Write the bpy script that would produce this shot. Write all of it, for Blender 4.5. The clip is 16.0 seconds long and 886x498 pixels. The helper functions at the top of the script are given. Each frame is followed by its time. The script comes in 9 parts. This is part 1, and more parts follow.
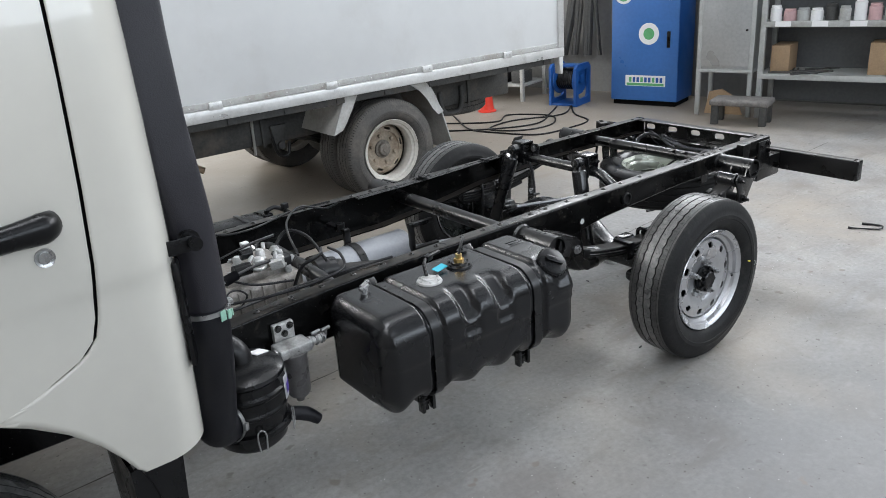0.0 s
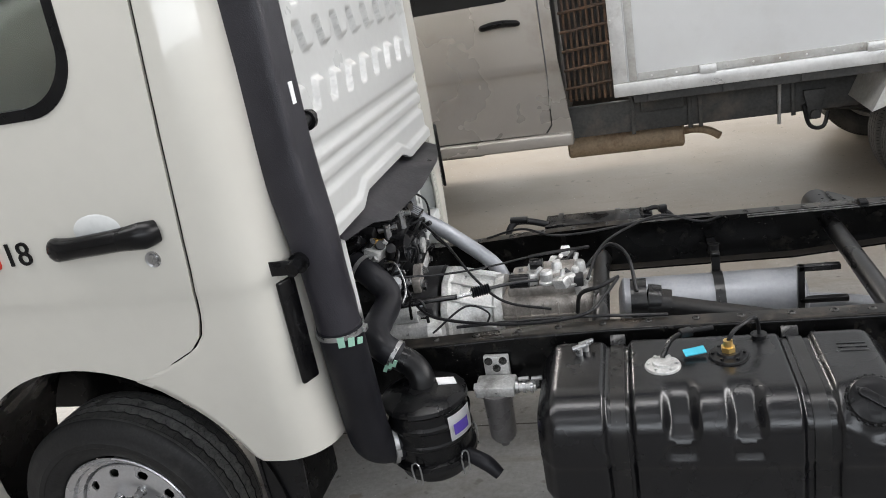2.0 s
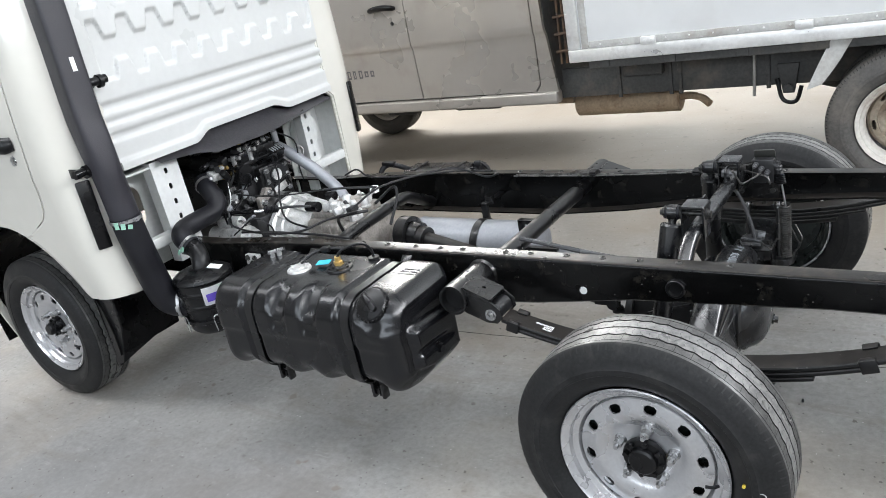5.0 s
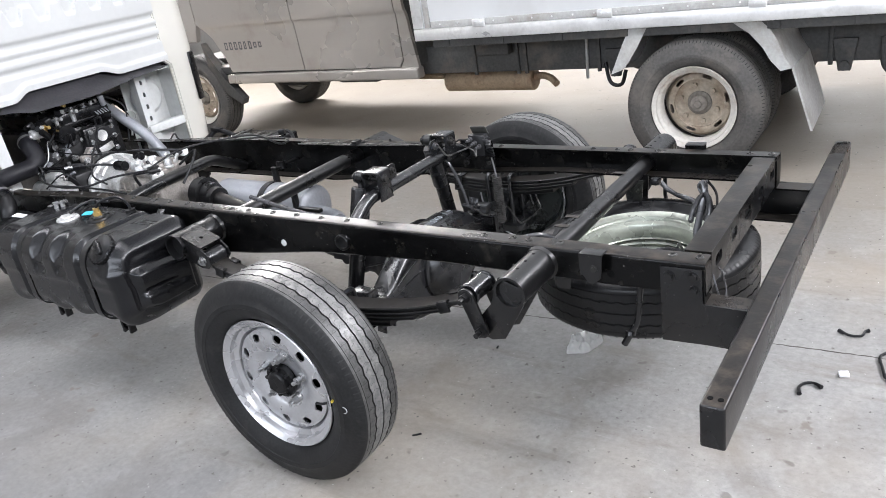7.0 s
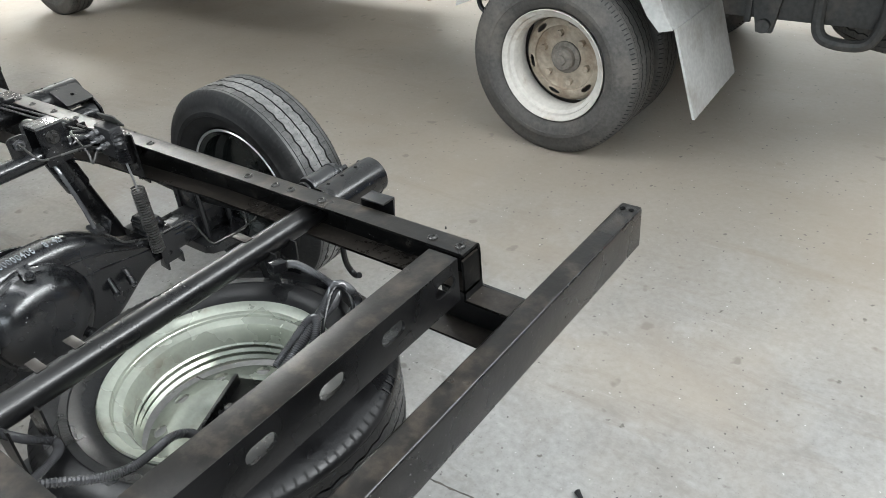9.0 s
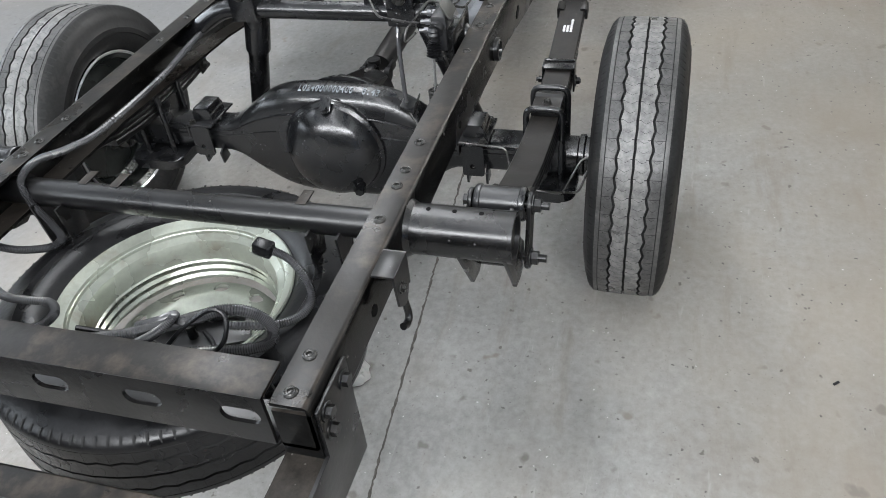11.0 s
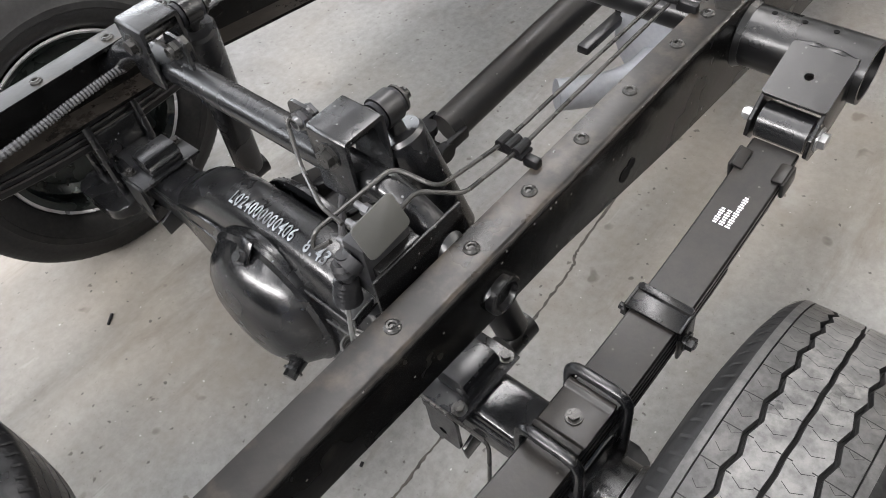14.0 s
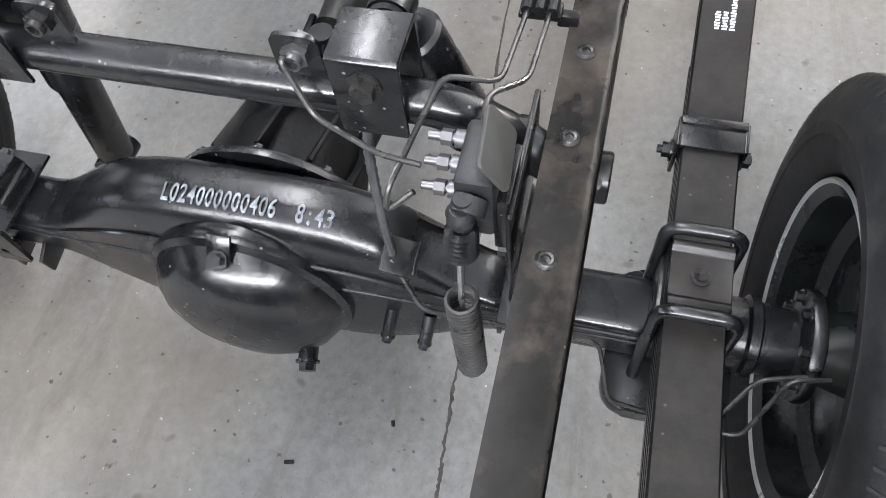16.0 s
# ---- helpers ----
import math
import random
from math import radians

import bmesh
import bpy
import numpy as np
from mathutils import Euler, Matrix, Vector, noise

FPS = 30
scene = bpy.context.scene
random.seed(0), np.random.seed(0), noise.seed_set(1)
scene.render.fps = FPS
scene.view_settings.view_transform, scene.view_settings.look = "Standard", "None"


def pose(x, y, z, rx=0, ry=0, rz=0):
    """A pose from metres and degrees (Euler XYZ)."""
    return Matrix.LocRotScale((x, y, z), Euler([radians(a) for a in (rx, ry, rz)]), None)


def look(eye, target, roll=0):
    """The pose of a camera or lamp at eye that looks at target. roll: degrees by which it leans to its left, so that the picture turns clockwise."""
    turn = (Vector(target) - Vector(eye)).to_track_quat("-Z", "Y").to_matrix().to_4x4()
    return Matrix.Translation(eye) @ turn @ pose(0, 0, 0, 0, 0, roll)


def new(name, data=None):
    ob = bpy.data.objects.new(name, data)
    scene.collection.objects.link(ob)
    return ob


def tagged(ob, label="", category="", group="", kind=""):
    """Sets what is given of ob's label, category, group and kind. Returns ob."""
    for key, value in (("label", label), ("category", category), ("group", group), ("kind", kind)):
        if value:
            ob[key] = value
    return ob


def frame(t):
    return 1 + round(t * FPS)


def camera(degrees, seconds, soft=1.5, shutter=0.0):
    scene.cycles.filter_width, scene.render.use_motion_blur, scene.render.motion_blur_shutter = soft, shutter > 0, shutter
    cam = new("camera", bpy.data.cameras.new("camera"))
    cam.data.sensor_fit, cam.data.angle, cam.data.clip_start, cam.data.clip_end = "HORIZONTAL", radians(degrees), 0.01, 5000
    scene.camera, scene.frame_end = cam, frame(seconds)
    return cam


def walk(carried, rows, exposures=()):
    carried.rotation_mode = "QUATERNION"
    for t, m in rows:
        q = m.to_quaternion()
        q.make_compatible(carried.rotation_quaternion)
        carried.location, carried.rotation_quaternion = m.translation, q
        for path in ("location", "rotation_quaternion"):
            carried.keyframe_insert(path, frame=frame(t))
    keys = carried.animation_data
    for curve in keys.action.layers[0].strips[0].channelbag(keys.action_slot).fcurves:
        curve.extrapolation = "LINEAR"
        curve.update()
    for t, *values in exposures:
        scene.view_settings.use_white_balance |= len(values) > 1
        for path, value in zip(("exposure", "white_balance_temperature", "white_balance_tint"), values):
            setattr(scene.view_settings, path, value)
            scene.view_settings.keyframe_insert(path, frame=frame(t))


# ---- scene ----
cam = camera(60.3, 16.0, soft=0.9)
PATH = [
    (0, (-2.521, -2.447, 1.62), (-1.408, -0.948, 0.903), -4.1),
    (0.5, (-2.122, -2.459, 1.63), (-1.212, -0.825, 0.922), -5.5),
    (1, (-1.817, -2.35, 1.618), (-1.232, -0.569, 0.922), -2.9),
    (1.5, (-1.521, -2.247, 1.615), (-1.668, -0.382, 0.91), -7.0),
    (2, (-1.243, -2.252, 1.62), (-1.754, -0.446, 0.93), -10.5),
    (2.5, (-0.986, -2.38, 1.617), (-1.602, -0.611, 0.915), -11.2),
    (3, (-0.663, -2.287, 1.61), (-1.507, -0.61, 0.92), -13.1),
    (5.5, (0.894, -2.258, 1.526), (-0.227, -0.768, 0.801), -11.0),
    (6, (1.158, -2.257, 1.508), (0.036, -0.777, 0.766), -10.7),
    (6.5, (1.33, -2.276, 1.51), (0.214, -0.81, 0.732), -10.2),
    (7, (1.568, -2.041, 1.477), (0.47, -0.566, 0.69), -9.4),
    (7.5, (1.681, -1.779, 1.455), (0.638, -0.303, 0.598), -8.1),
    (8, (1.783, -1.41, 1.44), (0.87, 0.058, 0.434), -8.4),
    (10.5, (1.825, 0.576, 1.425), (0.264, 0.711, 0.182), -3.3),
    (11, (1.622, 0.799, 1.401), (0.17, 0.299, 0.12), -6.5),
    (11.5, (1.327, 0.877, 1.368), (0.048, 0.236, -0.029), -5.7),
    (12, (1.098, 1.001, 1.382), (0.249, -0.051, -0.091), -9.9),
    (12.5, (0.794, 0.931, 1.365), (0.01, -0.068, -0.179), -10.7),
    (13, (0.483, 0.973, 1.353), (-0.37, 0.041, -0.198), -8.8),
    (13.5, (0.327, 0.968, 1.37), (-0.474, -0.038, -0.163), -11.6),
    (14, (0.372, 0.786, 1.322), (-0.478, -0.188, -0.205), -10.5),
    (14.5, (0.421, 0.526, 1.247), (-0.497, -0.127, -0.407), -8.9),
    (15, (0.454, 0.443, 1.241), (-0.39, 0.011, -0.52), -6.3),
    (15.5, (0.43, 0.417, 1.245), (-0.425, 0.055, -0.527), -8.1),
    (16, (0.425, 0.415, 1.245), (-0.48, 0.064, -0.504), -9.0),
]
walk(cam, [(t, look(e, g, r)) for t, e, g, r in PATH], [(0.0, -0.03, 6080, 10), (0.5, 0.15, 6230, 11), (1.0, 0.22, 6380, 11), (1.5, 0.14, 6580, 12), (2.0, 0.00, 6430, 12), (2.5, 0.09, 6280, 12), (3.0, 0.00, 6180, 10), (5.5, 0.53, 6130, 10), (6.0, 0.49, 6080, 11), (6.5, 0.53, 5980, 11), (7.0, 0.57, 6130, 14), (7.5, 0.52, 6280, 15), (8.0, 0.45, 6200, 6), (10.5, 0.39, 6130, 9), (11.5, 0.46, 6280, 10), (12.0, 0.53, 6430, 11), (12.5, 0.56, 6430, 12), (13.0, 0.58, 6480, 13), (13.5, 0.66, 6480, 13), (14.0, 0.77, 6480, 13), (14.5, 0.85, 6430, 13), (15.0, 0.90, 6380, 14), (16.0, 0.90, 6130, 13)])

# ---------------------------------------------------------------- light
HALL = 14.0      # the hall stands turned against the trucks, degrees
world = bpy.data.worlds.new("world")
scene.world = world
world.use_nodes = True
_wn = world.node_tree.nodes
_sky = _wn.new("ShaderNodeTexSky")
_sky.sky_type = 'NISHITA'
_sky.sun_disc = False
_sky.sun_elevation = radians(40)
_sky.sun_rotation = radians(200)
world.node_tree.links.new(_sky.outputs[0], _wn["Background"].inputs[0])
_wn["Background"].inputs[1].default_value = 0.05


def hall(u, v, z=0.0):
    """A place of the hall's own plan (u along its length, v across) in the world."""
    c, s = math.cos(radians(HALL)), math.sin(radians(HALL))
    return Vector((c * u - s * v, s * u + c * v, z))


def opening_light(name, u, v, z, su, sv, power, rx=0.0, rz=0.0, color=(1, 1, 1)):
    """Daylight coming in at an opening of the hall."""
    d = bpy.data.lights.new(name, 'AREA')
    d.shape, d.size, d.size_y, d.energy, d.color = 'RECTANGLE', su, sv, power, color
    ob = new(name, d)
    p = hall(u, v, z)
    ob.matrix_world = pose(p.x, p.y, p.z, rx, 0, HALL + rz)
    return ob


opening_light("skylight_south", -3.5, -4.6, 5.15, 6.0, 0.8, 50, color=(0.94, 0.97, 1.0))
opening_light("skylight_middle_west", -3.5, -0.7, 5.15, 6.0, 0.8, 160, color=(1.0, 0.99, 0.975))
opening_light("skylight_middle_east", 2.5, -0.7, 5.15, 6.0, 0.8, 50, color=(1.0, 0.99, 0.975))
opening_light("window_daylight", -1.0, -7.35, 3.3, 12.0, 1.7, 330, rx=90, color=(0.92, 0.97, 1.0))
opening_light("east_window_daylight", 5.05, -0.8, 3.9, 9.0, 1.3, 640, rx=90, rz=90, color=(1.0, 0.99, 0.97))
opening_light("north_window_daylight", -5.0, 6.8, 3.9, 6.0, 1.3, 1100, rx=-90, color=(1.0, 0.96, 0.89))
opening_light("north_gate_daylight", 1.0, 6.8, 1.9, 5.0, 3.6, 150, rx=-90, color=(1.0, 0.95, 0.86))

# ---------------------------------------------------------------- materials


def mat(name, base, rough=0.5, metal=0.0, spread=0.15, scale=6.0, fine=60.0, bump=0.0, stain=None, stain_at=0.6, stain_scale=3.0,
        coat=0.0, rvar=0.15, per_object=0.0, spec=0.5, dust=None, dust_most=0.8, specks=None):
    """A painted or raw surface: two scales of variation in colour, uneven gloss, fine relief and, if given, stains of another colour."""
    m = bpy.data.materials.new(name)
    m.use_nodes = True
    n, l = m.node_tree.nodes, m.node_tree.links
    bsdf = n["Principled BSDF"]
    geo = n.new("ShaderNodeTexCoord")
    big, small = n.new("ShaderNodeTexNoise"), n.new("ShaderNodeTexNoise")
    big.inputs["Scale"].default_value, small.inputs["Scale"].default_value = scale, fine
    big.inputs["Detail"].default_value, small.inputs["Detail"].default_value = 4, 3
    l.new(geo.outputs["Object"], big.inputs["Vector"])
    l.new(geo.outputs["Object"], small.inputs["Vector"])
    mix = n.new("ShaderNodeMath")
    mix.operation = 'MULTIPLY_ADD'
    l.new(small.outputs["Fac"], mix.inputs[0])
    mix.inputs[1].default_value = 0.5
    half = n.new("ShaderNodeMath")
    half.operation = 'MULTIPLY'
    l.new(big.outputs["Fac"], half.inputs[0])
    half.inputs[1].default_value = 0.5
    l.new(half.outputs[0], mix.inputs[2])
    ramp = n.new("ShaderNodeValToRGB")
    lo, hi = [max(0, c * (1 - spread)) for c in base], [min(1, c * (1 + spread)) for c in base]
    ramp.color_ramp.elements[0].position, ramp.color_ramp.elements[0].color = 0.35, (*lo, 1)
    ramp.color_ramp.elements[1].position, ramp.color_ramp.elements[1].color = 0.65, (*hi, 1)
    l.new(mix.outputs[0], ramp.inputs[0])
    colour = ramp.outputs[0]
    if stain:
        st = n.new("ShaderNodeTexNoise")
        st.inputs["Scale"].default_value, st.inputs["Detail"].default_value, st.inputs["Roughness"].default_value = stain_scale, 6, 0.65
        l.new(geo.outputs["Object"], st.inputs["Vector"])
        sr = n.new("ShaderNodeValToRGB")
        sr.color_ramp.elements[0].position, sr.color_ramp.elements[1].position = stain_at - 0.1, stain_at + 0.12
        l.new(st.outputs["Fac"], sr.inputs[0])
        mx = n.new("ShaderNodeMix")
        mx.data_type = 'RGBA'
        l.new(sr.outputs[0], mx.inputs["Factor"])
        l.new(colour, mx.inputs["A"])
        mx.inputs["B"].default_value = (*stain, 1)
        colour = mx.outputs["Result"]
    if dust:
        # dust that has settled on faces turned upwards, scuffed away in patches
        gn, sep, up = n.new("ShaderNodeNewGeometry"), n.new("ShaderNodeSeparateXYZ"), n.new("ShaderNodeMapRange")
        l.new(gn.outputs["Normal"], sep.inputs[0])
        l.new(sep.outputs["Z"], up.inputs["Value"])
        up.inputs["From Min"].default_value, up.inputs["From Max"].default_value = 0.55, 0.95
        dn, dr, mul, dm = n.new("ShaderNodeTexNoise"), n.new("ShaderNodeMapRange"), n.new("ShaderNodeMath"), n.new("ShaderNodeMix")
        dn.inputs["Scale"].default_value, dn.inputs["Detail"].default_value, dn.inputs["Roughness"].default_value = 30, 8, 0.75
        l.new(geo.outputs["Object"], dn.inputs["Vector"])
        dr.inputs["From Min"].default_value, dr.inputs["From Max"].default_value, dr.inputs["To Min"].default_value, dr.inputs["To Max"].default_value = 0.26, 0.74, 0.0, dust_most
        l.new(dn.outputs["Fac"], dr.inputs["Value"])
        mul.operation = 'MULTIPLY'
        l.new(up.outputs[0], mul.inputs[0])
        l.new(dr.outputs[0], mul.inputs[1])
        dm.data_type = 'RGBA'
        l.new(mul.outputs[0], dm.inputs["Factor"])
        l.new(colour, dm.inputs["A"])
        dm.inputs["B"].default_value = (*dust, 1)
        colour = dm.outputs["Result"]
    if specks:
        # tiny sparse crumbs of dust and chipped paint
        vo, vr, pick, both, sm = n.new("ShaderNodeTexVoronoi"), n.new("ShaderNodeMapRange"), n.new("ShaderNodeMath"), n.new("ShaderNodeMath"), n.new("ShaderNodeMix")
        vo.inputs["Scale"].default_value, vo.inputs["Randomness"].default_value = 95, 1.0
        l.new(geo.outputs["Object"], vo.inputs["Vector"])
        vr.inputs["From Min"].default_value, vr.inputs["From Max"].default_value = 0.20, 0.12
        l.new(vo.outputs["Distance"], vr.inputs["Value"])
        pick.operation, pick.inputs[1].default_value = 'GREATER_THAN', 0.91
        chan = n.new("ShaderNodeSeparateXYZ")
        l.new(vo.outputs["Color"], chan.inputs[0])
        l.new(chan.outputs["X"], pick.inputs[0])
        both.operation = 'MULTIPLY'
        l.new(vr.outputs[0], both.inputs[0])
        l.new(pick.outputs[0], both.inputs[1])
        sm.data_type = 'RGBA'
        l.new(both.outputs[0], sm.inputs["Factor"])
        l.new(colour, sm.inputs["A"])
        sm.inputs["B"].default_value = (*specks, 1)
        colour = sm.outputs["Result"]
    if per_object:
        info, hsv, mr = n.new("ShaderNodeObjectInfo"), n.new("ShaderNodeHueSaturation"), n.new("ShaderNodeMapRange")
        mr.inputs["To Min"].default_value, mr.inputs["To Max"].default_value = 1 - per_object, 1 + per_object
        l.new(info.outputs["Random"], mr.inputs["Value"])
        l.new(mr.outputs[0], hsv.inputs["Value"])
        l.new(colour, hsv.inputs["Color"])
        colour = hsv.outputs[0]
    l.new(colour, bsdf.inputs["Base Color"])
    rr = n.new("ShaderNodeMapRange")
    rr.inputs["To Min"].default_value, rr.inputs["To Max"].default_value = max(0.02, rough - rvar), min(1, rough + rvar)
    rr.inputs["From Min"].default_value, rr.inputs["From Max"].default_value = 0.3, 0.7
    l.new(big.outputs["Fac"], rr.inputs["Value"])
    if dust:
        dull = n.new("ShaderNodeMath")
        dull.operation = 'MULTIPLY_ADD'
        l.new(mul.outputs[0], dull.inputs[0])
        dull.inputs[1].default_value = 0.22
        l.new(rr.outputs[0], dull.inputs[2])
        l.new(dull.outputs[0], bsdf.inputs["Roughness"])
    else:
        l.new(rr.outputs[0], bsdf.inputs["Roughness"])
    bsdf.inputs["Metallic"].default_value = metal
    bsdf.inputs["Specular IOR Level"].default_value = spec
    if coat:
        bsdf.inputs["Coat Weight"].default_value, bsdf.inputs["Coat Roughness"].default_value = coat, 0.04
    if bump:
        b = n.new("ShaderNodeBump")
        b.inputs["Strength"].default_value, b.inputs["Distance"].default_value = bump, 0.002
        l.new(mix.outputs[0], b.inputs["Height"])
        l.new(b.outputs[0], bsdf.inputs["Normal"])
    return m


def concrete():
    """Worn workshop concrete: pale, blotched with oil and tyre dirt, scuffed, fine pores."""
    m = bpy.data.materials.new("concrete")
    m.use_nodes = True
    n, l = m.node_tree.nodes, m.node_tree.links
    bsdf = n["Principled BSDF"]
    tc = n.new("ShaderNodeTexCoord")

    def noise_of(scale, detail, rough=0.5, distort=0.0, stretch=None):
        t = n.new("ShaderNodeTexNoise")
        t.inputs["Scale"].default_value, t.inputs["Detail"].default_value = scale, detail
        t.inputs["Roughness"].default_value, t.inputs["Distortion"].default_value = rough, distort
        src = tc.outputs["Object"]
        if stretch:
            mp = n.new("ShaderNodeMapping")
            mp.inputs["Rotation"].default_value = (0, 0, stretch[0])
            mp.inputs["Scale"].default_value = (stretch[1], stretch[2], 1)
            l.new(src, mp.inputs["Vector"])
            src = mp.outputs[0]
        l.new(src, t.inputs["Vector"])
        return t.outputs["Fac"]

    def ramp(fac, a, b, ca, cb):
        r = n.new("ShaderNodeValToRGB")
        r.color_ramp.elements[0].position, r.color_ramp.elements[0].color = a, ca
        r.color_ramp.elements[1].position, r.color_ramp.elements[1].color = b, cb
        l.new(fac, r.inputs[0])
        return r.outputs[0]

    def mixed(fac, a, b, how='MIX'):
        x = n.new("ShaderNodeMix")
        x.data_type, x.blend_type = 'RGBA', how
        if hasattr(fac, "default_value"):
            l.new(fac, x.inputs["Factor"])
        else:
            x.inputs["Factor"].default_value = fac
        l.new(a, x.inputs["A"])
        if isinstance(b, tuple):
            x.inputs["B"].default_value = b
        else:
            l.new(b, x.inputs["B"])
        return x.outputs["Result"]

    body = ramp(noise_of(1.1, 6, 0.6), 0.30, 0.70, (0.192, 0.188, 0.182, 1), (0.325, 0.317, 0.304, 1))
    grain = ramp(noise_of(45, 5, 0.7), 0.25, 0.75, (0.74, 0.74, 0.74, 1), (1.20, 1.20, 1.20, 1))
    col = mixed(1.0, body, grain, 'MULTIPLY')
    fleck = ramp(noise_of(130, 2, 0.5), 0.66, 0.74, (0, 0, 0, 1), (0.55, 0.55, 0.55, 1))
    col = mixed(fleck, col, (0.12, 0.11, 0.10, 1))
    oil = ramp(noise_of(2.3, 7, 0.62, 0.5), 0.52, 0.73, (0, 0, 0, 1), (0.68, 0.68, 0.68, 1))
    col = mixed(oil, col, (0.14, 0.122, 0.105, 1))
    brown = ramp(noise_of(0.8, 5, 0.6, 0.3), 0.46, 0.70, (0, 0, 0, 1), (0.6, 0.6, 0.6, 1))
    col = mixed(brown, col, (0.33, 0.28, 0.22, 1))
    scuff = ramp(noise_of(5.0, 5, 0.7, 0.2, (0.5, 0.7, 5.0)), 0.64, 0.70, (0, 0, 0, 1), (0.4, 0.4, 0.4, 1))
    col = mixed(scuff, col, (0.40, 0.39, 0.375, 1))
    light = ramp(noise_of(9, 4, 0.6), 0.60, 0.72, (0, 0, 0, 1), (0.35, 0.35, 0.35, 1))
    col = mixed(light, col, (0.38, 0.374, 0.36, 1))
    smear = ramp(noise_of(3.2, 6, 0.7, 0.4, (-0.9, 0.5, 2.6)), 0.55, 0.70, (0, 0, 0, 1), (0.6, 0.6, 0.6, 1))
    col = mixed(smear, col, (0.17, 0.15, 0.13, 1))
    spots = ramp(noise_of(17, 2, 0.4), 0.70, 0.76, (0, 0, 0, 1), (0.6, 0.6, 0.6, 1))
    col = mixed(spots, col, (0.10, 0.085, 0.075, 1))

    def dots(scale, size, share, colour, col):
        """Sparse crumbs: round cells of which only a share is kept."""
        vo, vr, pick, both, chan = n.new("ShaderNodeTexVoronoi"), n.new("ShaderNodeMapRange"), n.new("ShaderNodeMath"), n.new("ShaderNodeMath"), n.new("ShaderNodeSeparateXYZ")
        vo.inputs["Scale"].default_value = scale
        wob = n.new("ShaderNodeMix")
        wob.data_type, wob.blend_type = 'RGBA', 'ADD'
        wob.inputs["Factor"].default_value = 0.6 / scale
        nz = n.new("ShaderNodeTexNoise")
        nz.inputs["Scale"].default_value = scale * 2.5
        l.new(tc.outputs["Object"], nz.inputs["Vector"])
        l.new(tc.outputs["Object"], wob.inputs["A"])
        l.new(nz.outputs["Color"], wob.inputs["B"])
        l.new(wob.outputs["Result"], vo.inputs["Vector"])
        vr.inputs["From Min"].default_value, vr.inputs["From Max"].default_value, vr.inputs["To Max"].default_value = size, size * 0.6, 0.8
        l.new(vo.outputs["Distance"], vr.inputs["Value"])
        pick.operation, pick.inputs[1].default_value = 'GREATER_THAN', 1 - share
        l.new(vo.outputs["Color"], chan.inputs[0])
        l.new(chan.outputs["X"], pick.inputs[0])
        both.operation = 'MULTIPLY'
        l.new(vr.outputs[0], both.inputs[0])
        l.new(pick.outputs[0], both.inputs[1])
        return mixed(both.outputs[0], col, colour)

    # tan tint over the lane between the trucks, its edge broken by noise
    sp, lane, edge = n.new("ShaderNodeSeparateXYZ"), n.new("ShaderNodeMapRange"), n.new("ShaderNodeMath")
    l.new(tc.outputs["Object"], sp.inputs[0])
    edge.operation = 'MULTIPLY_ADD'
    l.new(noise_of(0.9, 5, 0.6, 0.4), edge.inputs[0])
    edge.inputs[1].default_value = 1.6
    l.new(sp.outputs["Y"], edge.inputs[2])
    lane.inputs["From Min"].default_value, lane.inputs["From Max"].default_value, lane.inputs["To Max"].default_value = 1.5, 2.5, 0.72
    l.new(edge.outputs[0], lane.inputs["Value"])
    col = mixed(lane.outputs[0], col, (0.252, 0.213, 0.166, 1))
    # near side darkened: the dimmer light there is painted into the floor colour
    near_shade = n.new("ShaderNodeMapRange")
    near_shade.inputs["From Min"].default_value, near_shade.inputs["From Max"].default_value, near_shade.inputs["To Max"].default_value = 0.1, -0.7, 0.6
    l.new(edge.outputs[0], near_shade.inputs["Value"])
    col = mixed(near_shade.outputs[0], col, (0.115, 0.116, 0.118, 1))
    col = dots(55, 0.22, 0.10, (0.07, 0.062, 0.055, 1), col)
    col = dots(23, 0.16, 0.12, (0.09, 0.078, 0.068, 1), col)
    col = dots(70, 0.16, 0.05, (0.60, 0.59, 0.57, 1), col)
    col = dots(9, 0.20, 0.10, (0.17, 0.145, 0.125, 1), col)
    l.new(col, bsdf.inputs["Base Color"])
    rr = n.new("ShaderNodeMapRange")
    rr.inputs["To Min"].default_value, rr.inputs["To Max"].default_value = 0.42, 0.70
    l.new(noise_of(1.7, 4), rr.inputs["Value"])
    l.new(rr.outputs[0], bsdf.inputs["Roughness"])
    bsdf.inputs["Specular IOR Level"].default_value = 0.5
    b = n.new("ShaderNodeBump")
    b.inputs["Strength"].default_value, b.inputs["Distance"].default_value = 0.25, 0.002
    l.new(noise_of(60, 5, 0.7), b.inputs["Height"])
    l.new(b.outputs[0], bsdf.inputs["Normal"])
    return m


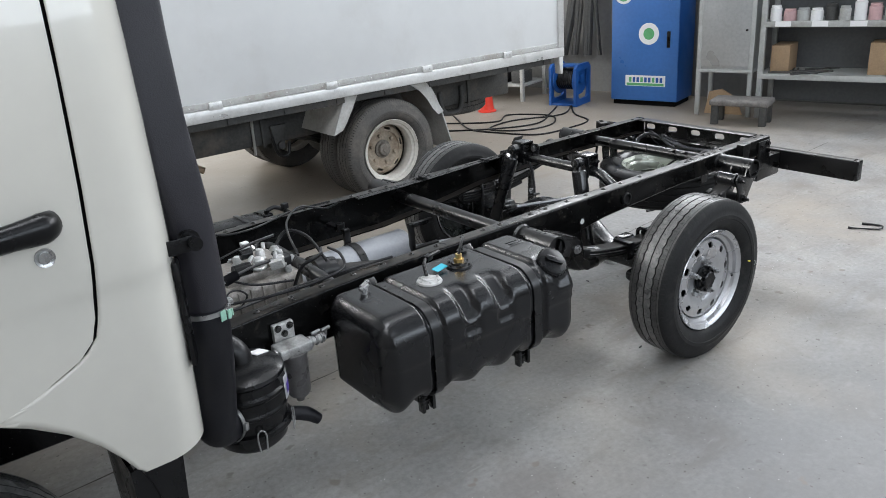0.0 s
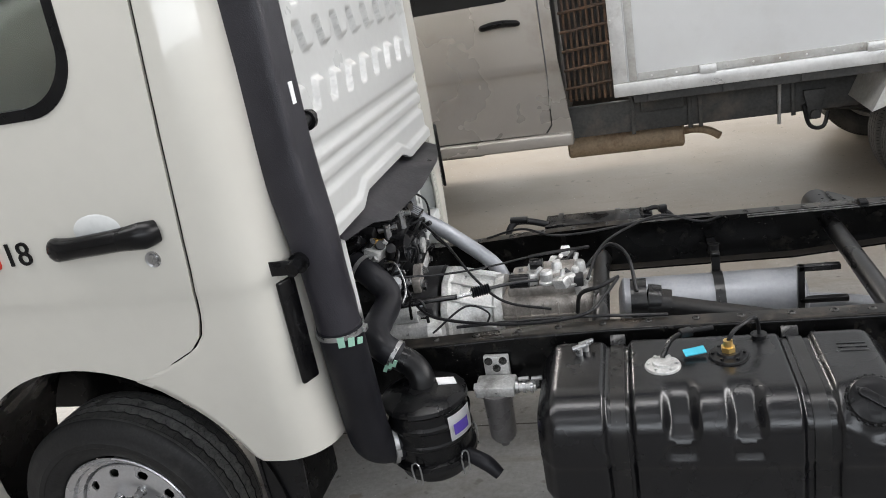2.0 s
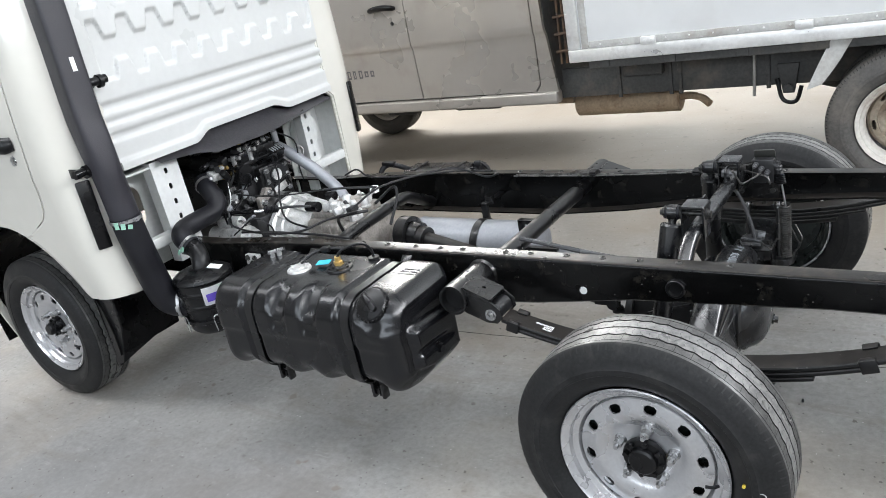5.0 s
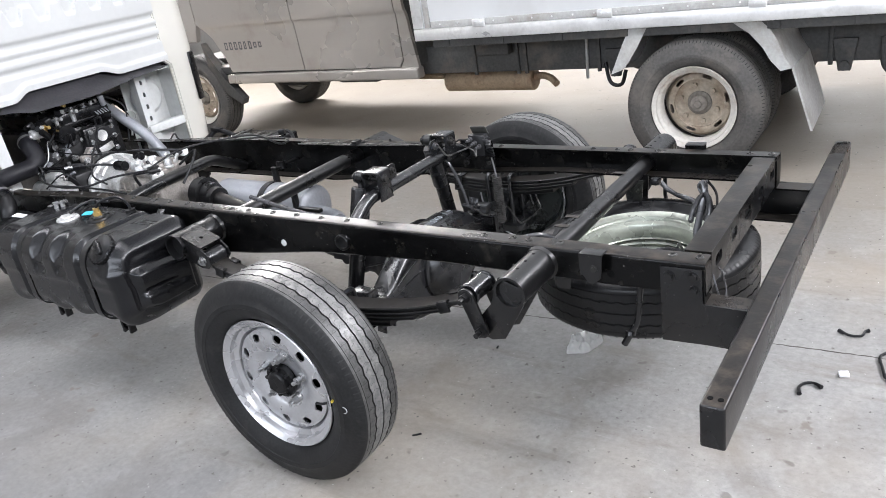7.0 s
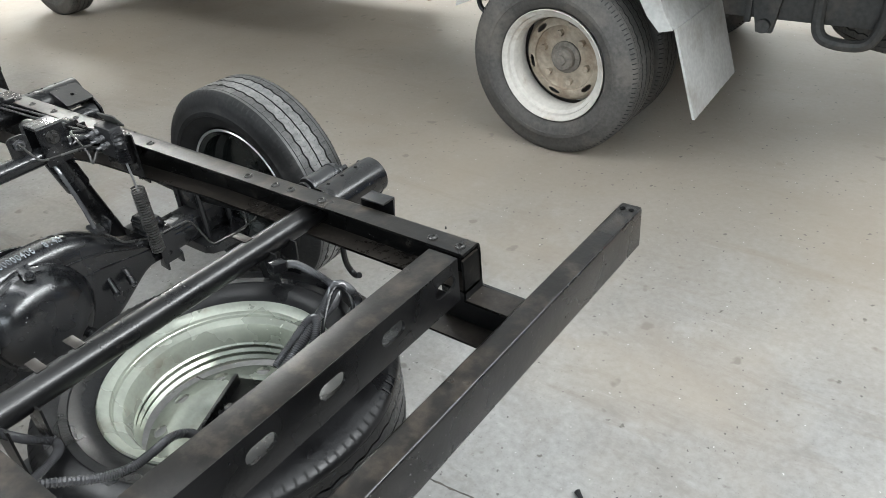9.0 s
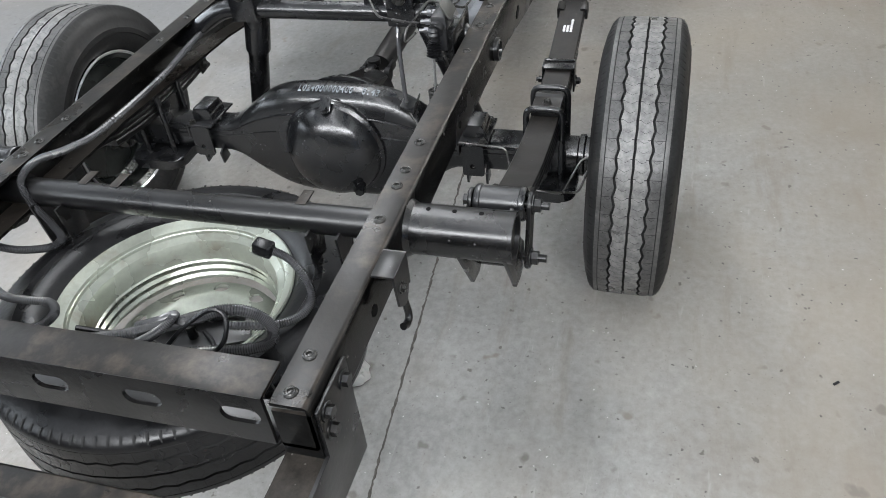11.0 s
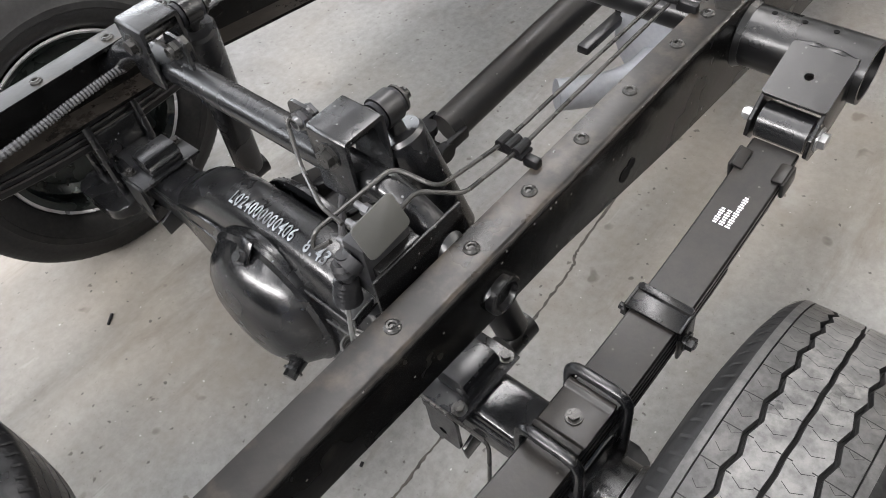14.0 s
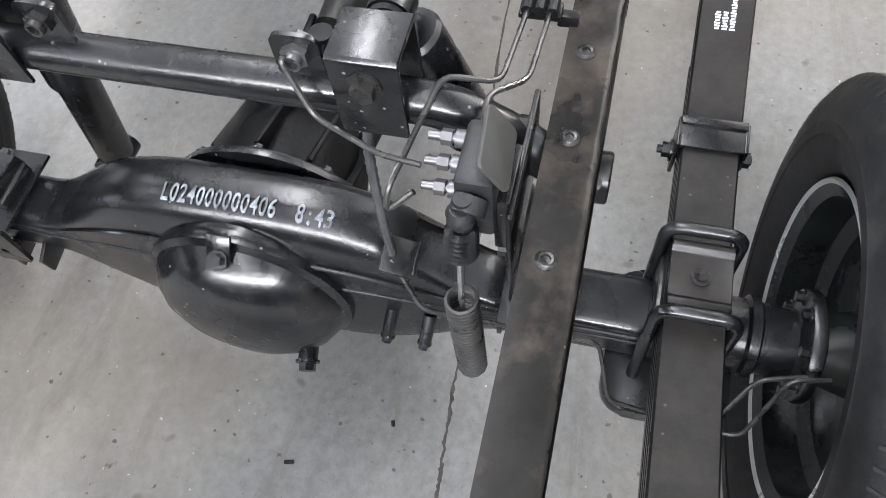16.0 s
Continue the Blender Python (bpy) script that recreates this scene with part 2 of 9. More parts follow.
M = dict(
    floor=concrete(),
    plaster=mat("plaster", (0.20, 0.197, 0.19), 0.8, spread=0.1, scale=1.2, fine=30, bump=0.3, stain=(0.17, 0.165, 0.16), stain_at=0.62, stain_scale=1.1),
    roof=mat("roof_sheet", (0.48, 0.49, 0.50), 0.6, spread=0.1, scale=1.5, fine=20),
    steel_beam=mat("beam_paint", (0.30, 0.33, 0.36), 0.55, spread=0.1),
    chassis=mat("chassis_black", (0.0032, 0.0032, 0.0035), 0.29, spread=0.4, scale=7, fine=90, bump=0.25, stain=(0.03, 0.027, 0.024), stain_at=0.70, stain_scale=24, rvar=0.08, spec=0.56, dust=(0.027, 0.025, 0.0225), dust_most=0.20, specks=(0.08, 0.078, 0.074)),
    rail=mat("rail_black", (0.0025, 0.0025, 0.0025), 0.24, spread=0.4, scale=5, fine=70, bump=0.3, stain=(0.03, 0.027, 0.022), stain_at=0.68, stain_scale=20, rvar=0.10, spec=0.20, dust=(0.054, 0.046, 0.039), dust_most=0.85, specks=(0.10, 0.095, 0.088)),
    rail_top=mat("scuffed_flange", (0.0075, 0.0065, 0.0055), 0.34, spread=0.5, scale=6, fine=80, bump=0.35, stain=(0.050, 0.040, 0.031), stain_at=0.58, stain_scale=16, rvar=0.12, spec=0.33),
    shelf_back=mat("shelf_back_grey", (0.11, 0.115, 0.12), 0.6, spread=0.15, scale=3, fine=40),
    pink=mat("faded_pink", (0.55, 0.36, 0.36), 0.6, spread=0.1),
    carrier=mat("cast_carrier_black", (0.004, 0.004, 0.0045), 0.45, spread=0.4, scale=14, fine=140, bump=0.5, spec=0.22),
    axle=mat("axle_black", (0.0055, 0.0058, 0.0066), 0.25, spec=0.72, spread=0.4, scale=9, fine=120, bump=0.35, stain=(0.05, 0.047, 0.043), stain_at=0.70, stain_scale=26, rvar=0.1, dust=(0.036, 0.036, 0.037), dust_most=0.22, specks=(0.13, 0.13, 0.13)),
    tank=mat("tank_plastic", (0.0035, 0.0036, 0.0044), 0.25, spread=0.3, scale=8, fine=220, bump=0.3, rvar=0.05, spec=0.52),
    hose=mat("rubber_hose", (0.0075, 0.0075, 0.010), 0.50, spread=0.3, scale=10, fine=240, bump=0.5, spec=0.3),
    plastic=mat("black_plastic", (0.0045, 0.0045, 0.005), 0.30, spread=0.3, scale=12, fine=200, bump=0.3, spec=0.32),
    wire=mat("cable_black", (0.008, 0.008, 0.009), 0.42, spread=0.3, spec=0.3),
    sidewall=mat("tyre_sidewall", (0.014, 0.014, 0.0142), 0.55, spread=0.35, scale=10, fine=120, bump=0.4, stain=(0.032, 0.031, 0.029), stain_at=0.64, stain_scale=20, spec=0.22),
    tread=mat("tyre_tread", (0.10, 0.099, 0.097), 0.38, spread=0.35, scale=12, fine=160, bump=0.4, stain=(0.185, 0.182, 0.174), stain_at=0.54, stain_scale=45),
    shoulder=mat("tyre_shoulder", (0.045, 0.0445, 0.0435), 0.42, spread=0.4, scale=12, fine=160, bump=0.4, stain=(0.085, 0.083, 0.079), stain_at=0.58, stain_scale=45),
    groove=mat("tyre_groove", (0.010, 0.010, 0.010), 0.8, spread=0.3),
    old_tyre=mat("worn_tyre", (0.062, 0.059, 0.055), 0.75, spread=0.3, scale=9, fine=80, bump=0.5, stain=(0.115, 0.104, 0.09), stain_at=0.6, stain_scale=5),
    rim=mat("rim_silver", (0.52, 0.52, 0.53), 0.30, metal=0.7, spread=0.07, scale=9, fine=120, bump=0.1, stain=(0.34, 0.33, 0.32), stain_at=0.72, stain_scale=9),
    spare_rim=mat("rim_primer", (0.345, 0.365, 0.315), 0.27, metal=0.55, spread=0.1, scale=9, fine=120, bump=0.1, stain=(0.20, 0.16, 0.11), stain_at=0.64, stain_scale=8),
    old_rim=mat("worn_rim", (0.50, 0.48, 0.44), 0.6, metal=0.05, spread=0.12, scale=8, fine=60, bump=0.4, stain=(0.28, 0.22, 0.16), stain_at=0.64, stain_scale=7),
    white=mat("cab_white", (0.575, 0.558, 0.505), 0.22, spread=0.02, scale=2, fine=20, coat=0.8, rvar=0.05),
    back_white=mat("cab_back_white", (0.49, 0.495, 0.485), 0.33, spread=0.03, scale=3, fine=40, coat=0.3, rvar=0.08),
    inner_white=mat("primer_white", (0.58, 0.59, 0.58), 0.5, spread=0.08, scale=6, fine=50),
    box_white=mat("box_panel", (0.62, 0.63, 0.63), 0.42, spread=0.03, scale=1.2, fine=8, stain=(0.55, 0.55, 0.54), stain_at=0.66, stain_scale=1.5),
    alu=mat("aluminium_trim", (0.66, 0.66, 0.65), 0.42, metal=0.5, spread=0.08, scale=8, fine=60, stain=(0.4, 0.39, 0.37), stain_at=0.66, stain_scale=6),
    beige=mat("cab_champagne", (0.375, 0.350, 0.318), 0.34, metal=0.45, spread=0.05, scale=2, fine=300, coat=0.4, stain=(0.27, 0.237, 0.20), stain_at=0.64, stain_scale=2.2),
    truck_frame=mat("dusty_frame", (0.052, 0.052, 0.050), 0.62, spread=0.35, scale=6, fine=60, bump=0.4, stain=(0.13, 0.11, 0.09), stain_at=0.63, stain_scale=4),
    rust=mat("rusty_muffler", (0.36, 0.27, 0.18), 0.7, metal=0.2, spread=0.25, scale=8, fine=60, bump=0.4, stain=(0.20, 0.11, 0.06), stain_at=0.6, stain_scale=6),
    rust_dark=mat("rusty_rack", (0.085, 0.058, 0.042), 0.8, spread=0.4, scale=20, fine=90, bump=0.5, stain=(0.16, 0.09, 0.05), stain_at=0.55, stain_scale=14),
    fender=mat("fender_grey", (0.40, 0.40, 0.385), 0.6, spread=0.15, scale=6, fine=60, stain=(0.26, 0.24, 0.21), stain_at=0.6, stain_scale=5),
    silver=mat("muffler_silver", (0.30, 0.31, 0.33), 0.5, metal=0.5, spread=0.1, scale=8, fine=90, bump=0.15, stain=(0.35, 0.35, 0.36), stain_at=0.66, stain_scale=8),
    cast=mat("cast_aluminium", (0.56, 0.56, 0.55), 0.42, metal=0.5, spread=0.2, scale=20, fine=160, bump=0.6, stain=(0.22, 0.21, 0.20), stain_at=0.6, stain_scale=14),
    cast_dark=mat("cast_iron", (0.014, 0.014, 0.015), 0.36, metal=0.2, spread=0.4, scale=16, fine=140, bump=0.5),
    chrome=mat("plated_steel", (0.40, 0.40, 0.40), 0.32, metal=0.85, spread=0.15, scale=30, fine=200),
    brass=mat("brass", (0.60, 0.42, 0.16), 0.3, metal=0.9, spread=0.1),
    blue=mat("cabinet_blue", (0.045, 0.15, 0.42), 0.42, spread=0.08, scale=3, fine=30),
    # darker copy of the door's blue: shade of the cabinet's sides put in colour
    blue_dark=mat("cabinet_blue_shaded", (0.016, 0.09, 0.33), 0.45, spread=0.08, scale=3, fine=30),
    cyan=mat("tape_cyan", (0.05, 0.42, 0.55), 0.5, spread=0.1),
    teal=mat("tape_green", (0.26, 0.46, 0.36), 0.5, spread=0.1),
    label=mat("paper_white", (0.80, 0.80, 0.80), 0.6, spread=0.04),
    purple=mat("label_purple", (0.10, 0.06, 0.38), 0.5, spread=0.1),
    shelf=mat("shelf_grey", (0.40, 0.41, 0.40), 0.5, spread=0.1, scale=6, fine=60, stain=(0.25, 0.24, 0.22), stain_at=0.6, stain_scale=4),
    locker=mat("locker_steel", (0.42, 0.43, 0.43), 0.40, metal=0.4, spread=0.12, scale=2.5, fine=40, stain=(0.30, 0.30, 0.29), stain_at=0.6, stain_scale=2),
    cardboard=mat("cardboard", (0.36, 0.25, 0.15), 0.8, spread=0.15, scale=8, fine=80),
    wood=mat("pallet_wood", (0.33, 0.28, 0.21), 0.75, spread=0.25, scale=9, fine=60),
    red=mat("cone_red", (0.62, 0.04, 0.02), 0.45, spread=0.1),
    glass=None, rim_centre=mat("worn_rim_centre", (0.34, 0.29, 0.225), 0.75, spread=0.25, scale=9, fine=60, bump=0.4, stain=(0.19, 0.14, 0.095), stain_at=0.58, stain_scale=8), dark=mat("dark_gap", (0.003, 0.003, 0.003), 0.8, spread=0.2, spec=0.1),
    rug=mat("grey_rug", (0.16, 0.15, 0.14), 0.9, spread=0.35, scale=18, fine=90, bump=0.6),
    hub_dust=mat("dusty_hub", (0.15, 0.135, 0.115), 0.8, spread=0.3, scale=20, fine=80, bump=0.4),
    crack=mat("joint_dirt", (0.075, 0.068, 0.060), 0.9, spread=0.4, scale=30),
    trim_black=mat("trim_black", (0.0035, 0.0035, 0.004), 0.30, spread=0.2, spec=0.3),
    bag=mat("plastic_bag", (0.72, 0.72, 0.70), 0.4, spread=0.08, scale=20),
    fresh_rubber=mat("fresh_rubber", (0.0055, 0.0055, 0.006), 0.36, spread=0.35, scale=10, fine=120, bump=0.4, spec=0.32),
    sleeve=mat("corrugated_sleeve", (0.050, 0.050, 0.053), 0.22, spread=0.3, spec=0.8), spring_steel=mat("spring_steel", (0.16, 0.16, 0.165), 0.35, metal=0.8, spread=0.2),
    bolt=mat("bolt_steel", (0.045, 0.044, 0.042), 0.30, metal=0.6, spread=0.35, scale=60, fine=300), bushing=mat("bushing_cream", (0.50, 0.45, 0.37), 0.55, spread=0.15, scale=40), pipe_steel=mat("pipe_steel", (0.075, 0.073, 0.070), 0.30, metal=0.6, spread=0.25, scale=25),
    duct=mat("grained_duct", (0.017, 0.016, 0.021), 0.42, spread=0.25, scale=8, fine=320, bump=0.8),
    spring_black=mat("spring_black", (0.003, 0.003, 0.0033), 0.40, spread=0.4, scale=7, fine=90, bump=0.3, spec=0.40, dust=(0.040, 0.034, 0.028), dust_most=0.6, specks=(0.07, 0.066, 0.06)),
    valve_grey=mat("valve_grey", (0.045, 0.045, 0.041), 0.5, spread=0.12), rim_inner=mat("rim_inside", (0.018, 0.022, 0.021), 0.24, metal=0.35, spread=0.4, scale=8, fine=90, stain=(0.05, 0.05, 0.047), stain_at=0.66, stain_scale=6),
    felt=mat("heat_mat", (0.085, 0.083, 0.090), 0.42, spread=0.2, scale=10, bump=0.5, fine=100),
    green_pad=mat("sticker_green", (0.12, 0.40, 0.16), 0.5), ink=mat("ink_grey", (0.10, 0.095, 0.10), 0.6),
    axle_ink=mat("marking_white", (0.27, 0.295, 0.32), 0.6, spread=0.4, scale=90, stain=(0.04, 0.042, 0.045), stain_at=0.52, stain_scale=70), case_grey=mat("aged_casting", (0.33, 0.305, 0.28), 0.5, metal=0.4, spread=0.25, scale=18, fine=140, bump=0.6, stain=(0.14, 0.125, 0.11), stain_at=0.58, stain_scale=12), bowl_grey=mat("filter_bowl_grey", (0.13, 0.125, 0.125), 0.38, metal=0.3, spread=0.2, scale=14, fine=120, stain=(0.09, 0.08, 0.075), stain_at=0.6, stain_scale=16), yellow=mat("paint_yellow", (0.55, 0.42, 0.05), 0.5),
)


def glass_material():
    m = bpy.data.materials.new("tinted_glass")
    m.use_nodes = True
    b = m.node_tree.nodes["Principled BSDF"]
    b.inputs["Base Color"].default_value = (0.72, 0.78, 0.76, 1)
    b.inputs["Roughness"].default_value, b.inputs["Transmission Weight"].default_value, b.inputs["IOR"].default_value = 0.02, 1.0, 1.45
    return m


M["glass"] = glass_material()

# ---------------------------------------------------------------- mesh helpers
ORIGIN = {}


def thing(name, at, label, category, group="", kind=""):
    """An empty at the base of a thing; its parts are written in world places."""
    ob = new(name)
    ob.empty_display_size = 0.1
    ob.location = at
    ORIGIN[ob.name] = Vector(at)
    return tagged(ob, label, category, group, kind)


def part(name, bm, material, parent=None, label="", sharp=35, keep=False):
    """Links a bmesh as one mesh under a thing or under a part."""
    off = ORIGIN.get(parent.name, Vector()) if parent else Vector()
    if off.length:
        bmesh.ops.translate(bm, verts=bm.verts, vec=-off)
    if not keep:
        bmesh.ops.recalc_face_normals(bm, faces=bm.faces)
    me = bpy.data.meshes.new(name)
    bm.to_mesh(me)
    bm.free()
    for x in (material if isinstance(material, (list, tuple)) else [material]):
        me.materials.append(x)
    me.polygons.foreach_set("use_smooth", [True] * len(me.polygons))
    me.set_sharp_from_angle(angle=radians(sharp))
    ob = new(name, me)
    if parent:
        ob.parent = parent
        ORIGIN[ob.name] = off
    if label:
        ob["label"] = label
    return ob


def single(name, bm, material, label, category, group="", kind="", at=None, sharp=35):
    """A thing of one mesh."""
    at = Vector(at) if at else Vector()
    bmesh.ops.translate(bm, verts=bm.verts, vec=-at)
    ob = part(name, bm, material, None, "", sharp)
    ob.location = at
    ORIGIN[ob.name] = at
    return tagged(ob, label, category, group, kind)


def box(bm, x0, x1, y0, y1, z0, z1, bev=0.0, seg=2, m=None):
    """An axis-aligned block with rounded edges; m moves it."""
    vs = bmesh.ops.create_cube(bm, size=1)["verts"]
    for v in vs:
        v.co = Vector(((x0 + x1) / 2 + v.co.x * (x1 - x0), (y0 + y1) / 2 + v.co.y * (y1 - y0), (z0 + z1) / 2 + v.co.z * (z1 - z0)))
    if bev:
        es = list({e for v in vs for e in v.link_edges})
        vs = [v for v in bmesh.ops.bevel(bm, geom=es, offset=bev, segments=seg, profile=0.5, affect='EDGES')["verts"]]
    if m is not None:
        bmesh.ops.transform(bm, matrix=m, verts=vs)
    return vs


def block(dx, dy, dz, m, bev=0.004, bm=None):
    """A block of that size about its own middle, placed by m."""
    bm = bm or bmesh.new()
    box(bm, -dx / 2, dx / 2, -dy / 2, dy / 2, -dz / 2, dz / 2, bev, 2, m)
    return bm


def rod(bm, a, b, r, r2=None, seg=16, caps=True):
    """A round bar from a to b."""
    a, b = Vector(a), Vector(b)
    q = (b - a).to_track_quat('Z', 'Y').to_matrix().to_4x4()
    m = Matrix.Translation((a + b) / 2) @ q
    return bmesh.ops.create_cone(bm, cap_ends=caps, cap_tris=False, segments=seg, radius1=r, radius2=r if r2 is None else r2, depth=(b - a).length, matrix=m)["verts"]


def smooth_path(pts, steps=6):
    """A Catmull-Rom line through the points."""
    p = [Vector(x) for x in pts]
    if len(p) < 3:
        return p
    p = [2 * p[0] - p[1]] + p + [2 * p[-1] - p[-2]]
    out = []
    for i in range(1, len(p) - 2):
        for k in range(steps):
            t = k / steps
            a, b, c, d = p[i - 1:i + 3]
            out.append(0.5 * ((2 * b) + (c - a) * t + (2 * a - 5 * b + 4 * c - d) * t * t + (3 * b - a - 3 * c + d) * t ** 3))
    return out + [p[-2]]


def pipe(bm, pts, r, seg=12, steps=6, caps=True, flat=1.0, shape=None):
    """A round bar swept along a smooth line; r a number or one per given point; flat squashes it; shape(k, angle) gives a factor."""
    path = smooth_path(pts, steps) if steps > 1 else [Vector(x) for x in pts]
    n = len(path)
    rs = [r] * n if isinstance(r, (int, float)) else list(np.interp(np.linspace(0, 1, n), np.linspace(0, 1, len(r)), r))
    fl = [flat] * n if isinstance(flat, (int, float)) else list(np.interp(np.linspace(0, 1, n), np.linspace(0, 1, len(flat)), flat))
    rings, up = [], None
    for i, p in enumerate(path):
        d = (path[min(i + 1, n - 1)] - path[max(i - 1, 0)]).normalized()
        if up is None:
            up = Vector((0, 0, 1)) if abs(d.z) < 0.9 else Vector((1, 0, 0))
        side = d.cross(up).normalized()
        up = side.cross(d).normalized()
        ring = []
        for k in range(seg):
            a = 2 * math.pi * k / seg
            f = shape(i / max(1, n - 1), a) if shape else 1.0
            ring.append(bm.verts.new(p + side * (rs[i] * f * math.cos(a)) + up * (rs[i] * fl[i] * f * math.sin(a))))
        rings.append(ring)
    for a, b in zip(rings, rings[1:]):
        for k in range(seg):
            bm.faces.new((a[k], a[(k + 1) % seg], b[(k + 1) % seg], b[k]))
    if caps:
        bm.faces.new(rings[0][::-1])
        bm.faces.new(rings[-1])
    return bm


def bent(bm, pts, r, fillet=0.012, seg=8):
    """A tube of straight runs with short round bends, as pipes are bent in a vice."""
    p = [Vector(x) for x in pts]
    out = [p[0]]
    for a, b, c in zip(p, p[1:], p[2:]):
        f0, f1 = min(fillet, (b - a).length * 0.45), min(fillet, (c - b).length * 0.45)
        s0, s1 = b + (a - b).normalized() * f0, b + (c - b).normalized() * f1
        out += [s0.lerp(b, t).lerp(b.lerp(s1, t), t) for t in (0, 0.25, 0.5, 0.75, 1)]
    pipe(bm, out + [p[-1]], r, seg=seg, steps=1)
    return bm


def lathe(bm, profile, seg=48, m=None, closed=False, slot=None):
    """Turns a profile of (radius, height along y) round the y axis. slot(i) gives the material of a band."""
    rings = []
    for r, h in profile:
        rings.append([bm.verts.new((r * math.cos(2 * math.pi * k / seg), h, r * math.sin(2 * math.pi * k / seg))) for k in range(seg)])
    pairs = list(zip(rings, rings[1:])) + ([(rings[-1], rings[0])] if closed else [])
    for i, (a, b) in enumerate(pairs):
        for k in range(seg):
            f = bm.faces.new((a[k], a[(k + 1) % seg], b[(k + 1) % seg], b[k]))
            if slot:
                f.material_index = slot(i)
    if m is not None:
        bmesh.ops.transform(bm, matrix=m, verts=[v for r in rings for v in r])
    return rings


def prism(bm, pts, axis, a, b, bev=0.0):
    """A flat outline, given in the two other axes in order, pulled from a to b along axis."""
    def at(p, h):
        return {'x': (h, p[0], p[1]), 'y': (p[0], h, p[1]), 'z': (p[0], p[1], h)}[axis]
    lo, hi = [bm.verts.new(at(p, a)) for p in pts], [bm.verts.new(at(p, b)) for p in pts]
    n = len(pts)
    fs = [bm.faces.new(lo[::-1]), bm.faces.new(hi)] + [bm.faces.new((lo[i], lo[(i + 1) % n], hi[(i + 1) % n], hi[i])) for i in range(n)]
    vs = lo + hi
    if bev:
        es = list({e for f in fs for e in f.edges})
        vs = bmesh.ops.bevel(bm, geom=es, offset=bev, segments=2, profile=0.5, affect='EDGES')["verts"]
    return vs


def plate_with_holes(bm, outer, holes, axis, a, b):
    """A flat sheet with openings right through it."""
    def at(p, h):
        return {'x': (h, p[0], p[1]), 'y': (p[0], h, p[1]), 'z': (p[0], p[1], h)}[axis]
    es = []
    for loop in [outer, *holes]:
        vs = [bm.verts.new(at(p, a)) for p in loop]
        es += [bm.edges.new((vs[i], vs[(i + 1) % len(vs)])) for i in range(len(vs))]
    fs = [g for g in bmesh.ops.triangle_fill(bm, use_beauty=True, use_dissolve=False, edges=es)["geom"] if isinstance(g, bmesh.types.BMFace)]
    ex = bmesh.ops.extrude_face_region(bm, geom=fs)["geom"]
    vec = {'x': (b - a, 0, 0), 'y': (0, b - a, 0), 'z': (0, 0, b - a)}[axis]
    bmesh.ops.translate(bm, verts=[g for g in ex if isinstance(g, bmesh.types.BMVert)], vec=vec)


def arc(cx, cy, rx, ry, a0, a1, n):
    return [(cx + rx * math.cos(radians(a0 + (a1 - a0) * i / n)), cy + ry * math.sin(radians(a0 + (a1 - a0) * i / n))) for i in range(n + 1)]


def rounded(x0, x1, y0, y1, r, n=4):
    """The outline of a rectangle with round corners."""
    return (arc(x1 - r, y0 + r, r, r, -90, 0, n) + arc(x1 - r, y1 - r, r, r, 0, 90, n) + arc(x0 + r, y1 - r, r, r, 90, 180, n) + arc(x0 + r, y0 + r, r, r, 180, 270, n))


def hexbolt(bm, p, n, r=0.009, h=0.008, washer=True):
    """A hexagon head with washer at p, facing along n."""
    p, n = Vector(p), Vector(n).normalized()
    if washer:
        rod(bm, p - n * 0.001, p + n * 0.0025, r * 1.45, seg=12)
    rod(bm, p + n * 0.002, p + n * (0.002 + h), r, seg=6)


def coil(bm, a, b, r, turns, wire, seg=6):
    a, b = Vector(a), Vector(b)
    q = (b - a).to_track_quat('Z', 'Y').to_matrix()
    n = int(turns * 12)
    pts = [a + (b - a) * (i / n) + q @ Vector((r * math.cos(2 * math.pi * i / 12), r * math.sin(2 * math.pi * i / 12), 0)) for i in range(n + 1)]
    pipe(bm, pts, wire, seg=seg, steps=1)

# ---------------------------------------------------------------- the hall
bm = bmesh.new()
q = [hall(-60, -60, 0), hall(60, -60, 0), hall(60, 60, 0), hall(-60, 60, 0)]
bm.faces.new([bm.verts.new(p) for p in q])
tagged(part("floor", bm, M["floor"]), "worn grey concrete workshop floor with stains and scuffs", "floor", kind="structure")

bm = bmesh.new()
rj = random.Random(5)
line = [p + Vector((0, rj.uniform(-0.0018, 0.0018), 0)) for p in smooth_path([(-3.5, 0.02, 0.0), (-0.85, 0.165, 0.0), (-0.45, 0.212, 0.0), (0.05, 0.245, 0.0), (0.27, 0.262, 0.0), (0.77, 0.298, 0.0), (1.08, 0.335, 0.0), (1.93, 0.376, 0.0), (3.6, 0.48, 0.0)], 40)]
pipe(bm, line, [rj.uniform(0.0016, 0.0042) for _ in line], seg=6, steps=1, flat=0.3)
tagged(part("floor_joint", bm, M["crack"]), "dark cut joint running across the concrete floor", "floor joint", kind="structure")

U0, U1, V0, V1, TOP = -8.6, 5.22, -7.6, 7.0, 5.4


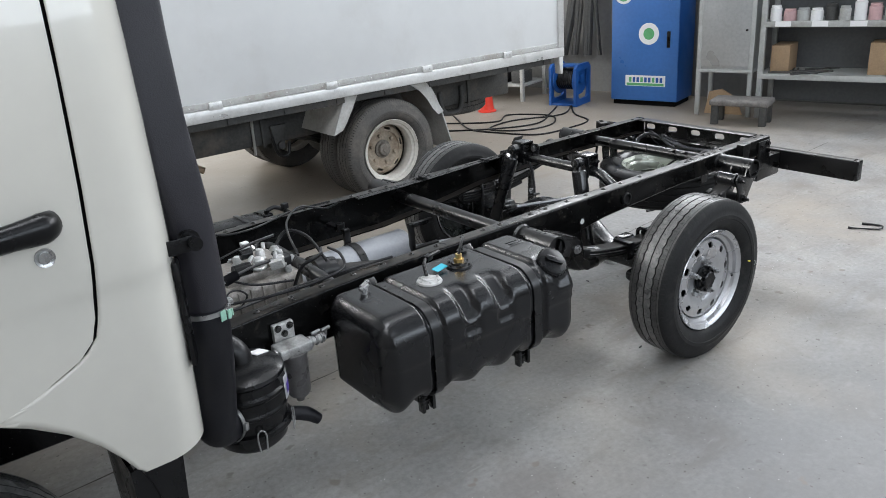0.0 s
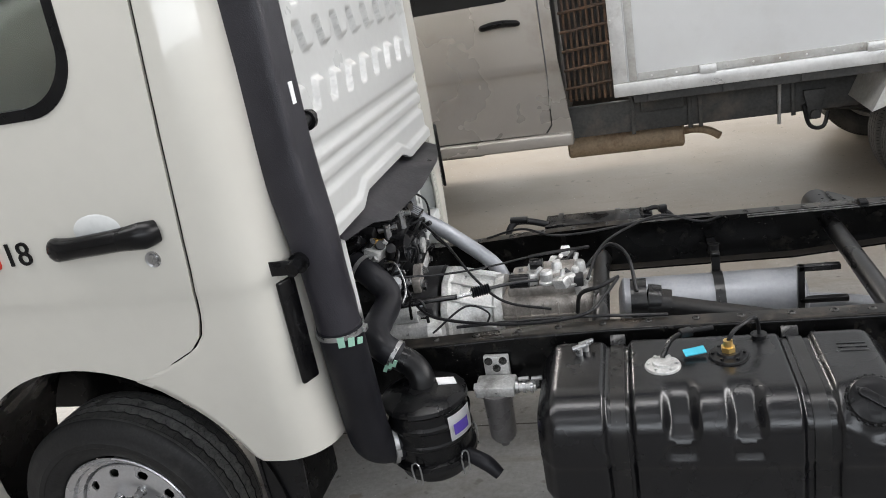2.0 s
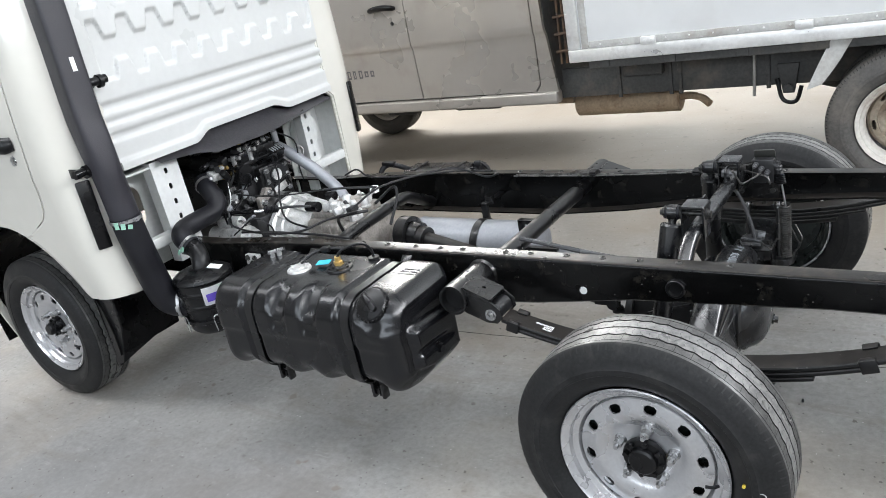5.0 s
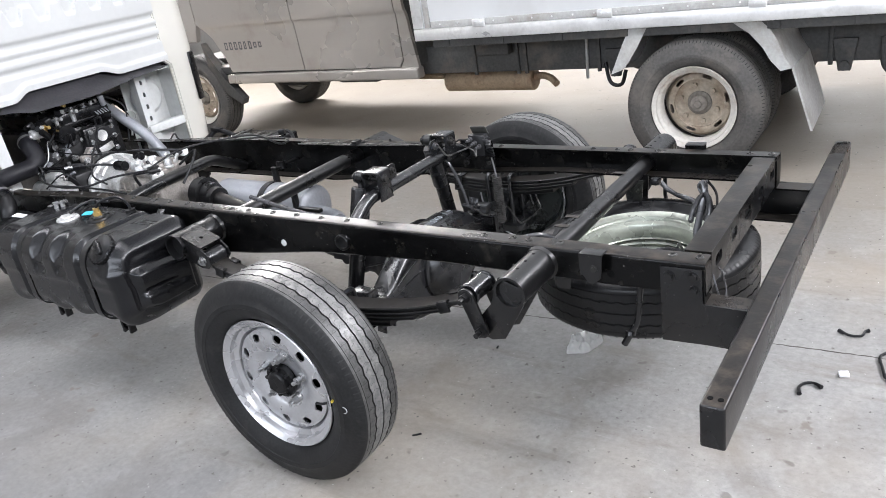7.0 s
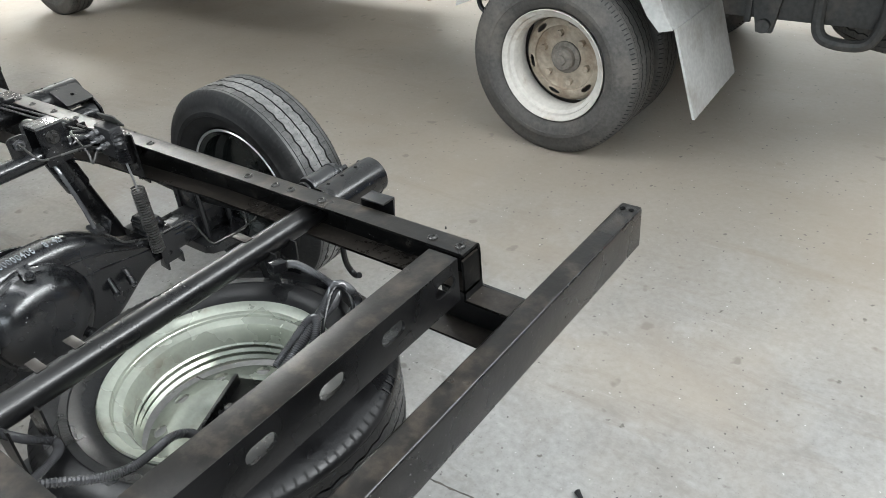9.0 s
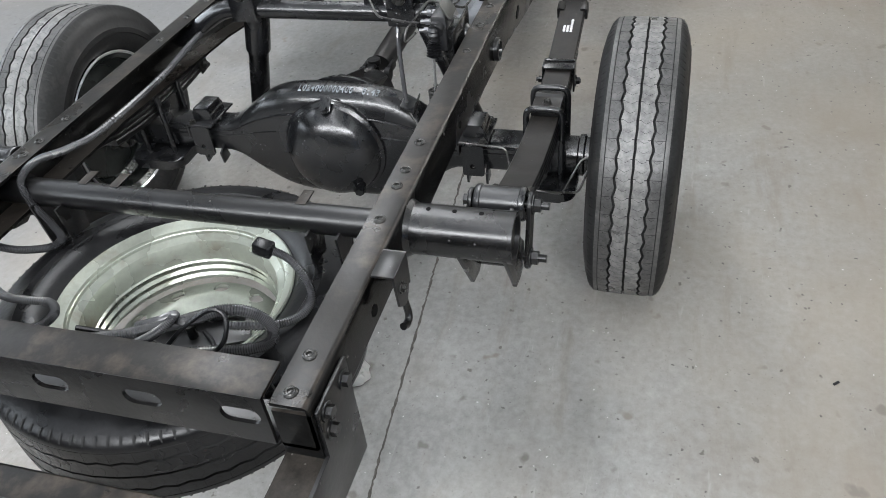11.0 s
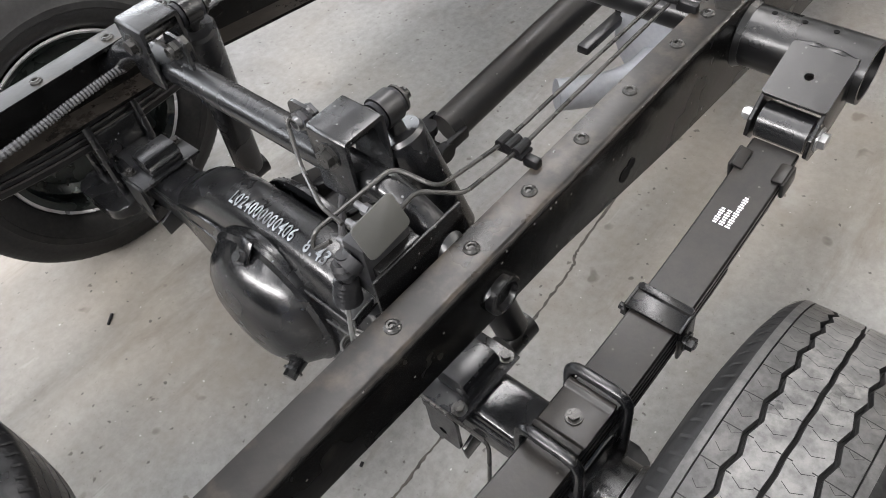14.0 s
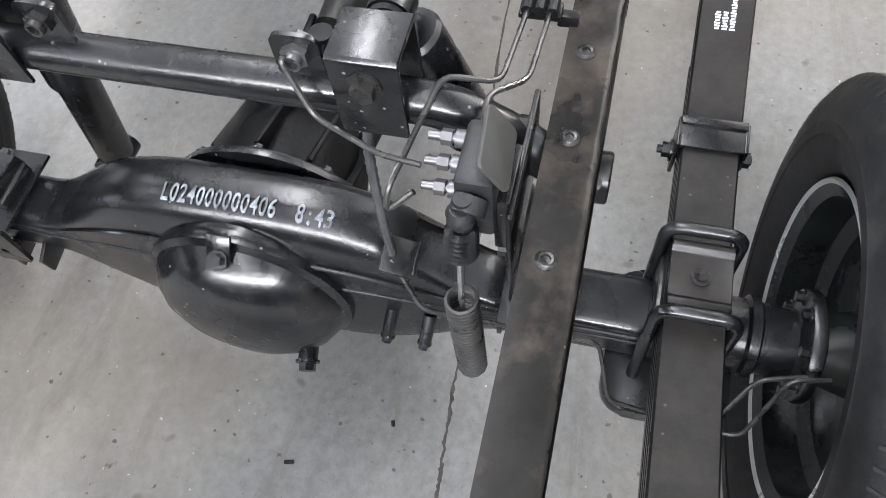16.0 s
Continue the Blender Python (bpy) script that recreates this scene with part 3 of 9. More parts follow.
def hall_wall(name, u0, u1, v0, v1, z0, z1, holes=(), label="grey plastered workshop wall"):
    """A wall of the hall; holes are (along0, along1, z0, z1)."""
    bm = bmesh.new()
    if abs(u1 - u0) > abs(v1 - v0):
        plate_with_holes(bm, [(u0, z0), (u1, z0), (u1, z1), (u0, z1)], [[(a, c), (b, c), (b, d), (a, d)] for a, b, c, d in holes], 'y', v0, v1)
    else:
        plate_with_holes(bm, [(v0, z0), (v1, z0), (v1, z1), (v0, z1)], [[(a, c), (b, c), (b, d), (a, d)] for a, b, c, d in holes], 'x', u0, u1)
    bmesh.ops.transform(bm, matrix=pose(0, 0, 0, 0, 0, HALL), verts=bm.verts)
    return tagged(part(name, bm, M["plaster"]), label, "wall", kind="structure")


hall_wall("wall_east", U1, U1 + 0.24, V0, V1, 0, TOP, [(-5.2 + i * 1.55, -3.85 + i * 1.55, 3.2, 4.6) for i in range(6)])
hall_wall("wall_north", U0, U1, V1, V1 + 0.24, 0, TOP, [(-7.9 + i * 1.55, -6.55 + i * 1.55, 3.2, 4.6) for i in range(4)] + [(-1.5, 3.5, 0.02, 3.8)])
hall_wall("wall_south", U0, U1, V0 - 0.24, V0, 0, TOP, [(-7.1 + i * 1.55, -5.75 + i * 1.55, 2.4, 4.2) for i in range(8)])
hall_wall("wall_west", U0 - 0.24, U0, V0, V1, 0, TOP)
bm = bmesh.new()
plate_with_holes(bm, [(U0, V0), (U1, V0), (U1, V1), (U0, V1)], [[(-7.1, a), (5.0, a), (5.0, b), (-7.1, b)] for a, b in ((-5.1, -4.1), (-2.0, -1.0), (1.3, 2.3))], 'z', TOP, TOP + 0.12)
bmesh.ops.transform(bm, matrix=pose(0, 0, 0, 0, 0, HALL), verts=bm.verts)
tagged(part("ceiling", bm, M["roof"]), "grey sheet roof with long skylight openings", "ceiling", kind="structure")

# ---------------------------------------------------------------- wheels
TR = 0.334          # tyre radius


def tyre_mesh(bm, radius=TR, width=0.190, bead=0.207, zig=0.0024, periods=52, wear=1.0):
    """A ribbed truck tyre about the y axis: two zigzag grooves, a straight one between, fine shoulder lines, sipes and notches; materials: sidewall, tread, groove."""
    h = width / 2
    d = 0.0085 * wear
    flat = h * 0.72
    prof = [("s", bead, -h * 0.62), ("s", bead + 0.012, -h * 0.80), ("s", bead + 0.035, -h * 0.95), ("s", bead + 0.050, -h * 0.985), ("s", bead + 0.052, -h - 0.001), ("s", bead + 0.066, -h - 0.0015), ("s", bead + 0.068, -h),
            ("s", radius - 0.040, -h * 0.965), ("n", radius - 0.018, -h * 0.88), ("n", radius - 0.007, -h * 0.79)]
    lines = [(-flat * 0.86, 0.0009, 0.003, 0), (-flat * 0.50, 0.0028, d, 1), (0.0, 0.0026, d, 0.25), (flat * 0.50, 0.0028, d, 1), (flat * 0.86, 0.0009, 0.003, 0)]

    def crown(y):
        return radius - 0.0040 * abs(y / h) ** 2
    prof.append(("t", crown(flat), -flat))
    wave = {}
    for y, g, depth, z in lines:
        for yy, rr, k in ((y - g - 0.005, 0, "e"), (y - g, 0, "t"), (y - g * 0.7, depth, "g"), (y + g * 0.7, depth, "g"), (y + g, 0, "t"), (y + g + 0.005, 0, "e")):
            if k == "e" and g < 0.002:
                continue
            wave[len(prof)] = z
            prof.append((k, crown(y) - rr, yy))
    prof.append(("t", crown(flat), flat))
    prof += [(k, r, -y) for k, r, y in prof[:10]][::-1]
    steps = [0.0, 0.03, 0.5, 0.53]
    shift = [1.0, 1.0, -1.0, -1.0]
    seg = periods * 4
    rings = []
    for j, (k, r, y) in enumerate(prof):
        ring = []
        for i in range(seg):
            a = 2 * math.pi * (i // 4 + steps[i % 4]) / periods
            rr = r
            yy = y + zig * wave.get(j, 0.0) * shift[i % 4]
            ring.append(bm.verts.new((rr * math.cos(a), yy, rr * math.sin(a))))
        rings.append(ring)
    for j in range(len(rings) - 1):
        ka, kb = prof[j][0], prof[j + 1][0]
        mi = 2 if "g" in (ka, kb) else (1 if ka in "te" and kb in "te" else 0)
        sipe = mi == 1 and "e" in (ka, kb) and "t" in (ka, kb)
        for i in range(seg):
            f = bm.faces.new((rings[j][i], rings[j][(i + 1) % seg], rings[j + 1][(i + 1) % seg], rings[j + 1][i]))
            f.material_index = 2 if sipe and i % 4 == 0 else (3 if mi == 1 and abs(prof[j][2] + prof[j + 1][2]) > flat * 1.10 else mi)
    for i in range(seg):
        bm.faces.new((rings[-1][i], rings[-1][(i + 1) % seg], rings[0][(i + 1) % seg], rings[0][i]))
    # fine chevron sipes across the ribs
    for yc, w in ((-flat * 0.68, 0.007), (-flat * 0.25, 0.010), (flat * 0.25, 0.010), (flat * 0.68, 0.007)):
        for i in range(periods * 2):
            a = 2 * math.pi * (i + 0.25) / (periods * 2)
            quad = []
            for dy, da in ((-1.0, -0.008), (0.0, 0.008), (1.0, -0.008)):
                for e in (-0.0010, 0.0010):
                    rr = crown(yc + dy * w) + 0.0004
                    quad.append(bm.verts.new((rr * math.cos(a + da + e), yc + dy * w, rr * math.sin(a + da + e))))
            for k in (0, 2):
                bm.faces.new((quad[k], quad[k + 1], quad[k + 3], quad[k + 2])).material_index = 2
    # short dark slots over both shoulders
    for side in (-1, 1):
        for i in range(periods * 2):
            a = 2 * math.pi * (i + 0.5) / (periods * 2)
            quad = []
            for rr, yy, e in ((crown(flat) - 0.0008, flat * 1.01, 0.0022), (radius - 0.0062, h * 0.796, 0.0055), (radius - 0.0160, h * 0.878, 0.0065)):
                for k in (-1, 1):
                    quad.append(bm.verts.new(((rr + 0.0006) * math.cos(a + k * e), side * yy, (rr + 0.0006) * math.sin(a + k * e))))
            for k in (0, 2):
                bm.faces.new((quad[k], quad[k + 1], quad[k + 3], quad[k + 2])).material_index = 2


def rim_mesh(bm, r=0.207, width=0.152, dish=0.045, holes=10, lug=5, seg=120, hub_r=0.042, lug_r=0.07, slot_r=0.142, slot_w=0.022, slots=True, slot_part=0.2):
    """A pressed steel wheel about the y axis, face towards -y: stepped barrel, raised centre disc, oval slots cut through it."""
    h = width / 2
    barrel = [(r, -h), (r + 0.003, -h + 0.003), (r + 0.001, -h + 0.010), (r - 0.012, -h + 0.014), (r - 0.016, -h + 0.028), (r - 0.030, -h + 0.036), (r - 0.036, -h + 0.052), (r - 0.036, -0.005), (r - 0.016, 0.012), (r - 0.014, h - 0.016),
              (r, h - 0.010), (r + 0.003, h - 0.004), (r, h), (r - 0.005, h - 0.004), (r - 0.019, h - 0.014), (r - 0.021, 0.016), (r - 0.041, 0.0), (r - 0.041, -h + 0.050), (r - 0.034, -h + 0.033), (r - 0.021, -h + 0.025), (r - 0.017, -h + 0.012), (r - 0.006, -h + 0.006)]
    lathe(bm, barrel, seg, closed=True)
    y0 = -h + dish
    disc = [(r - 0.040, y0 + 0.010), (r - 0.050, y0 - 0.002), (slot_r + slot_w, y0 - 0.010), (slot_r + slot_w * 0.55, y0 - 0.013), (slot_r - slot_w * 0.55, y0 - 0.017), (slot_r - slot_w, y0 - 0.017), (lug_r + 0.026, y0 - 0.006), (lug_r + 0.014, y0 + 0.002), (lug_r - 0.014, y0 + 0.002), (hub_r + 0.004, y0 + 0.001), (hub_r, y0 + 0.006)]
    per = seg // holes
    rings = [[bm.verts.new((a * math.cos(2 * math.pi * k / seg), b, a * math.sin(2 * math.pi * k / seg))) for k in range(seg)] for a, b in disc]
    if slots:
        # round off the corners of the slots
        for j in (3, 4):
            cut = [c for c in range(per) if abs(c + 0.5 - per / 2) < per * slot_part]
            for k in range(seg):
                if k % per in (cut[0], cut[-1] + 1):
                    v = rings[j][k]
                    q = math.hypot(v.co.x, v.co.z)
                    w = (slot_r + (q - slot_r) * 0.5) / q
                    v.co.x, v.co.z = v.co.x * w, v.co.z * w
    fs = []
    for j, (a, b) in enumerate(zip(rings, rings[1:])):
        for k in range(seg):
            c = k % per
            if slots and j == 3 and abs(c + 0.5 - per / 2) < per * slot_part:
                continue
            fs.append(bm.faces.new((a[k], a[(k + 1) % seg], b[(k + 1) % seg], b[k])))
    ex = bmesh.ops.extrude_face_region(bm, geom=fs)["geom"]
    bmesh.ops.translate(bm, verts=[g for g in ex if isinstance(g, bmesh.types.BMVert)], vec=(0, 0.005, 0))


def road_wheel(parent, x, y, z, out, rear=True, spin=0.0):
    """A single wheel: tyre, silver rim, wheel nuts, black hub. out is -1 for the side towards -y."""
    m = pose(x, y, z, 0, spin, 0 if out < 0 else 180)
    def place(bm):
        bmesh.ops.transform(bm, matrix=m, verts=bm.verts)
        return bm
    bm = bmesh.new()
    # dark disc added behind the rim's face so that its slots show dark
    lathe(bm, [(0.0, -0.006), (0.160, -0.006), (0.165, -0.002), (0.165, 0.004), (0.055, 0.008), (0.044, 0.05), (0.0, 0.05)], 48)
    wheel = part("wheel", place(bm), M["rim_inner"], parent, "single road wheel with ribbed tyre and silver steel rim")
    bm = bmesh.new()
    tyre_mesh(bm)
    part("tyre", place(bm), [M["sidewall"], M["tread"], M["groove"], M["shoulder"]], wheel, "new black ribbed tyre with zigzag grooves")
    bm = bmesh.new()
    rim_mesh(bm)
    # faces inside the barrel take a dark colour, the rest stays silver
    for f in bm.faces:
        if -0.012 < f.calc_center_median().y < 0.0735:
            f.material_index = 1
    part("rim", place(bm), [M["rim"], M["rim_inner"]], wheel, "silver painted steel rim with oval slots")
    y0 = -0.076 + 0.045
    for i in range(5):
        a = 2 * math.pi * (i + 0.3) / 5
        bm = bmesh.new()
        p = Vector((0.07 * math.cos(a), y0 + 0.002, 0.07 * math.sin(a)))
        rod(bm, p, p + Vector((0, -0.008, 0)), 0.016, 0.0125, seg=12)
        rod(bm, p + Vector((0, -0.006, 0)), p + Vector((0, -0.026, 0)), 0.0115, seg=6)
        rod(bm, p + Vector((0, -0.024, 0)), p + Vector((0, -0.040, 0)), 0.006, seg=8)
        part("wheel_nut", place(bm), M["chrome"], wheel)
    bm = bmesh.new()
    if rear:
        lathe(bm, [(0.0, y0 - 0.040), (0.030, y0 - 0.040), (0.035, y0 - 0.036), (0.037, y0 - 0.024), (0.052, y0 - 0.022), (0.054, y0 - 0.018), (0.054, y0 - 0.008), (0.041, y0 - 0.006), (0.041, y0 + 0.03)], 30)
        part("hub", place(bm), M["trim_black"], wheel, "black wheel hub with bolts")
        for i in range(8):
            bm = bmesh.new()
            a = 2 * math.pi * i / 8
            p = Vector((0.045 * math.cos(a), y0 - 0.022, 0.045 * math.sin(a)))
            rod(bm, p, p + Vector((0, -0.009, 0)), 0.0065, seg=6)
            part("hub_bolt", place(bm), M["trim_black"], wheel)
    else:
        lathe(bm, [(0.0, y0 - 0.058), (0.020, y0 - 0.058), (0.026, y0 - 0.052), (0.027, y0 - 0.03), (0.040, y0 - 0.028), (0.040, y0 - 0.012), (0.046, y0 - 0.010), (0.046, y0 + 0.03)], 30)
        part("hub", place(bm), M["trim_black"], wheel, "black wheel hub with bolts")
        for i in range(6):
            bm = bmesh.new()
            a = 2 * math.pi * i / 6
            p = Vector((0.034 * math.cos(a), y0 - 0.028, 0.034 * math.sin(a)))
            rod(bm, p, p + Vector((0, -0.008, 0)), 0.0055, seg=6)
            part("hub_bolt", place(bm), M["trim_black"], wheel)
    bm = bmesh.new()
    pipe(bm, [(0.178, -0.055, 0), (0.168, -0.066, 0.0), (0.152, -0.072, 0.0)], 0.004, seg=8, steps=3)
    part("valve_stem", place(bm), M["wire"], wheel)
    return wheel


# ---------------------------------------------------------------- the chassis truck
truck = thing("chassis_truck", (0, 0, 0), "new white light truck with bare black ladder chassis, no cargo body", "truck")
WEB, FL, ZT = 0.420, 0.055, 0.655


def rail_bottom(x):
    return float(np.interp(x, [-3.6, -0.75, -0.45, -0.15, 0.35, 1.2], [0.470, 0.478, 0.503, 0.542, 0.566, 0.566]))


def rail_top(x):
    return float(np.interp(x, [-3.6, -1.9, -1.6, -1.35], [0.622, 0.628, 0.646, ZT]))


def frame_rail(side):
    """A channel with its web outside, deeper towards the cab."""
    bm = bmesh.new()
    xs = [-3.5, -2.4, -1.9, -1.75, -1.6, -1.47, -1.35, -1.0] + [-0.80 + 0.05 * i for i in range(25)] + [0.7, 0.9, 1.103]
    t, prev = 0.006, None
    for x in xs:
        zb, zt = rail_bottom(x), rail_top(x)
        sec = [(WEB - 0.010, zt), (WEB - 0.005, zt - 0.0013), (WEB - 0.0013, zt - 0.005), (WEB, zt - 0.010), (WEB, zb + 0.006), (WEB - 0.006, zb), (WEB - FL, zb), (WEB - FL, zb + t), (WEB - t, zb + t), (WEB - t, zt - t), (WEB - FL, zt - t), (WEB - FL, zt)]
        ring = [bm.verts.new((x, side * y, z)) for y, z in sec]
        if prev:
            for k in range(12):
                fc = bm.faces.new((prev[k], prev[(k + 1) % 12], ring[(k + 1) % 12], ring[k]))
                fc.material_index = 1 if k in (11, 0) else 0
        else:
            bm.faces.new(ring)
        prev = ring
    bm.faces.new(prev)
    rail = part("frame_rail", bm, [M["rail"], M["rail_top"]], truck, "long black steel channel rail with bolts along its top", sharp=40)
    for x in [1.082, 1.018, 0.721, 0.627, 0.578, 0.489, 0.114, -0.019, -0.128, -0.238, -0.35, -0.47, -0.555, -0.715, -0.80, -0.90, -1.02, -1.13, -1.25, -1.37, -1.49, -1.60, -1.72, -1.84]:
        bm = bmesh.new()
        lathe(bm, [(0.0, 0.0006), (0.0040, 0.0010), (0.0046, 0.0036), (0.0068, 0.0040), (0.0080, 0.0026), (0.0100, 0.0016), (0.0108, -0.001)], 20, pose(x, side * 0.387, rail_top(x), 90, 0, 0))
        part("bolt", bm, M["bolt"], rail)
    # holes are flat dark discs; one is white for the brightness seen through it
    for x, z, r in ((-0.295, 0.563, 0.012), (-0.31, 0.572, 0.009), (0.33, 0.60, 0.008), (0.87, 0.60, 0.010), (0.80, 0.615, 0.007)):
        bm = bmesh.new()
        rod(bm, (x, side * (WEB - 0.001), z), (x, side * (WEB + 0.0015), z), r, seg=14)
        part("web_hole", bm, M["inner_white"] if x == -0.295 and side < 0 else M["dark"], rail)
    bm = bmesh.new()
    lathe(bm, [(0.019, side * (WEB - 0.002)), (0.027, side * (WEB - 0.002)), (0.027, side * (WEB + 0.010)), (0.025, side * (WEB + 0.012)), (0.020, side * (WEB + 0.012)), (0.018, side * (WEB + 0.004)), (0.0, side * (WEB + 0.003))], 28, pose(-0.022, 0, 0.595))
    part("tube_end", bm, M["chassis"], rail)
    return rail


RAIL = {s: frame_rail(s) for s in (-1, 1)}


def cross_tube(name, x, z, r, out_r, out_y, rear):
    """A tube between the rails, wider outside them, with the spring's hanger or shackle bracket."""
    bm = bmesh.new()
    rod(bm, (x, -WEB + 0.004, z), (x, WEB - 0.004, z), r, seg=28)
    tube = part(name, bm, M["chassis"], truck, "round black cross tube between the rails")
    for s in (-1, 1):
        bm = bmesh.new()
        prof = [(out_r - 0.007, s * out_y), (out_r, s * out_y), (out_r, s * (WEB - 0.001)), (out_r - 0.007, s * (WEB - 0.001))]
        lathe(bm, prof, 32, pose(x, 0, z), closed=True)
        rod(bm, (x, s * (out_y - 0.030), z), (x, s * (out_y - 0.024), z), out_r - 0.006, seg=28)
        out = part("outrigger", bm, M["chassis"], tube, "thick black tube stub outside the rail")
        for k in range(3):
            bm = bmesh.new()
            y = s * (WEB + 0.035 + 0.045 * k)
            rod(bm, (x, y, z + out_r - 0.001), (x, y, z + out_r + 0.0006), 0.0042, seg=10)
            part("drain_hole", bm, M["dark"], tube)
        bm = bmesh.new()
        lathe(bm, [(out_r - 0.010, s * WEB), (out_r + 0.006, s * WEB), (out_r + 0.001, s * (WEB + 0.009)), (out_r - 0.010, s * (WEB + 0.009))], 32, pose(x, 0, z), closed=True)
        part("weld_bead", bm, M["chassis"], tube)
    return tube


T1, T2 = -0.632, 0.674
tube1 = cross_tube("front_cross_tube", T1, 0.588, 0.029, 0.047, 0.606, False)
tube2 = cross_tube("rear_cross_tube", T2, 0.605, 0.027, 0.044, 0.600, True)
SY = 0.548          # middle of the springs


def leaf_spring(s):
    """Leaf pack with eyes, clamps, U-bolts, hanger in front and shackle behind."""
    def z_at(x):
        return 0.455 + 0.095 * (x / 0.52) ** 2 if x > 0 else 0.455 + 0.072 * (x / 0.50) ** 2

    def along(x):
        return pose(x, s * SY, z_at(x), 0, -math.degrees(math.atan2(z_at(x + .02) - z_at(x - .02), .04)), 0)

    def leaf(bm, x0, x1, dz, th, w=0.0345):
        n, prev = 30, None
        for i in range(n + 1):
            x = x0 + (x1 - x0) * i / n
            z = z_at(x) + dz
            ring = [bm.verts.new((x, s * SY + a * w, z + b)) for a, b in ((-1, -th / 2 + 0.003), (-0.93, -th / 2), (0.93, -th / 2), (1, -th / 2 + 0.003), (1, th / 2 - 0.003), (0.93, th / 2), (-0.93, th / 2), (-1, th / 2 - 0.003))]
            if prev:
                for k in range(8):
                    bm.faces.new((prev[k], prev[(k + 1) % 8], ring[(k + 1) % 8], ring[k]))
            else:
                bm.faces.new(ring)
            prev = ring
        bm.faces.new(prev)
    bm = bmesh.new()
    leaf(bm, -0.490, 0.520, 0.0, 0.013)
    spring = part("leaf_spring", bm, M["spring_black"], truck, "black leaf spring pack over the rear axle")
    for x0, x1, dz, th in ((-0.445, 0.455, -0.0142, 0.012), (-0.31, 0.34, -0.0278, 0.012), (-0.20, 0.25, -0.0440, 0.017)):
        bm = bmesh.new()
        leaf(bm, x0, x1, dz, th)
        part("leaf", bm, M["spring_black"], spring)
    # eyes: rolled ends with steel sleeves
    bm = bmesh.new()
    lathe(bm, [(0.014, -0.046), (0.0295, -0.046), (0.0315, -0.043), (0.0315, -0.036), (0.0290, -0.034), (0.0290, 0.034), (0.0315, 0.036), (0.0315, 0.043), (0.0295, 0.046), (0.014, 0.046)], 32, pose(0.545, s * SY, 0.577))
    part("rear_eye", bm, M["axle"], spring)
    bm = bmesh.new()
    lathe(bm, [(0.010, -0.0355), (0.0275, -0.0355), (0.0275, 0.0355), (0.010, 0.0355)], 32, pose(-0.514, s * SY, 0.548))
    part("front_eye", bm, M["axle"], spring)
    # shackle plates
    for dy in (-0.054, 0.054):
        bm = bmesh.new()
        prism(bm, arc(0.545, 0.577, 0.024, 0.024, 20, 180, 8) + arc(0.580, 0.484, 0.022, 0.022, 200, 360, 8), 'y', s * SY + dy - 0.004, s * SY + dy + 0.004, 0.002)
        part("shackle_plate", bm, M["chassis"], spring)
    for x, z in ((0.545, 0.577), (0.580, 0.484)):
        bm = bmesh.new()
        rod(bm, (x, s * (SY - 0.066), z), (x, s * (SY + 0.088), z), 0.0075, seg=12)
        hexbolt(bm, (x, s * (SY + 0.058), z), (0, s, 0), 0.0135, 0.013)
        hexbolt(bm, (x, s * (SY - 0.058), z), (0, -s, 0), 0.0125, 0.008)
        part("shackle_bolt", bm, M["chassis"], spring)
    # the bracket under the rear stub that carries the shackle
    for dy in (-0.038, 0.040):
        bm = bmesh.new()
        prism(bm, [(0.640, 0.640), (0.712, 0.615), (0.714, 0.585), (0.640, 0.462), (0.600, 0.452), (0.560, 0.470), (0.560, 0.505), (0.612, 0.560)], 'y', s * SY + dy - 0.004, s * SY + dy + 0.004, 0.002)
        part("shackle_bracket", bm, M["chassis"], spring)
    bm = bmesh.new()
    rod(bm, (0.580, s * (SY - 0.036), 0.484), (0.580, s * (SY + 0.036), 0.484), 0.022, seg=20)
    part("pivot_sleeve", bm, M["chassis"], spring)
    # folded hanger of the front eye: sloping top with a hole, two cheeks
    for dy in (-0.043, 0.043):
        bm = bmesh.new()
        prism(bm, [(-0.618, 0.560), (-0.598, 0.624), (-0.512, 0.590), (-0.482, 0.566), (-0.478, 0.538), (-0.496, 0.520), (-0.530, 0.520), (-0.600, 0.545)], 'y', s * SY + dy - 0.003, s * SY + dy + 0.003, 0.0015)
        part("hanger_cheek", bm, M["chassis"], spring)
    bm = bmesh.new()
    hole = arc(0, 0, 0.0065, 0.0065, 0, 330, 11)
    plate_with_holes(bm, rounded(-0.048, 0.045, -0.046, 0.046, 0.006), [hole], 'z', -0.003, 0.003)
    bmesh.ops.transform(bm, matrix=pose(-0.552, s * SY, 0.609, 0, 21, 0), verts=bm.verts)
    part("spring_hanger", bm, M["chassis"], spring, "folded black hanger bracket of the spring eye")
    bm = bmesh.new()
    pipe(bm, [(-0.597, s * SY - 0.045, 0.624), (-0.599, s * SY, 0.626), (-0.597, s * SY + 0.045, 0.624)], 0.005, seg=8, shape=lambda k, a: 1 + 0.25 * math.sin(60 * k))
    part("weld_bead", bm, M["chassis"], spring)
    bm = bmesh.new()
    rod(bm, (-0.514, s * (SY - 0.064), 0.548), (-0.514, s * (SY + 0.058), 0.548), 0.0085, seg=12)
    hexbolt(bm, (-0.514, s * (SY + 0.046), 0.548), (0, s, 0), 0.0125, 0.010)
    hexbolt(bm, (-0.514, s * (SY - 0.046), 0.548), (0, -s, 0), 0.011, 0.012)
    part("hanger_bolt", bm, M["chrome"], spring, "plated hanger bolt")
    # strap clamp with its through bolt
    bm = bmesh.new()
    m = along(-0.188)
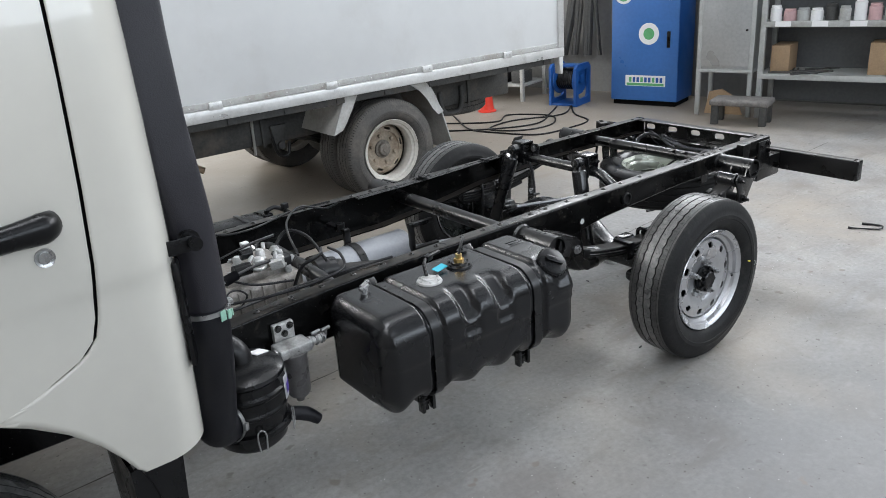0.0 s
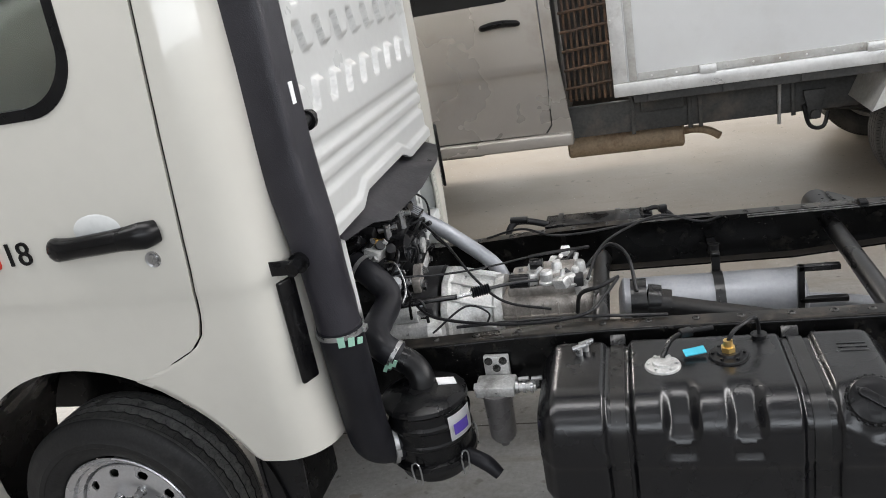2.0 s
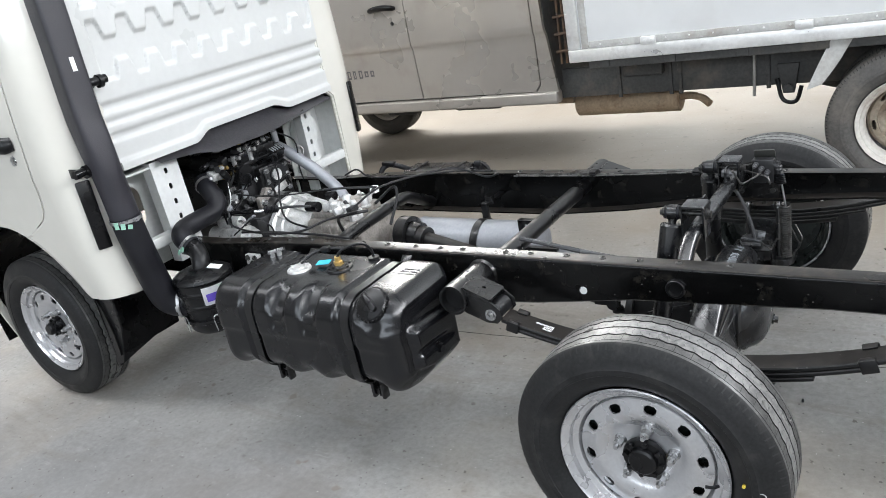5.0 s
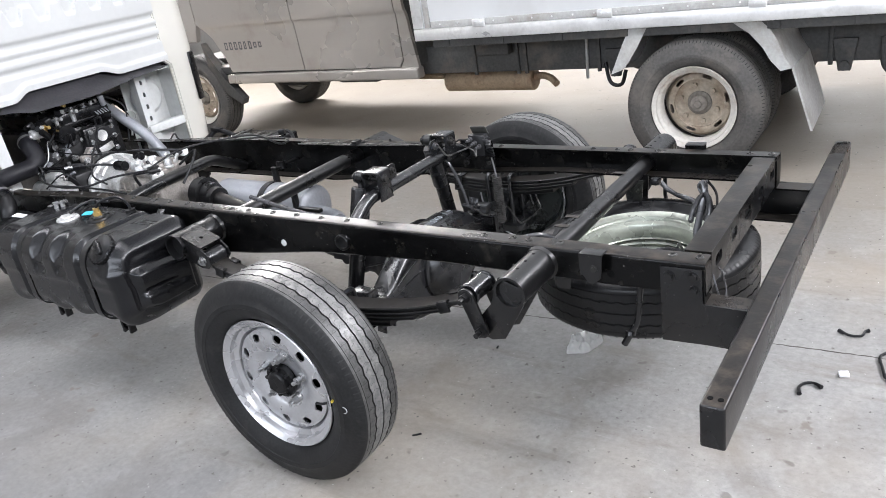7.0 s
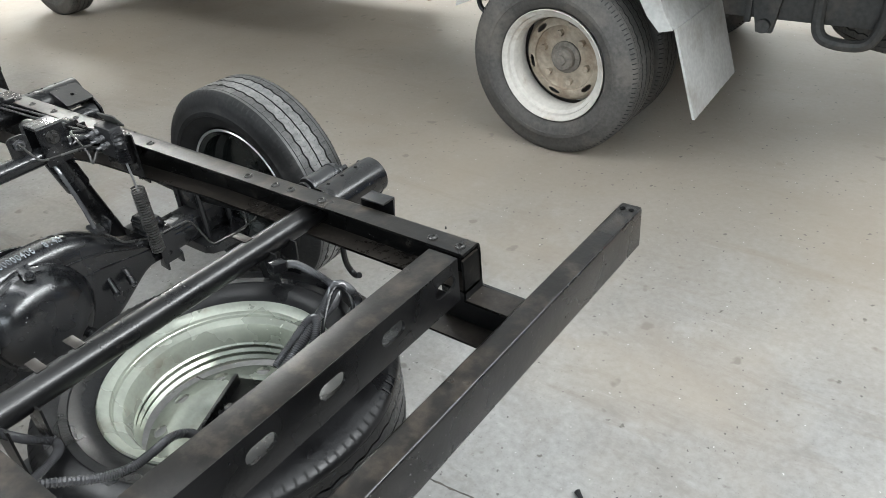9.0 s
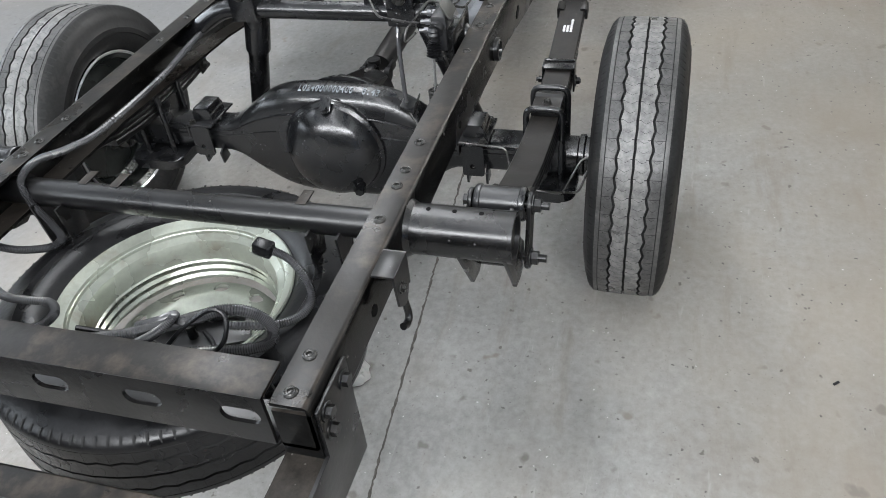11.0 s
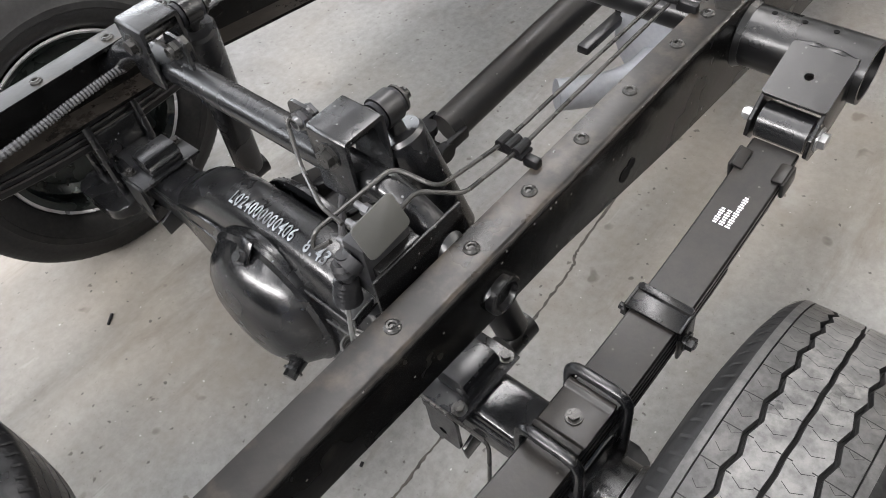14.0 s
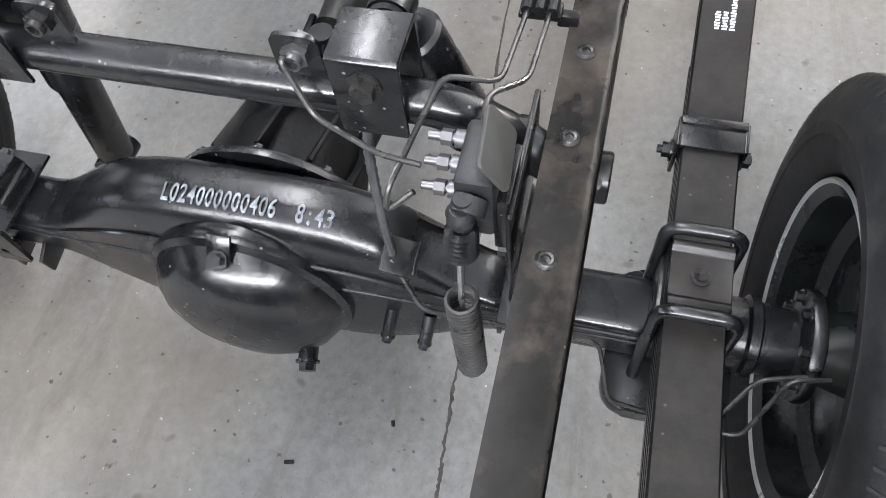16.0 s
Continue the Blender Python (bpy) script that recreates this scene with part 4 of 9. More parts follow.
    for k in (-1, 1):
        block(0.040, 0.005, 0.072, m @ pose(0, k * 0.0395, -0.020), 0.0015, bm)
    block(0.040, 0.084, 0.006, m @ pose(0, 0, 0.0115), 0.002, bm)
    block(0.012, 0.080, 0.007, m @ pose(-0.016, 0, 0.0150), 0.003, bm)
    rod(bm, m @ Vector((0, -s * 0.060, -0.034)), m @ Vector((0, s * 0.056, -0.034)), 0.0055, seg=10)
    hexbolt(bm, m @ Vector((0, -s * 0.042, -0.034)), (0, -s, 0), 0.010, 0.010)
    hexbolt(bm, m @ Vector((0, s * 0.042, -0.034)), (0, s, 0), 0.010, 0.010)
    part("spring_clamp", bm, M["chassis"], spring)
    # ears of the second leaf bent up round the first
    for x in (-0.452, 0.452):
        m = along(x)
        for k in (-1, 1):
            bm = bmesh.new()
            block(0.038, 0.007, 0.034, m @ pose(0, k * 0.0385, -0.004), 0.003, bm)
            block(0.034, 0.018, 0.006, m @ pose(0, k * 0.030, 0.0105, k * 14, 0, 0), 0.0025, bm)
            part("leaf_ear", bm, M["spring_black"], spring)
    # saddle between the U-bolts, centre bolt and the pad under the axle
    bm = bmesh.new()
    prism(bm, [(-0.034, 0.4615), (-0.034, 0.482), (-0.026, 0.484), (-0.020, 0.4755), (0.034, 0.4755), (0.040, 0.484), (0.048, 0.482), (0.048, 0.4615)], 'y', s * SY - 0.034, s * SY + 0.034, 0.0022)
    part("spring_saddle", bm, M["spring_black"], spring, "black pressed saddle under the U-bolts")
    bm = bmesh.new()
    hexbolt(bm, (0.008, s * SY, 0.4755), (0, 0, 1), 0.0078, 0.007)
    part("centre_bolt", bm, M["bolt"], spring)
    for x in (-0.044, 0.060):
        bm = bmesh.new()
        e = 0.0425
        bent(bm, [(x, s * SY - e, 0.235), (x, s * SY - e, 0.4885), (x, s * SY + e, 0.4885), (x, s * SY + e, 0.235)], 0.0078, 0.022, seg=12)
        part("u_bolt", bm, M["axle"], spring)
        for k in (-1, 1):
            bm = bmesh.new()
            hexbolt(bm, (x, s * SY + k * e, 0.258), (0, 0, -1), 0.0125, 0.014)
            part("u_bolt_nut", bm, M["axle"], spring)
    bm = bmesh.new()
    prism(bm, rounded(-0.092, 0.112, s * SY - 0.080, s * SY + 0.080, 0.034, 6), 'z', 0.258, 0.286, 0.006)
    part("spring_pad", bm, M["axle"], spring, "thick glossy black clamp pad below the axle")
    bm = bmesh.new()
    block(0.10, 0.08, 0.06, pose(0.008, s * SY, 0.400), 0.004, bm)
    part("spring_seat", bm, M["axle"], spring)
    return spring


for s in (-1, 1):
    leaf_spring(s)

# ---- rear axle
YC = -0.005
bm = bmesh.new()
ys = [-0.60 + 0.02 * i for i in range(61)]
prev = None
for y in ys:
    d = abs(y - YC)
    g = max(0.0, 1 - (d / 0.335) ** 2) if d < 0.335 else 0.0
    g = g * g * (3 - 2 * g)
    hx, hz = 0.043 + 0.016 * g, 0.043 + 0.119 * g
    n, ring = 28, []
    p = 4.5 - 1.2 * g
    for k in range(n):
        a = 2 * math.pi * k / n
        c, sn = math.cos(a), math.sin(a)
        ring.append(bm.verts.new((hx * math.copysign(abs(c) ** (2 / p), c), y, 0.33 + hz * math.copysign(abs(sn) ** (2 / p), sn))))
    if prev:
        for k in range(n):
            bm.faces.new((prev[k], prev[(k + 1) % n], ring[(k + 1) % n], ring[k]))
    else:
        bm.faces.new(ring)
    prev = ring
bm.faces.new(prev)
axle = part("rear_axle", bm, M["axle"], truck, "glossy black banjo axle housing with white stencilled number")
bm = bmesh.new()
prof = [(0.0, 0.134), (0.040, 0.132), (0.075, 0.126), (0.101, 0.114), (0.118, 0.098), (0.129, 0.078), (0.136, 0.056), (0.139, 0.02)]
lathe(bm, prof, 48, pose(0, YC, 0.337, 0, 0, -90))
part("diff_cover", bm, M["axle"], axle, "glossy black domed differential cover")
bm = bmesh.new()
lathe(bm, [(0.128, 0.075), (0.1385, 0.066), (0.1400, 0.058), (0.1385, 0.050)], 48, pose(0, YC, 0.337, 0, 0, -90))
part("cover_weld", bm, M["axle"], axle)
bm = bmesh.new()
rod(bm, (0.090, 0.066, 0.260), (0.122, 0.072, 0.256), 0.014, seg=12)
hexbolt(bm, (0.122, 0.072, 0.256), (0.95, 0.2, -0.2), 0.012, 0.012)
part("drain_plug", bm, M["axle"], axle)
bm = bmesh.new()
block(0.035, 0.030, 0.005, pose(0.078, 0.0, 0.478, 0, 50, 0), 0.001, bm)
hexbolt(bm, (0.090, 0.0, 0.470), (0.5, 0, 0.85), 0.009, 0.008)
part("cover_bracket", bm, M["axle"], axle)
bm = bmesh.new()
rod(bm, (0.0, -0.165, 0.425), (0.0, -0.165, 0.462), 0.010, seg=12)
hexbolt(bm, (0.015, -0.145, 0.447), (0, 0, 1), 0.013, 0.012)
part("breather", bm, M["axle"], axle)
bm = bmesh.new()
lathe(bm, [(0.120, -0.066), (0.157, -0.066), (0.159, -0.062), (0.159, -0.054), (0.120, -0.048)], 48, pose(0, YC, 0.328, 0, 0, -90))
part("carrier_flange", bm, M["axle"], axle, "thin bolted flange in front of the housing")
for k in range(10):
    bm = bmesh.new()
    a = 2 * math.pi * (k + 0.5) / 10
    hexbolt(bm, (-0.066, YC + 0.147 * math.cos(a), 0.328 + 0.147 * math.sin(a)), (-1, 0, 0), 0.007, 0.007)
    part("flange_bolt", bm, M["axle"], axle)
bm = bmesh.new()
lathe(bm, [(0.122, -0.060), (0.117, -0.10), (0.109, -0.155), (0.088, -0.195), (0.060, -0.25), (0.056, -0.30), (0.0, -0.30)], 14, pose(0, YC - 0.01, 0.325, 0, 0, -90))
part("pinion_housing", bm, M["carrier"], axle, "dull black cast pinion carrier in front of the axle")
for k in range(5):
    bm = bmesh.new()
    a = radians(20 + 35 * k)
    block(0.15, 0.007, 0.040, pose(-0.150, YC - 0.01 + 0.103 * math.cos(a), 0.325 + 0.103 * math.sin(a), math.degrees(a) - 90, -18, 0), 0.002, bm)
    part("housing_rib", bm, M["carrier"], axle)
# pressed seams along the back of the housing
for k, w in ((0.62, 0.0032), (0.30, 0.0030)):
    bm = bmesh.new()
    pts = []
    for i in range(35):
        y = -0.51 + 0.03 * i
        d = abs(y - YC)
        g = max(0.0, 1 - (d / 0.335) ** 2)
        g = g * g * (3 - 2 * g)
        pts.append((0.042 + 0.016 * g, y, 0.33 + (0.043 + 0.119 * g) * k))
    pipe(bm, pts, w, seg=8, steps=3)
    part("housing_seam", bm, M["axle"], axle)
for s in (-1, 1):
    bm = bmesh.new()
    lathe(bm, [(0.0, s * 0.575), (0.047, s * 0.575), (0.047, s * 0.625), (0.052, s * 0.629), (0.052, s * 0.640), (0.045, s * 0.644), (0.045, s * 0.684), (0.054, s * 0.690), (0.070, s * 0.692), (0.072, s * 0.696), (0.072, s * 0.706), (0.0, s * 0.706)], 36, pose(0, 0, 0.33))
    end = part("axle_end", bm, M["axle"], axle, "glossy black round axle end and flange")
    for k in range(8):
        bm = bmesh.new()
        a = 2 * math.pi * (k + 0.3) / 8
        hexbolt(bm, (0.060 * math.cos(a), s * 0.692, 0.33 + 0.060 * math.sin(a)), (0, -s, 0), 0.0070, 0.008)
        part("flange_bolt", bm, M["axle"], end)
    bm = bmesh.new()
    lathe(bm, [(0.036, s * 0.700), (0.040, s * 0.704), (0.042, s * 0.762), (0.03, s * 0.767)], 44, pose(0, 0, 0.33))
    part("wheel_bearing", bm, M["spring_black"], axle, "black bearing housing inside the wheel")
    # bump stop pedestal with folded seat
    bm = bmesh.new()
    yb = 0.368 if s > 0 else -0.400
    block(0.130, 0.078, 0.006, pose(0.0, yb, 0.379), 0.001, bm)
    block(0.130, 0.006, 0.035, pose(0.0, yb - 0.036, 0.363), 0.001, bm)
    part("bump_plate", bm, M["axle"], axle, "folded black plate over the axle tube")
    bm = bmesh.new()
    plate_with_holes(bm, rounded(yb - 0.026, yb + 0.030, 0.290, 0.378, 0.008), [arc(yb, 0.318, 0.007, 0.007, 0, 330, 11)], 'x', 0.064, 0.070)
    part("hanging_tab", bm, M["axle"], axle)
    for k in (-1, 1):
        bm = bmesh.new()
        hexbolt(bm, (k * 0.052, yb + s * 0.024, 0.382), (0, 0, 1), 0.008, 0.007)
        part("plate_bolt", bm, M["bolt"], axle)
    bm = bmesh.new()
    prism(bm, [(yb - 0.031, 0.382), (yb + 0.031, 0.382), (yb + 0.029, 0.398), (yb + 0.024, 0.401), (yb + 0.022, 0.418), (yb - 0.022, 0.418), (yb - 0.024, 0.401), (yb - 0.029, 0.398)], 'x', -0.036, 0.036, 0.004)
    part("bump_stop", bm, M["axle"], axle, "black stepped bump stop block")
    for yl in (0.350, 0.400):
        bm = bmesh.new()
        prism(bm, [(0.030, 0.270), (0.066, 0.265), (0.070, 0.300), (0.040, 0.315)], 'y', s * yl, s * (yl + 0.006), 0.001)
        part("axle_lug", bm, M["axle"], axle)
# number stencilled on the housing
STENCIL, cell = "L024000000406  8:43", 0.222 / 19
for i, letter in enumerate(STENCIL):
    if letter == " ":
        continue
    cu = bpy.data.curves.new("axle_number", 'FONT')
    cu.body, cu.size, cu.extrude, cu.offset = letter, 0.032, 0.0004, 0.0005
    tmp = bpy.data.objects.new("axle_number", cu)
    me = bpy.data.meshes.new_from_object(tmp)
    bpy.data.objects.remove(tmp)
    bm = bmesh.new()
    bm.from_mesh(me)
    bpy.data.meshes.remove(me)
    left, right = min(v.co.x for v in bm.verts), max(v.co.x for v in bm.verts)
    wide = cell * (0.30 if letter == ":" else 0.82)
    for v in bm.verts:
        y = -0.095 + cell * (i + 0.5) + ((v.co.x - left) / (right - left) - 0.5) * wide
        d = abs(y - YC)
        g = max(0.0, 1 - (d / 0.335) ** 2)
        g = g * g * (3 - 2 * g)
        hx, hz, pw = 0.043 + 0.016 * g, 0.043 + 0.119 * g, 4.5 - 1.2 * g
        w = min(0.98, max(-0.98, (0.030 - v.co.y) / hx))
        v.co = Vector((w * hx, y, 0.33 + hz * (1 - abs(w) ** pw) ** (1 / pw) + 0.0012 + v.co.z))
    part("stencilled_character", bm, M["axle_ink"], axle, "white stencilled character")
bm = bmesh.new()
rod(bm, (-0.29, YC - 0.03, 0.325), (-0.312, YC - 0.03, 0.328), 0.056, seg=24)
rod(bm, (-0.405, YC - 0.028, 0.342), (-0.43, YC - 0.025, 0.346), 0.034, 0.035, seg=28)
rod(bm, (-0.43, YC - 0.025, 0.346), (-1.18, 0.045, 0.478), 0.035, seg=28)
rod(bm, (-1.18, 0.045, 0.478), (-1.25, 0.047, 0.488), 0.055, seg=24)
shaft = part("drive_shaft", bm, M["spring_black"], truck, "black propeller shaft")
for k, (px, pz, dx) in enumerate(((-0.325, 0.330, 1), (-0.395, 0.342, -1))):
    for q in (-1, 1):
        bm = bmesh.new()
        v = Vector((0, 1, 0)) if k else Vector((0, 0, 1))
        c = Vector((-0.360, YC - 0.03, 0.335)) + v * 0.040 * q
        block(0.060, 0.026, 0.012, Matrix.Translation((Vector((px, YC - 0.03, pz)) + v * 0.040 * q)) @ pose(0, 0, 0, 90 if k else 0, 0, 0), 0.004, bm)
        rod(bm, c - v * 0.008, c + v * 0.008, 0.020, seg=18)
        part("joint_yoke", bm, M["carrier"], shaft)
bm = bmesh.new()
rod(bm, (-0.360, YC - 0.03, 0.295), (-0.360, YC - 0.03, 0.375), 0.012, seg=12)
rod(bm, (-0.360, YC - 0.070, 0.335), (-0.360, YC + 0.010, 0.335), 0.012, seg=12)
part("joint_cross", bm, M["bolt"], shaft)

# ---- wheels on the ground
TY = 0.767
near_wheel = road_wheel(truck, 0, -TY, TR - 0.004, -1, True, 10)
bm = bmesh.new()
lathe(bm, [(0.0085, -0.862), (0.0105, -0.862), (0.0105, -0.840), (0.0085, -0.840)], 20, pose(0.278, 0, 0.328), closed=True)
part("balance_mark", bm, M["shelf"], near_wheel, "pale ring stamped on the sidewall")
bm = bmesh.new()
rod(bm, (0.241, -0.8635, 0.347), (0.241, -0.850, 0.347), 0.004, seg=12)
part("balance_mark", bm, M["yellow"], near_wheel, "yellow paint dot on the sidewall")
road_wheel(truck, 0, TY, TR - 0.004, 1, True, 40)
road_wheel(truck, -2.69, -0.715, TR - 0.004, -1, False, 25)
road_wheel(truck, -2.69, 0.715, TR - 0.004, 1, False, 60)

# ---- arched cross tube that carries the shock absorbers
XA = -0.018
bm = bmesh.new()
pipe(bm, [(XA + 0.005, -WEB + 0.004, 0.596), (XA + 0.004, -0.385, 0.612), (XA, -0.33, 0.648), (XA, -0.275, 0.676), (XA, -0.22, 0.682), (XA, 0.0, 0.682), (XA, 0.22, 0.682), (XA, 0.275, 0.676), (XA, 0.33, 0.648), (XA + 0.004, 0.385, 0.612), (XA + 0.005, WEB - 0.004, 0.596)], 0.0225, seg=20, steps=5)
arch = part("arched_cross_tube", bm, M["axle"], truck, "arched black cross tube above the axle")
for s, y in ((-1, -0.205), (1, 0.205)):
    bm = bmesh.new()
    # folded saddle over the tube
    prism(bm, [(XA - 0.037, 0.659), (XA - 0.037, 0.756), (XA - 0.033, 0.760), (XA + 0.025, 0.760), (XA + 0.029, 0.756), (XA + 0.029, 0.659), (XA + 0.024, 0.659), (XA + 0.024, 0.754), (XA - 0.032, 0.754), (XA - 0.032, 0.659)], 'y', y - 0.033, y + 0.033, 0.001)
    part("shock_bracket", bm, M["axle"], arch, "folded bracket welded over the tube")
    bm = bmesh.new()
    hexbolt(bm, (XA + 0.029, y, 0.728), (1, 0, 0), 0.012, 0.010)
    rod(bm, (XA + 0.03, y, 0.728), (XA - 0.104, y, 0.730), 0.0085, seg=12)
    hexbolt(bm, (XA - 0.084, y, 0.730), (-1, 0, 0), 0.0125, 0.012)
    part("shock_bolt", bm, M["bolt"], arch)
    bm = bmesh.new()
    yt = y - s * 0.072
    plate_with_holes(bm, rounded(yt - 0.024, yt + 0.024, 0.690, 0.754, 0.012), [arc(yt, 0.732, 0.010, 0.010, 0, 330, 11)], 'x', XA + 0.000, XA + 0.005)
    tab = part("hose_tab", bm, M["axle"], arch)
    bm = bmesh.new()
    rod(bm, (XA - 0.012, yt, 0.732), (XA + 0.012, yt, 0.732), 0.0140, seg=6)
    lathe(bm, [(0.0, -0.013), (0.005, -0.013), (0.006, -0.019), (0.009, -0.019), (0.0095, -0.010)], 18, pose(XA, yt, 0.732, 0, 0, 90))
    part("hose_nut", bm, M["spring_steel"] if s > 0 else M["bolt"], tab, "plated hose nut")
    low = Vector((-0.13, y + s * (0.115 if s < 0 else 0.14), 0.300))
    top = Vector((XA - 0.066, y, 0.730))
    q = (low - top).normalized()
    bm = bmesh.new()
    rod(bm, top + q * 0.034, top + q * 0.040, 0.030, 0.0335, seg=28)
    rod(bm, top + q * 0.040, top + q * 0.205, 0.0335, seg=28)
    rod(bm, top + q * 0.203, top + q * 0.207, 0.0335, 0.030, seg=28)
    shock = part("shock_absorber", bm, M["axle"], truck, "black telescopic shock absorber")
    bm = bmesh.new()
    rod(bm, top + q * 0.200, low - q * 0.02, 0.0275, seg=28)
    rod(bm, low + Vector((0.03, 0, 0)), low - Vector((0.03, 0, 0)), 0.024, seg=20)
    part("lower_tube", bm, M["chassis"], shock)
    bm = bmesh.new()
    eye = Matrix.Translation(top) @ pose(0, 0, 0, 0, 0, 90)
    lathe(bm, [(0.014, -0.013), (0.0225, -0.013), (0.0225, 0.013), (0.014, 0.013)], 28, eye, closed=True)
    rod(bm, top + q * 0.018, top + q * 0.040, 0.012, seg=14)
    part("top_eye", bm, M["chassis"], shock)
    bm = bmesh.new()
    lathe(bm, [(0.009, -0.022), (0.019, -0.020), (0.020, -0.014), (0.014, -0.012), (0.014, 0.012), (0.020, 0.014), (0.019, 0.020), (0.009, 0.022)], 24, eye)
    part("bushing", bm, M["hose"], shock, "black rubber bushing")
    for k in (-1, 1):
        bm = bmesh.new()
        rod(bm, top + Vector((0.0225 * k, 0, 0)), top + Vector((0.0255 * k, 0, 0)), 0.019, seg=22)
        part("washer", bm, M["bolt"], shock)

# ---- rear cross member with slots, bumper brackets, bumper bar
bm = bmesh.new()
slots = [rounded(-0.318 + 0.150 * i, -0.258 + 0.150 * i, 0.598, 0.628, 0.014) for i in range(5)]
plate_with_holes(bm, [(-0.352, 0.560), (0.352, 0.560), (0.352, ZT), (-0.352, ZT)], slots, 'x', 1.094, 1.100)
box(bm, 1.035, 1.094, -0.352, 0.352, 0.560, 0.566, 0.001)
rear_member = part("rear_cross_member", bm, M["chassis"], truck, "black rear channel with a row of oblong holes")
bm = bmesh.new()
box(bm, 1.035, 1.0995, -0.352, 0.352, ZT - 0.006, ZT + 0.0005, 0.0015)
part("upper_flange", bm, M["rail_top"], rear_member, "scuffed dusty upper flange")
bm = bmesh.new()
pipe(bm, [(1.101, -0.345, 0.592), (1.112, -0.352, 0.555), (1.118, -0.330, 0.512), (1.118, -0.300, 0.502), (1.114, -0.276, 0.520), (1.108, -0.282, 0.560), (1.102, -0.292, 0.585)], 0.0024, seg=6)
part("wire_loop", bm, M["sleeve"], rear_member, "thin grey wire loop")
bm = bmesh.new()
box(bm, 1.203, 1.253, -0.826, 0.826, 0.461, 0.562, 0.006, 3)
for fc in bm.faces:
    fc.material_index = 1 if fc.normal.z > 0.8 else 0
bumper = part("bumper_bar", bm, [M["chassis"], M["rail_top"]], truck, "black square-tube rear underrun bar, scuffed on top")
for s in (-1, 1):
    for k in (-1, 1):
        bm = bmesh.new()
        rod(bm, (1.228 + k * 0.010, s * 0.80, 0.561), (1.228 + k * 0.010, s * 0.80, 0.5632), 0.006, seg=10)
        part("bar_hole", bm, M["dark"], bumper)
for s in (-1, 1):
    bm = bmesh.new()
    prism(bm, [(0.998, 0.640), (1.098, 0.640), (1.098, 0.550), (1.203, 0.550), (1.203, 0.444), (0.998, 0.436)], 'y', s * 0.4215, s * 0.4275, 0.001)
    br = part("bumper_bracket", bm, M["chassis"], truck, "black plate bracket between rail and bar")
    bm = bmesh.new()
    y0, y1 = sorted((s * 0.4215, s * 0.365))
    box(bm, 0.998, 1.203, y0, y1, 0.436, 0.442, 0.001)
    part("bracket_flange", bm, M["rail"], br)
    bm = bmesh.new()
    prism(bm, [(1.203, 0.5445), (1.203, 0.550), (1.103, 0.550), (1.103, 0.640), (1.098, 0.640), (1.098, 0.5445)], 'y', y0, y1)
    part("bracket_flange", bm, M["rail"], br)
    for x, z in ((1.02, 0.618), (1.078, 0.622), (1.078, 0.585)):
        bm = bmesh.new()
        hexbolt(bm, (x, s * 0.4275, z), (0, s, 0), 0.010, 0.009)
        part("bolt", bm, M["chassis"], br)
    # small folded body bracket on the rail
    bm = bmesh.new()
    y0, y1 = sorted((s * 0.4215, s * 0.458))
    box(bm, 0.805, 0.865, y0, y1, 0.662, 0.667, 0.002)
    ye = s * 0.456
    prism(bm, [(0.807, 0.666), (0.865, 0.666), (0.858, 0.602), (0.838, 0.586), (0.825, 0.586), (0.807, 0.612)], 'y', ye - 0.002, ye + 0.002)
    box(bm, 0.803, 0.807, y0, y1, 0.605, 0.666, 0.0)
    br = part("body_bracket", bm, M["chassis"], truck, "small folded body bracket")
    bm = bmesh.new()
    hexbolt(bm, (0.842, s * 0.458, 0.628), (0, s, 0), 0.007, 0.006)
    part("bolt", bm, M["bolt"], br)
    bm = bmesh.new()
    if s < 0:
        pipe(bm, [(0.935, -0.392, 0.565), (0.925, -0.396, 0.47), (0.912, -0.402, 0.435), (0.890, -0.412, 0.392)], [0.008, 0.008, 0.009, 0.009], seg=12)
        lathe(bm, [(0.009, -0.005), (0.0135, -0.005), (0.0135, 0.005), (0.009, 0.005)], 18, pose(0.906, -0.405, 0.424, 66, 0, 0), closed=True)
    else:
        pipe(bm, [(0.738, 0.405, 0.56), (0.733, 0.412, 0.49), (0.738, 0.418, 0.460), (0.752, 0.418, 0.452), (0.766, 0.416, 0.458)], 0.007, seg=10)
    part("rope_hook", bm, M["chassis"], truck)

# ---- spare wheel hanging under the rear frame
SP = (0.798, -0.001)
SPM = pose(SP[0], SP[1], 0.430, -90, 0, 25)
bm = bmesh.new()
tyre_mesh(bm)
bmesh.ops.transform(bm, matrix=SPM, verts=bm.verts)
spare = part("spare_tyre", bm, [M["fresh_rubber"], M["fresh_rubber"], M["groove"], M["fresh_rubber"]], truck, "black spare tyre lying flat under the rear frame")
bm = bmesh.new()
rim_mesh(bm, r=0.214, slots=True, dish=0.142, width=0.158)
for r, d in ((0.200, -0.060), (0.193, -0.046), (0.186, -0.032), (0.180, -0.016), (0.176, 0.0), (0.175, 0.018), (0.175, 0.036)):
    lathe(bm, [(r - 0.006, d), (r - 0.001, d - 0.006), (r + 0.006, d), (r - 0.001, d + 0.006)], 72, closed=True)
bmesh.ops.transform(bm, matrix=SPM, verts=bm.verts)
part("spare_rim", bm, M["spare_rim"], spare, "grey steel rim of the spare, dish upwards")

